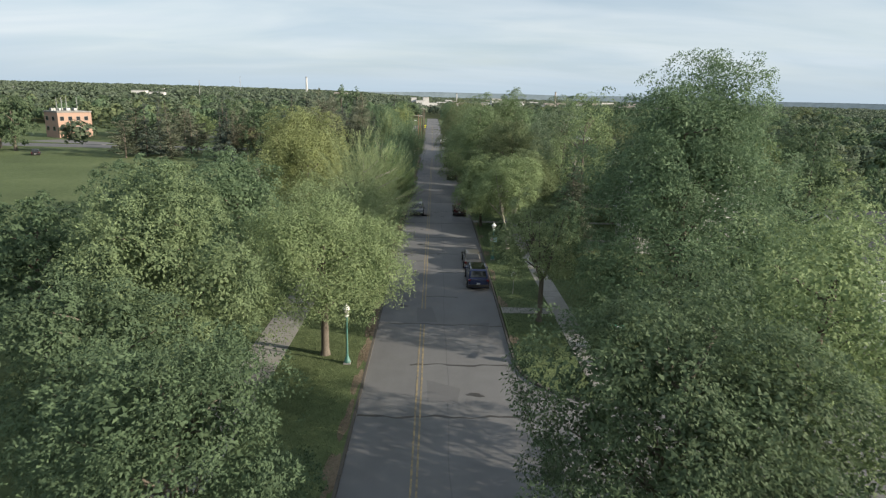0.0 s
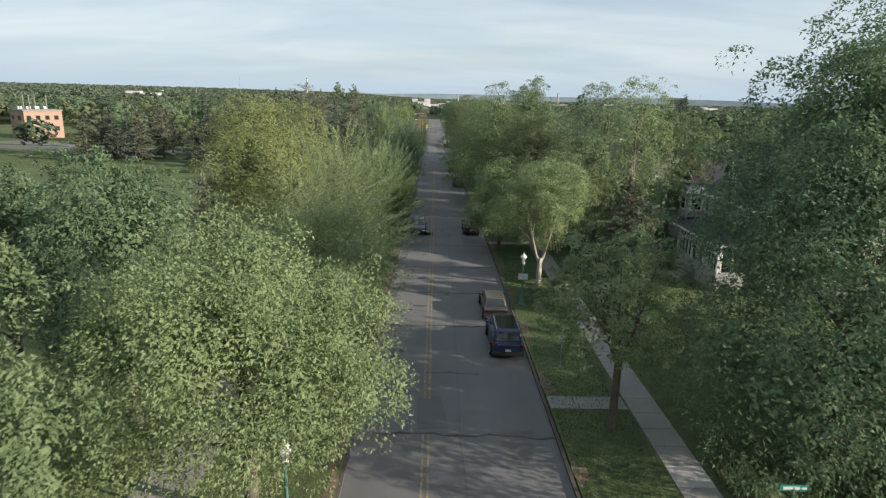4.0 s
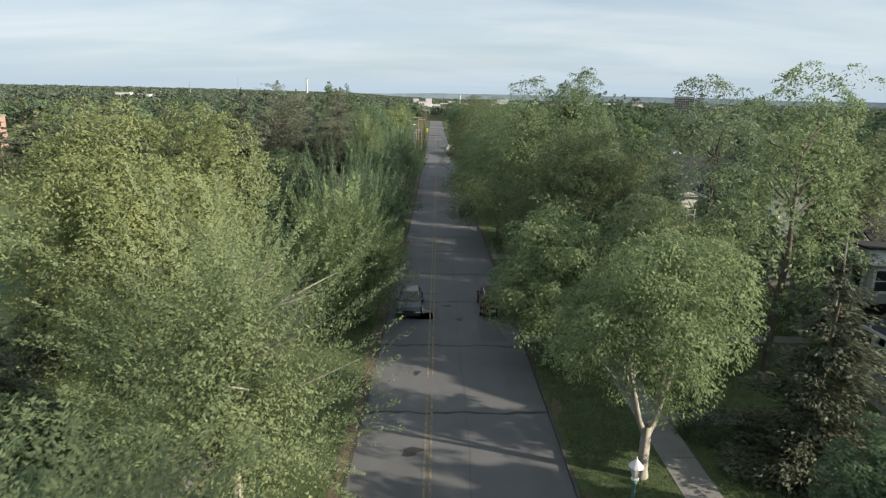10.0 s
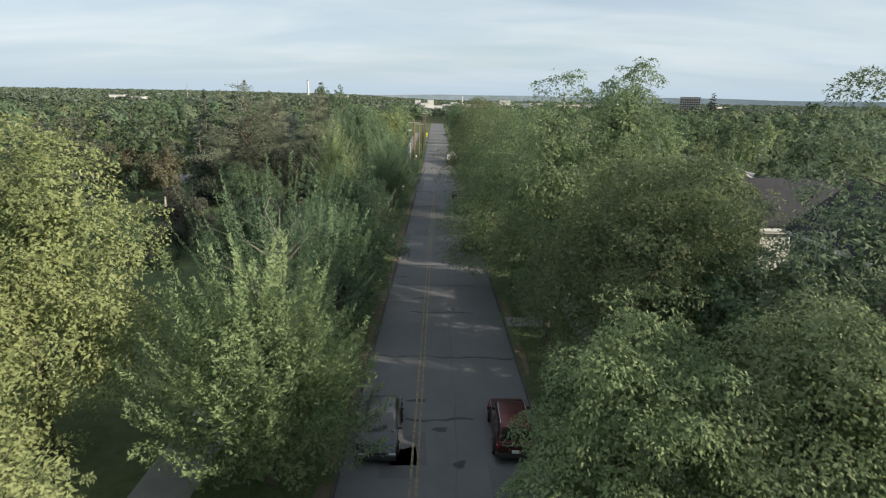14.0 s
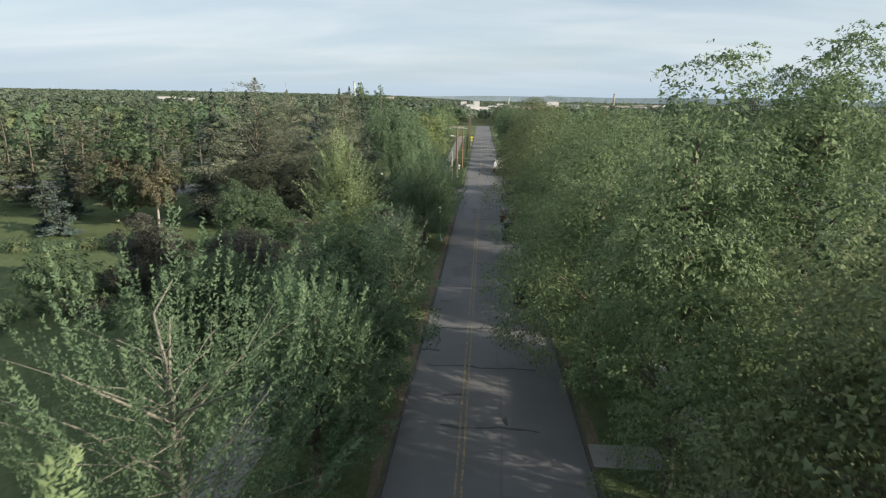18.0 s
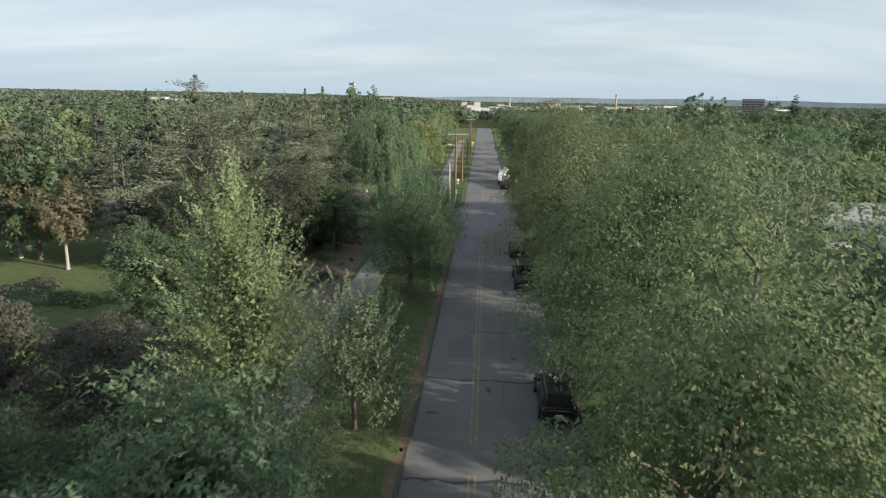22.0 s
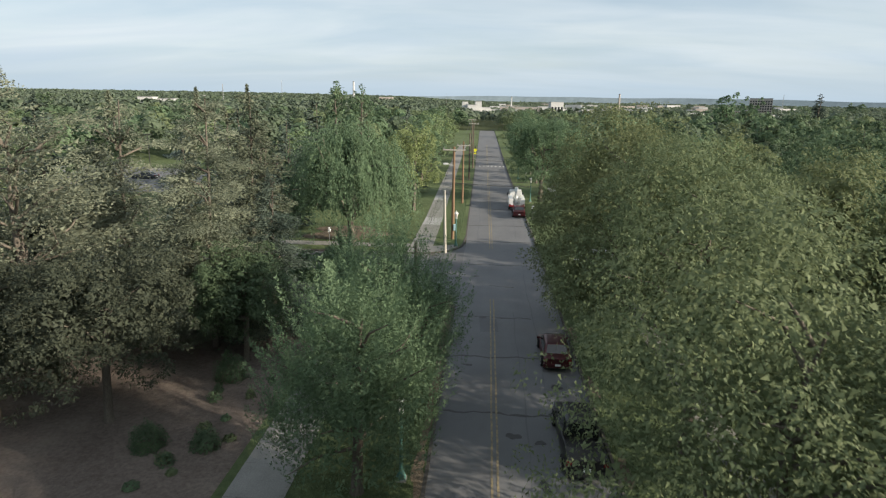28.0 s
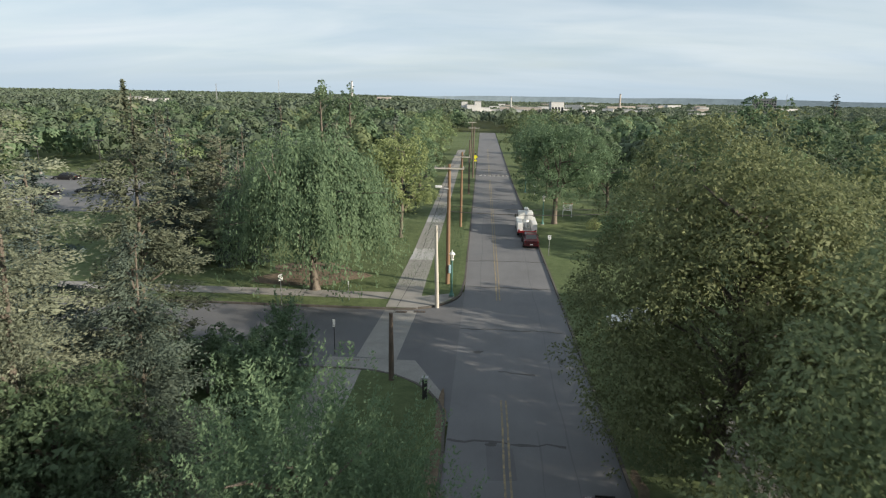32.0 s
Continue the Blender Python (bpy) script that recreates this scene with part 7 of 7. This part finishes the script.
for k in range(6):
    window(fb, "w", 148.0 + k * 2.4, 2.6, 1.2, 1.4, 27.996)
    window(fb, "s", 30.0 + k * 2.6, 2.6, 1.2, 1.4, 145.996)

# brick institute beyond the field
bi = thing("brick_building", pose(-119.0, 199.0, 0, 0, 0, 56), "orange brick two-storey block with rooftop plant", "building")
part("wall", boxed(0, 0, -0.5, 10.5, 8.5, 8.0), BRICK, bi)
part("parapet", boxed(-0.2, -0.2, 8.0, 10.7, 8.7, 8.4), CONCRETE, bi)
for k in range(4):
    for z in (2.2, 5.4):
        wn_ = part("window", boxed(0.6 + k * 2.5, -0.06, z, 1.9 + k * 2.5, -0.005, z + 1.4), CONCRETE, bi)
        part("pane", boxed(0.7 + k * 2.5, -0.10, z + 0.12, 1.8 + k * 2.5, -0.065, z + 1.28), WINDOW, wn_)
for k in range(2):
    for z in (2.2, 5.4):
        wn_ = part("window", boxed(-0.06, 2.0 + k * 4.0, z, -0.005, 3.6 + k * 4.0, z + 1.4), CONCRETE, bi)
        part("pane", boxed(-0.10, 2.15 + k * 4.0, z + 0.12, -0.065, 3.45 + k * 4.0, z + 1.28), WINDOW, wn_)
for k in range(4):
    part("vent_stack", lathe([(0.14, 8.3), (0.11, 12.6)], 8), GALV, bi, m=pose(2 + 2.1 * k, 4 + 1.2 * (k % 3), 0))
    part("roof_unit", boxed(1 + 2.3 * k, 5.5, 8.3, 2.3 + 2.3 * k, 7.0, 9.2, bevel=0.1), GALV, bi)
structure("service_road", slab([(-122, 186), (-96, 180), (-94, 186), (-116, 194)], -0.1, 0.126), ASPHALT, "grey service road in front of the brick block", "road")

# car park beyond the spruces
structure("car_park", slab([(-100, 216), (-52, 216), (-52, 246), (-100, 252)], -0.2, 0.126), ASPHALT, "pale asphalt car park behind the spruces", "car park")
for px, py, hh in ((-70.9, 242.8, 7.5), (-88.0, 250.0, 5.5), (-60.0, 252.0, 8.0)):
    pl = thing("car_park_lamp", pose(px, py, 0.12), "tall dark car park lamp on a concrete foot", "street lamp")
    part("footing", lathe([(0.3, -0.1), (0.3, 0.7)], 10), CONCRETE, pl)
    part("mast", lathe([(0.09, 0.6), (0.07, hh)], 8), TRIM, pl)
    part("head", boxed(-0.8, -0.2, hh - 0.05, 0.8, 0.2, hh + 0.15, bevel=0.04), TRIM, pl)


# ---- distance ----
def far_block(name, x, y, w, d, h, mat, label, rot=0.0, rows=0, cols=0, category="building"):
    root = thing(name, pose(x, y, land(x, y), 0, 0, rot), label, category)
    part("wall", boxed(-w / 2, -d / 2, -2.5, w / 2, d / 2, h), mat, root)
    part("roof", boxed(-w / 2 - 0.3, -d / 2 - 0.3, h, w / 2 + 0.3, d / 2 + 0.3, h + 0.5), ROOF_FLAT, root)
    for r in range(rows):
        for c in range(cols):
            cx, cz = -w / 2 + (c + 0.5) * w / cols, h * (0.25 + 0.7 * (r + 0.3) / rows)
            part("window", boxed(cx - w / cols * 0.32, -d / 2 - 0.12, cz - h / rows * 0.22, cx + w / cols * 0.32, -d / 2 - 0.03, cz + h / rows * 0.22), WINDOW, root)
    return root


far_block("apartment_tower", 478, 1268, 36, 18, 42, FAR_TAN, "brown slab apartment tower above the trees", -20, 7, 9)
for bx, by, bw, bh in ((-34, 1425, 20, 19), (-22, 1432, 13, 27), (-8, 1440, 22, 16), (8, 1455, 26, 13), (-50, 1450, 12, 23)):
    far_block("works_building", bx, by, bw, 18, bh, FAR_WALL, "white industrial works far down the street", 6)
far_block("works_building", 70, 1520, 90, 30, 18, FAR_TAN, "long tan works among far trees", 0, 1, 12)
far_block("works_building", 138, 1430, 26, 22, 30, FAR_WALL, "white works with a pale roof far off", 8, 1, 4)
far_block("works_building", -197, 1320, 26, 18, 14.5, FAR_TAN, "tan block above the far wood", 5, 2, 4)
far_block("works_building", -325, 700, 13, 18, 12.2, FAR_WALL, "white low block among trees", 12, 2, 5)
far_block("works_building", -308, 705, 15, 14, 10.8, FAR_WALL, "white low block among trees", 12, 1, 6)
rf = random.Random(31)
for k in range(60):
    az, dist = rf.uniform(0.0, 0.42), rf.uniform(1000, 3200)
    far_block("far_building", dist * math.sin(az), 60 + dist * math.cos(az), rf.uniform(14, 60), rf.uniform(12, 24), rf.uniform(10.0, 17.0), rf.choice((FAR_WALL, FAR_WALL, FAR_TAN)), "pale building in the distant town", rf.uniform(-15, 15))
for k in range(5):
    az, dist = rf.uniform(-0.70, -0.18), rf.uniform(900, 2400)
    far_block("far_building", dist * math.sin(az), 60 + dist * math.cos(az), rf.uniform(12, 40), rf.uniform(12, 24), rf.uniform(10.0, 12.0), FAR_WALL, "pale building among distant woods", rf.uniform(-15, 15))


def far_stack(x, y, h, r, mat, label):
    root = thing("chimney_stack", pose(x, y, land(x, y)), label, "chimney")
    part("shaft", lathe([(r, -0.5), (r * 0.75, h)], 12), mat, root)
    part("rim", lathe([(r * 0.85, h - 2.0), (r * 0.85, h + 0.3)], 12), CONCRETE, root)


far_stack(-408, 2010, 57, 3.4, FAR_WALL, "tall white works chimney on the horizon")
far_stack(361, 1900, 52, 3.0, FAR_TAN, "brown works chimney on the horizon")
far_stack(60, 1800, 40, 2.0, FAR_WALL, "pale works chimney in the far town")
for mx_, my_, mh in ((-313, 844, 27), (-460, 1500, 46), (200, 2400, 40), (620, 1500, 52), (-120, 1900, 38)):
    rm = thing("radio_mast", pose(mx_, my_, land(mx_, my_)), "thin steel mast above the wood", "mast")
    part("lattice", tubes("lattice", [[((s * 0.6, q * 0.6, 0), 0.14), ((s * 0.15, q * 0.15, mh), 0.10)] for s in (-1, 1) for q in (-1, 1)], 4), GALV, rm)
tree(190.0, 500.0, 20.5 - land(190, 500), 4.6, 8.0, "conifer", "needle", 2500, 1.1, 0.4, "tall lone spruce above the far wood", limbs=10, z=land(190, 500))
for tx, ty, th, tr in ((66, 303, 18.2, 6), (75, 309, 17.2, 6), (98, 330, 14.5, 7), (250, 420, 15.0, 8), (300, 520, 16.5, 10), (330, 530, 16.0, 9), (-150, 420, 14.0, 7), (60, 260, 13.2, 6.5), (-106, 158, 13.8, 7.5), (-114, 164, 12.5, 7.5)):
    tree(tx, ty, th, tr, 2.0, "broad", ("green", "olive", "deep")[int(tx) % 3], 2600, 0.75, 0.4, "large crown standing above the wood", z=land(tx, ty))


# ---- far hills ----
# the blue-grey is distance haze, painted into the hill colour
HAZED_HILLS = surface("far_hills_haze_blue", (0.15, 0.19, 0.215), (0.19, 0.235, 0.26), 0.002, 0.02, 1.0, 0.0, 0.0)


def far_hills():
    """A low rim of hills all round, at the edge of sight, standing for hazy far land."""
    bm, k = bmesh.new(), 240
    lower, upper = [], []
    for i in range(k):
        a = 2 * math.pi * i / k
        x, y = 4450 * math.sin(a), 60 + 4450 * math.cos(a)
        top = 25.0 + 4.0 * math.sin(a * 7) + 2.5 * math.sin(a * 19 + 1) + 1.5 * math.sin(a * 43 + 2)
        lower.append(bm.verts.new((x, y, -40.0)))
        upper.append(bm.verts.new((x * 1.02, y * 1.02, top)))
    for i in range(k):
        bm.faces.new((lower[i], lower[(i + 1) % k], upper[(i + 1) % k], upper[i]))
    return bm


structure("backdrop", far_hills(), HAZED_HILLS, "low hills along the horizon with haze painted in as blue-grey", "hills")
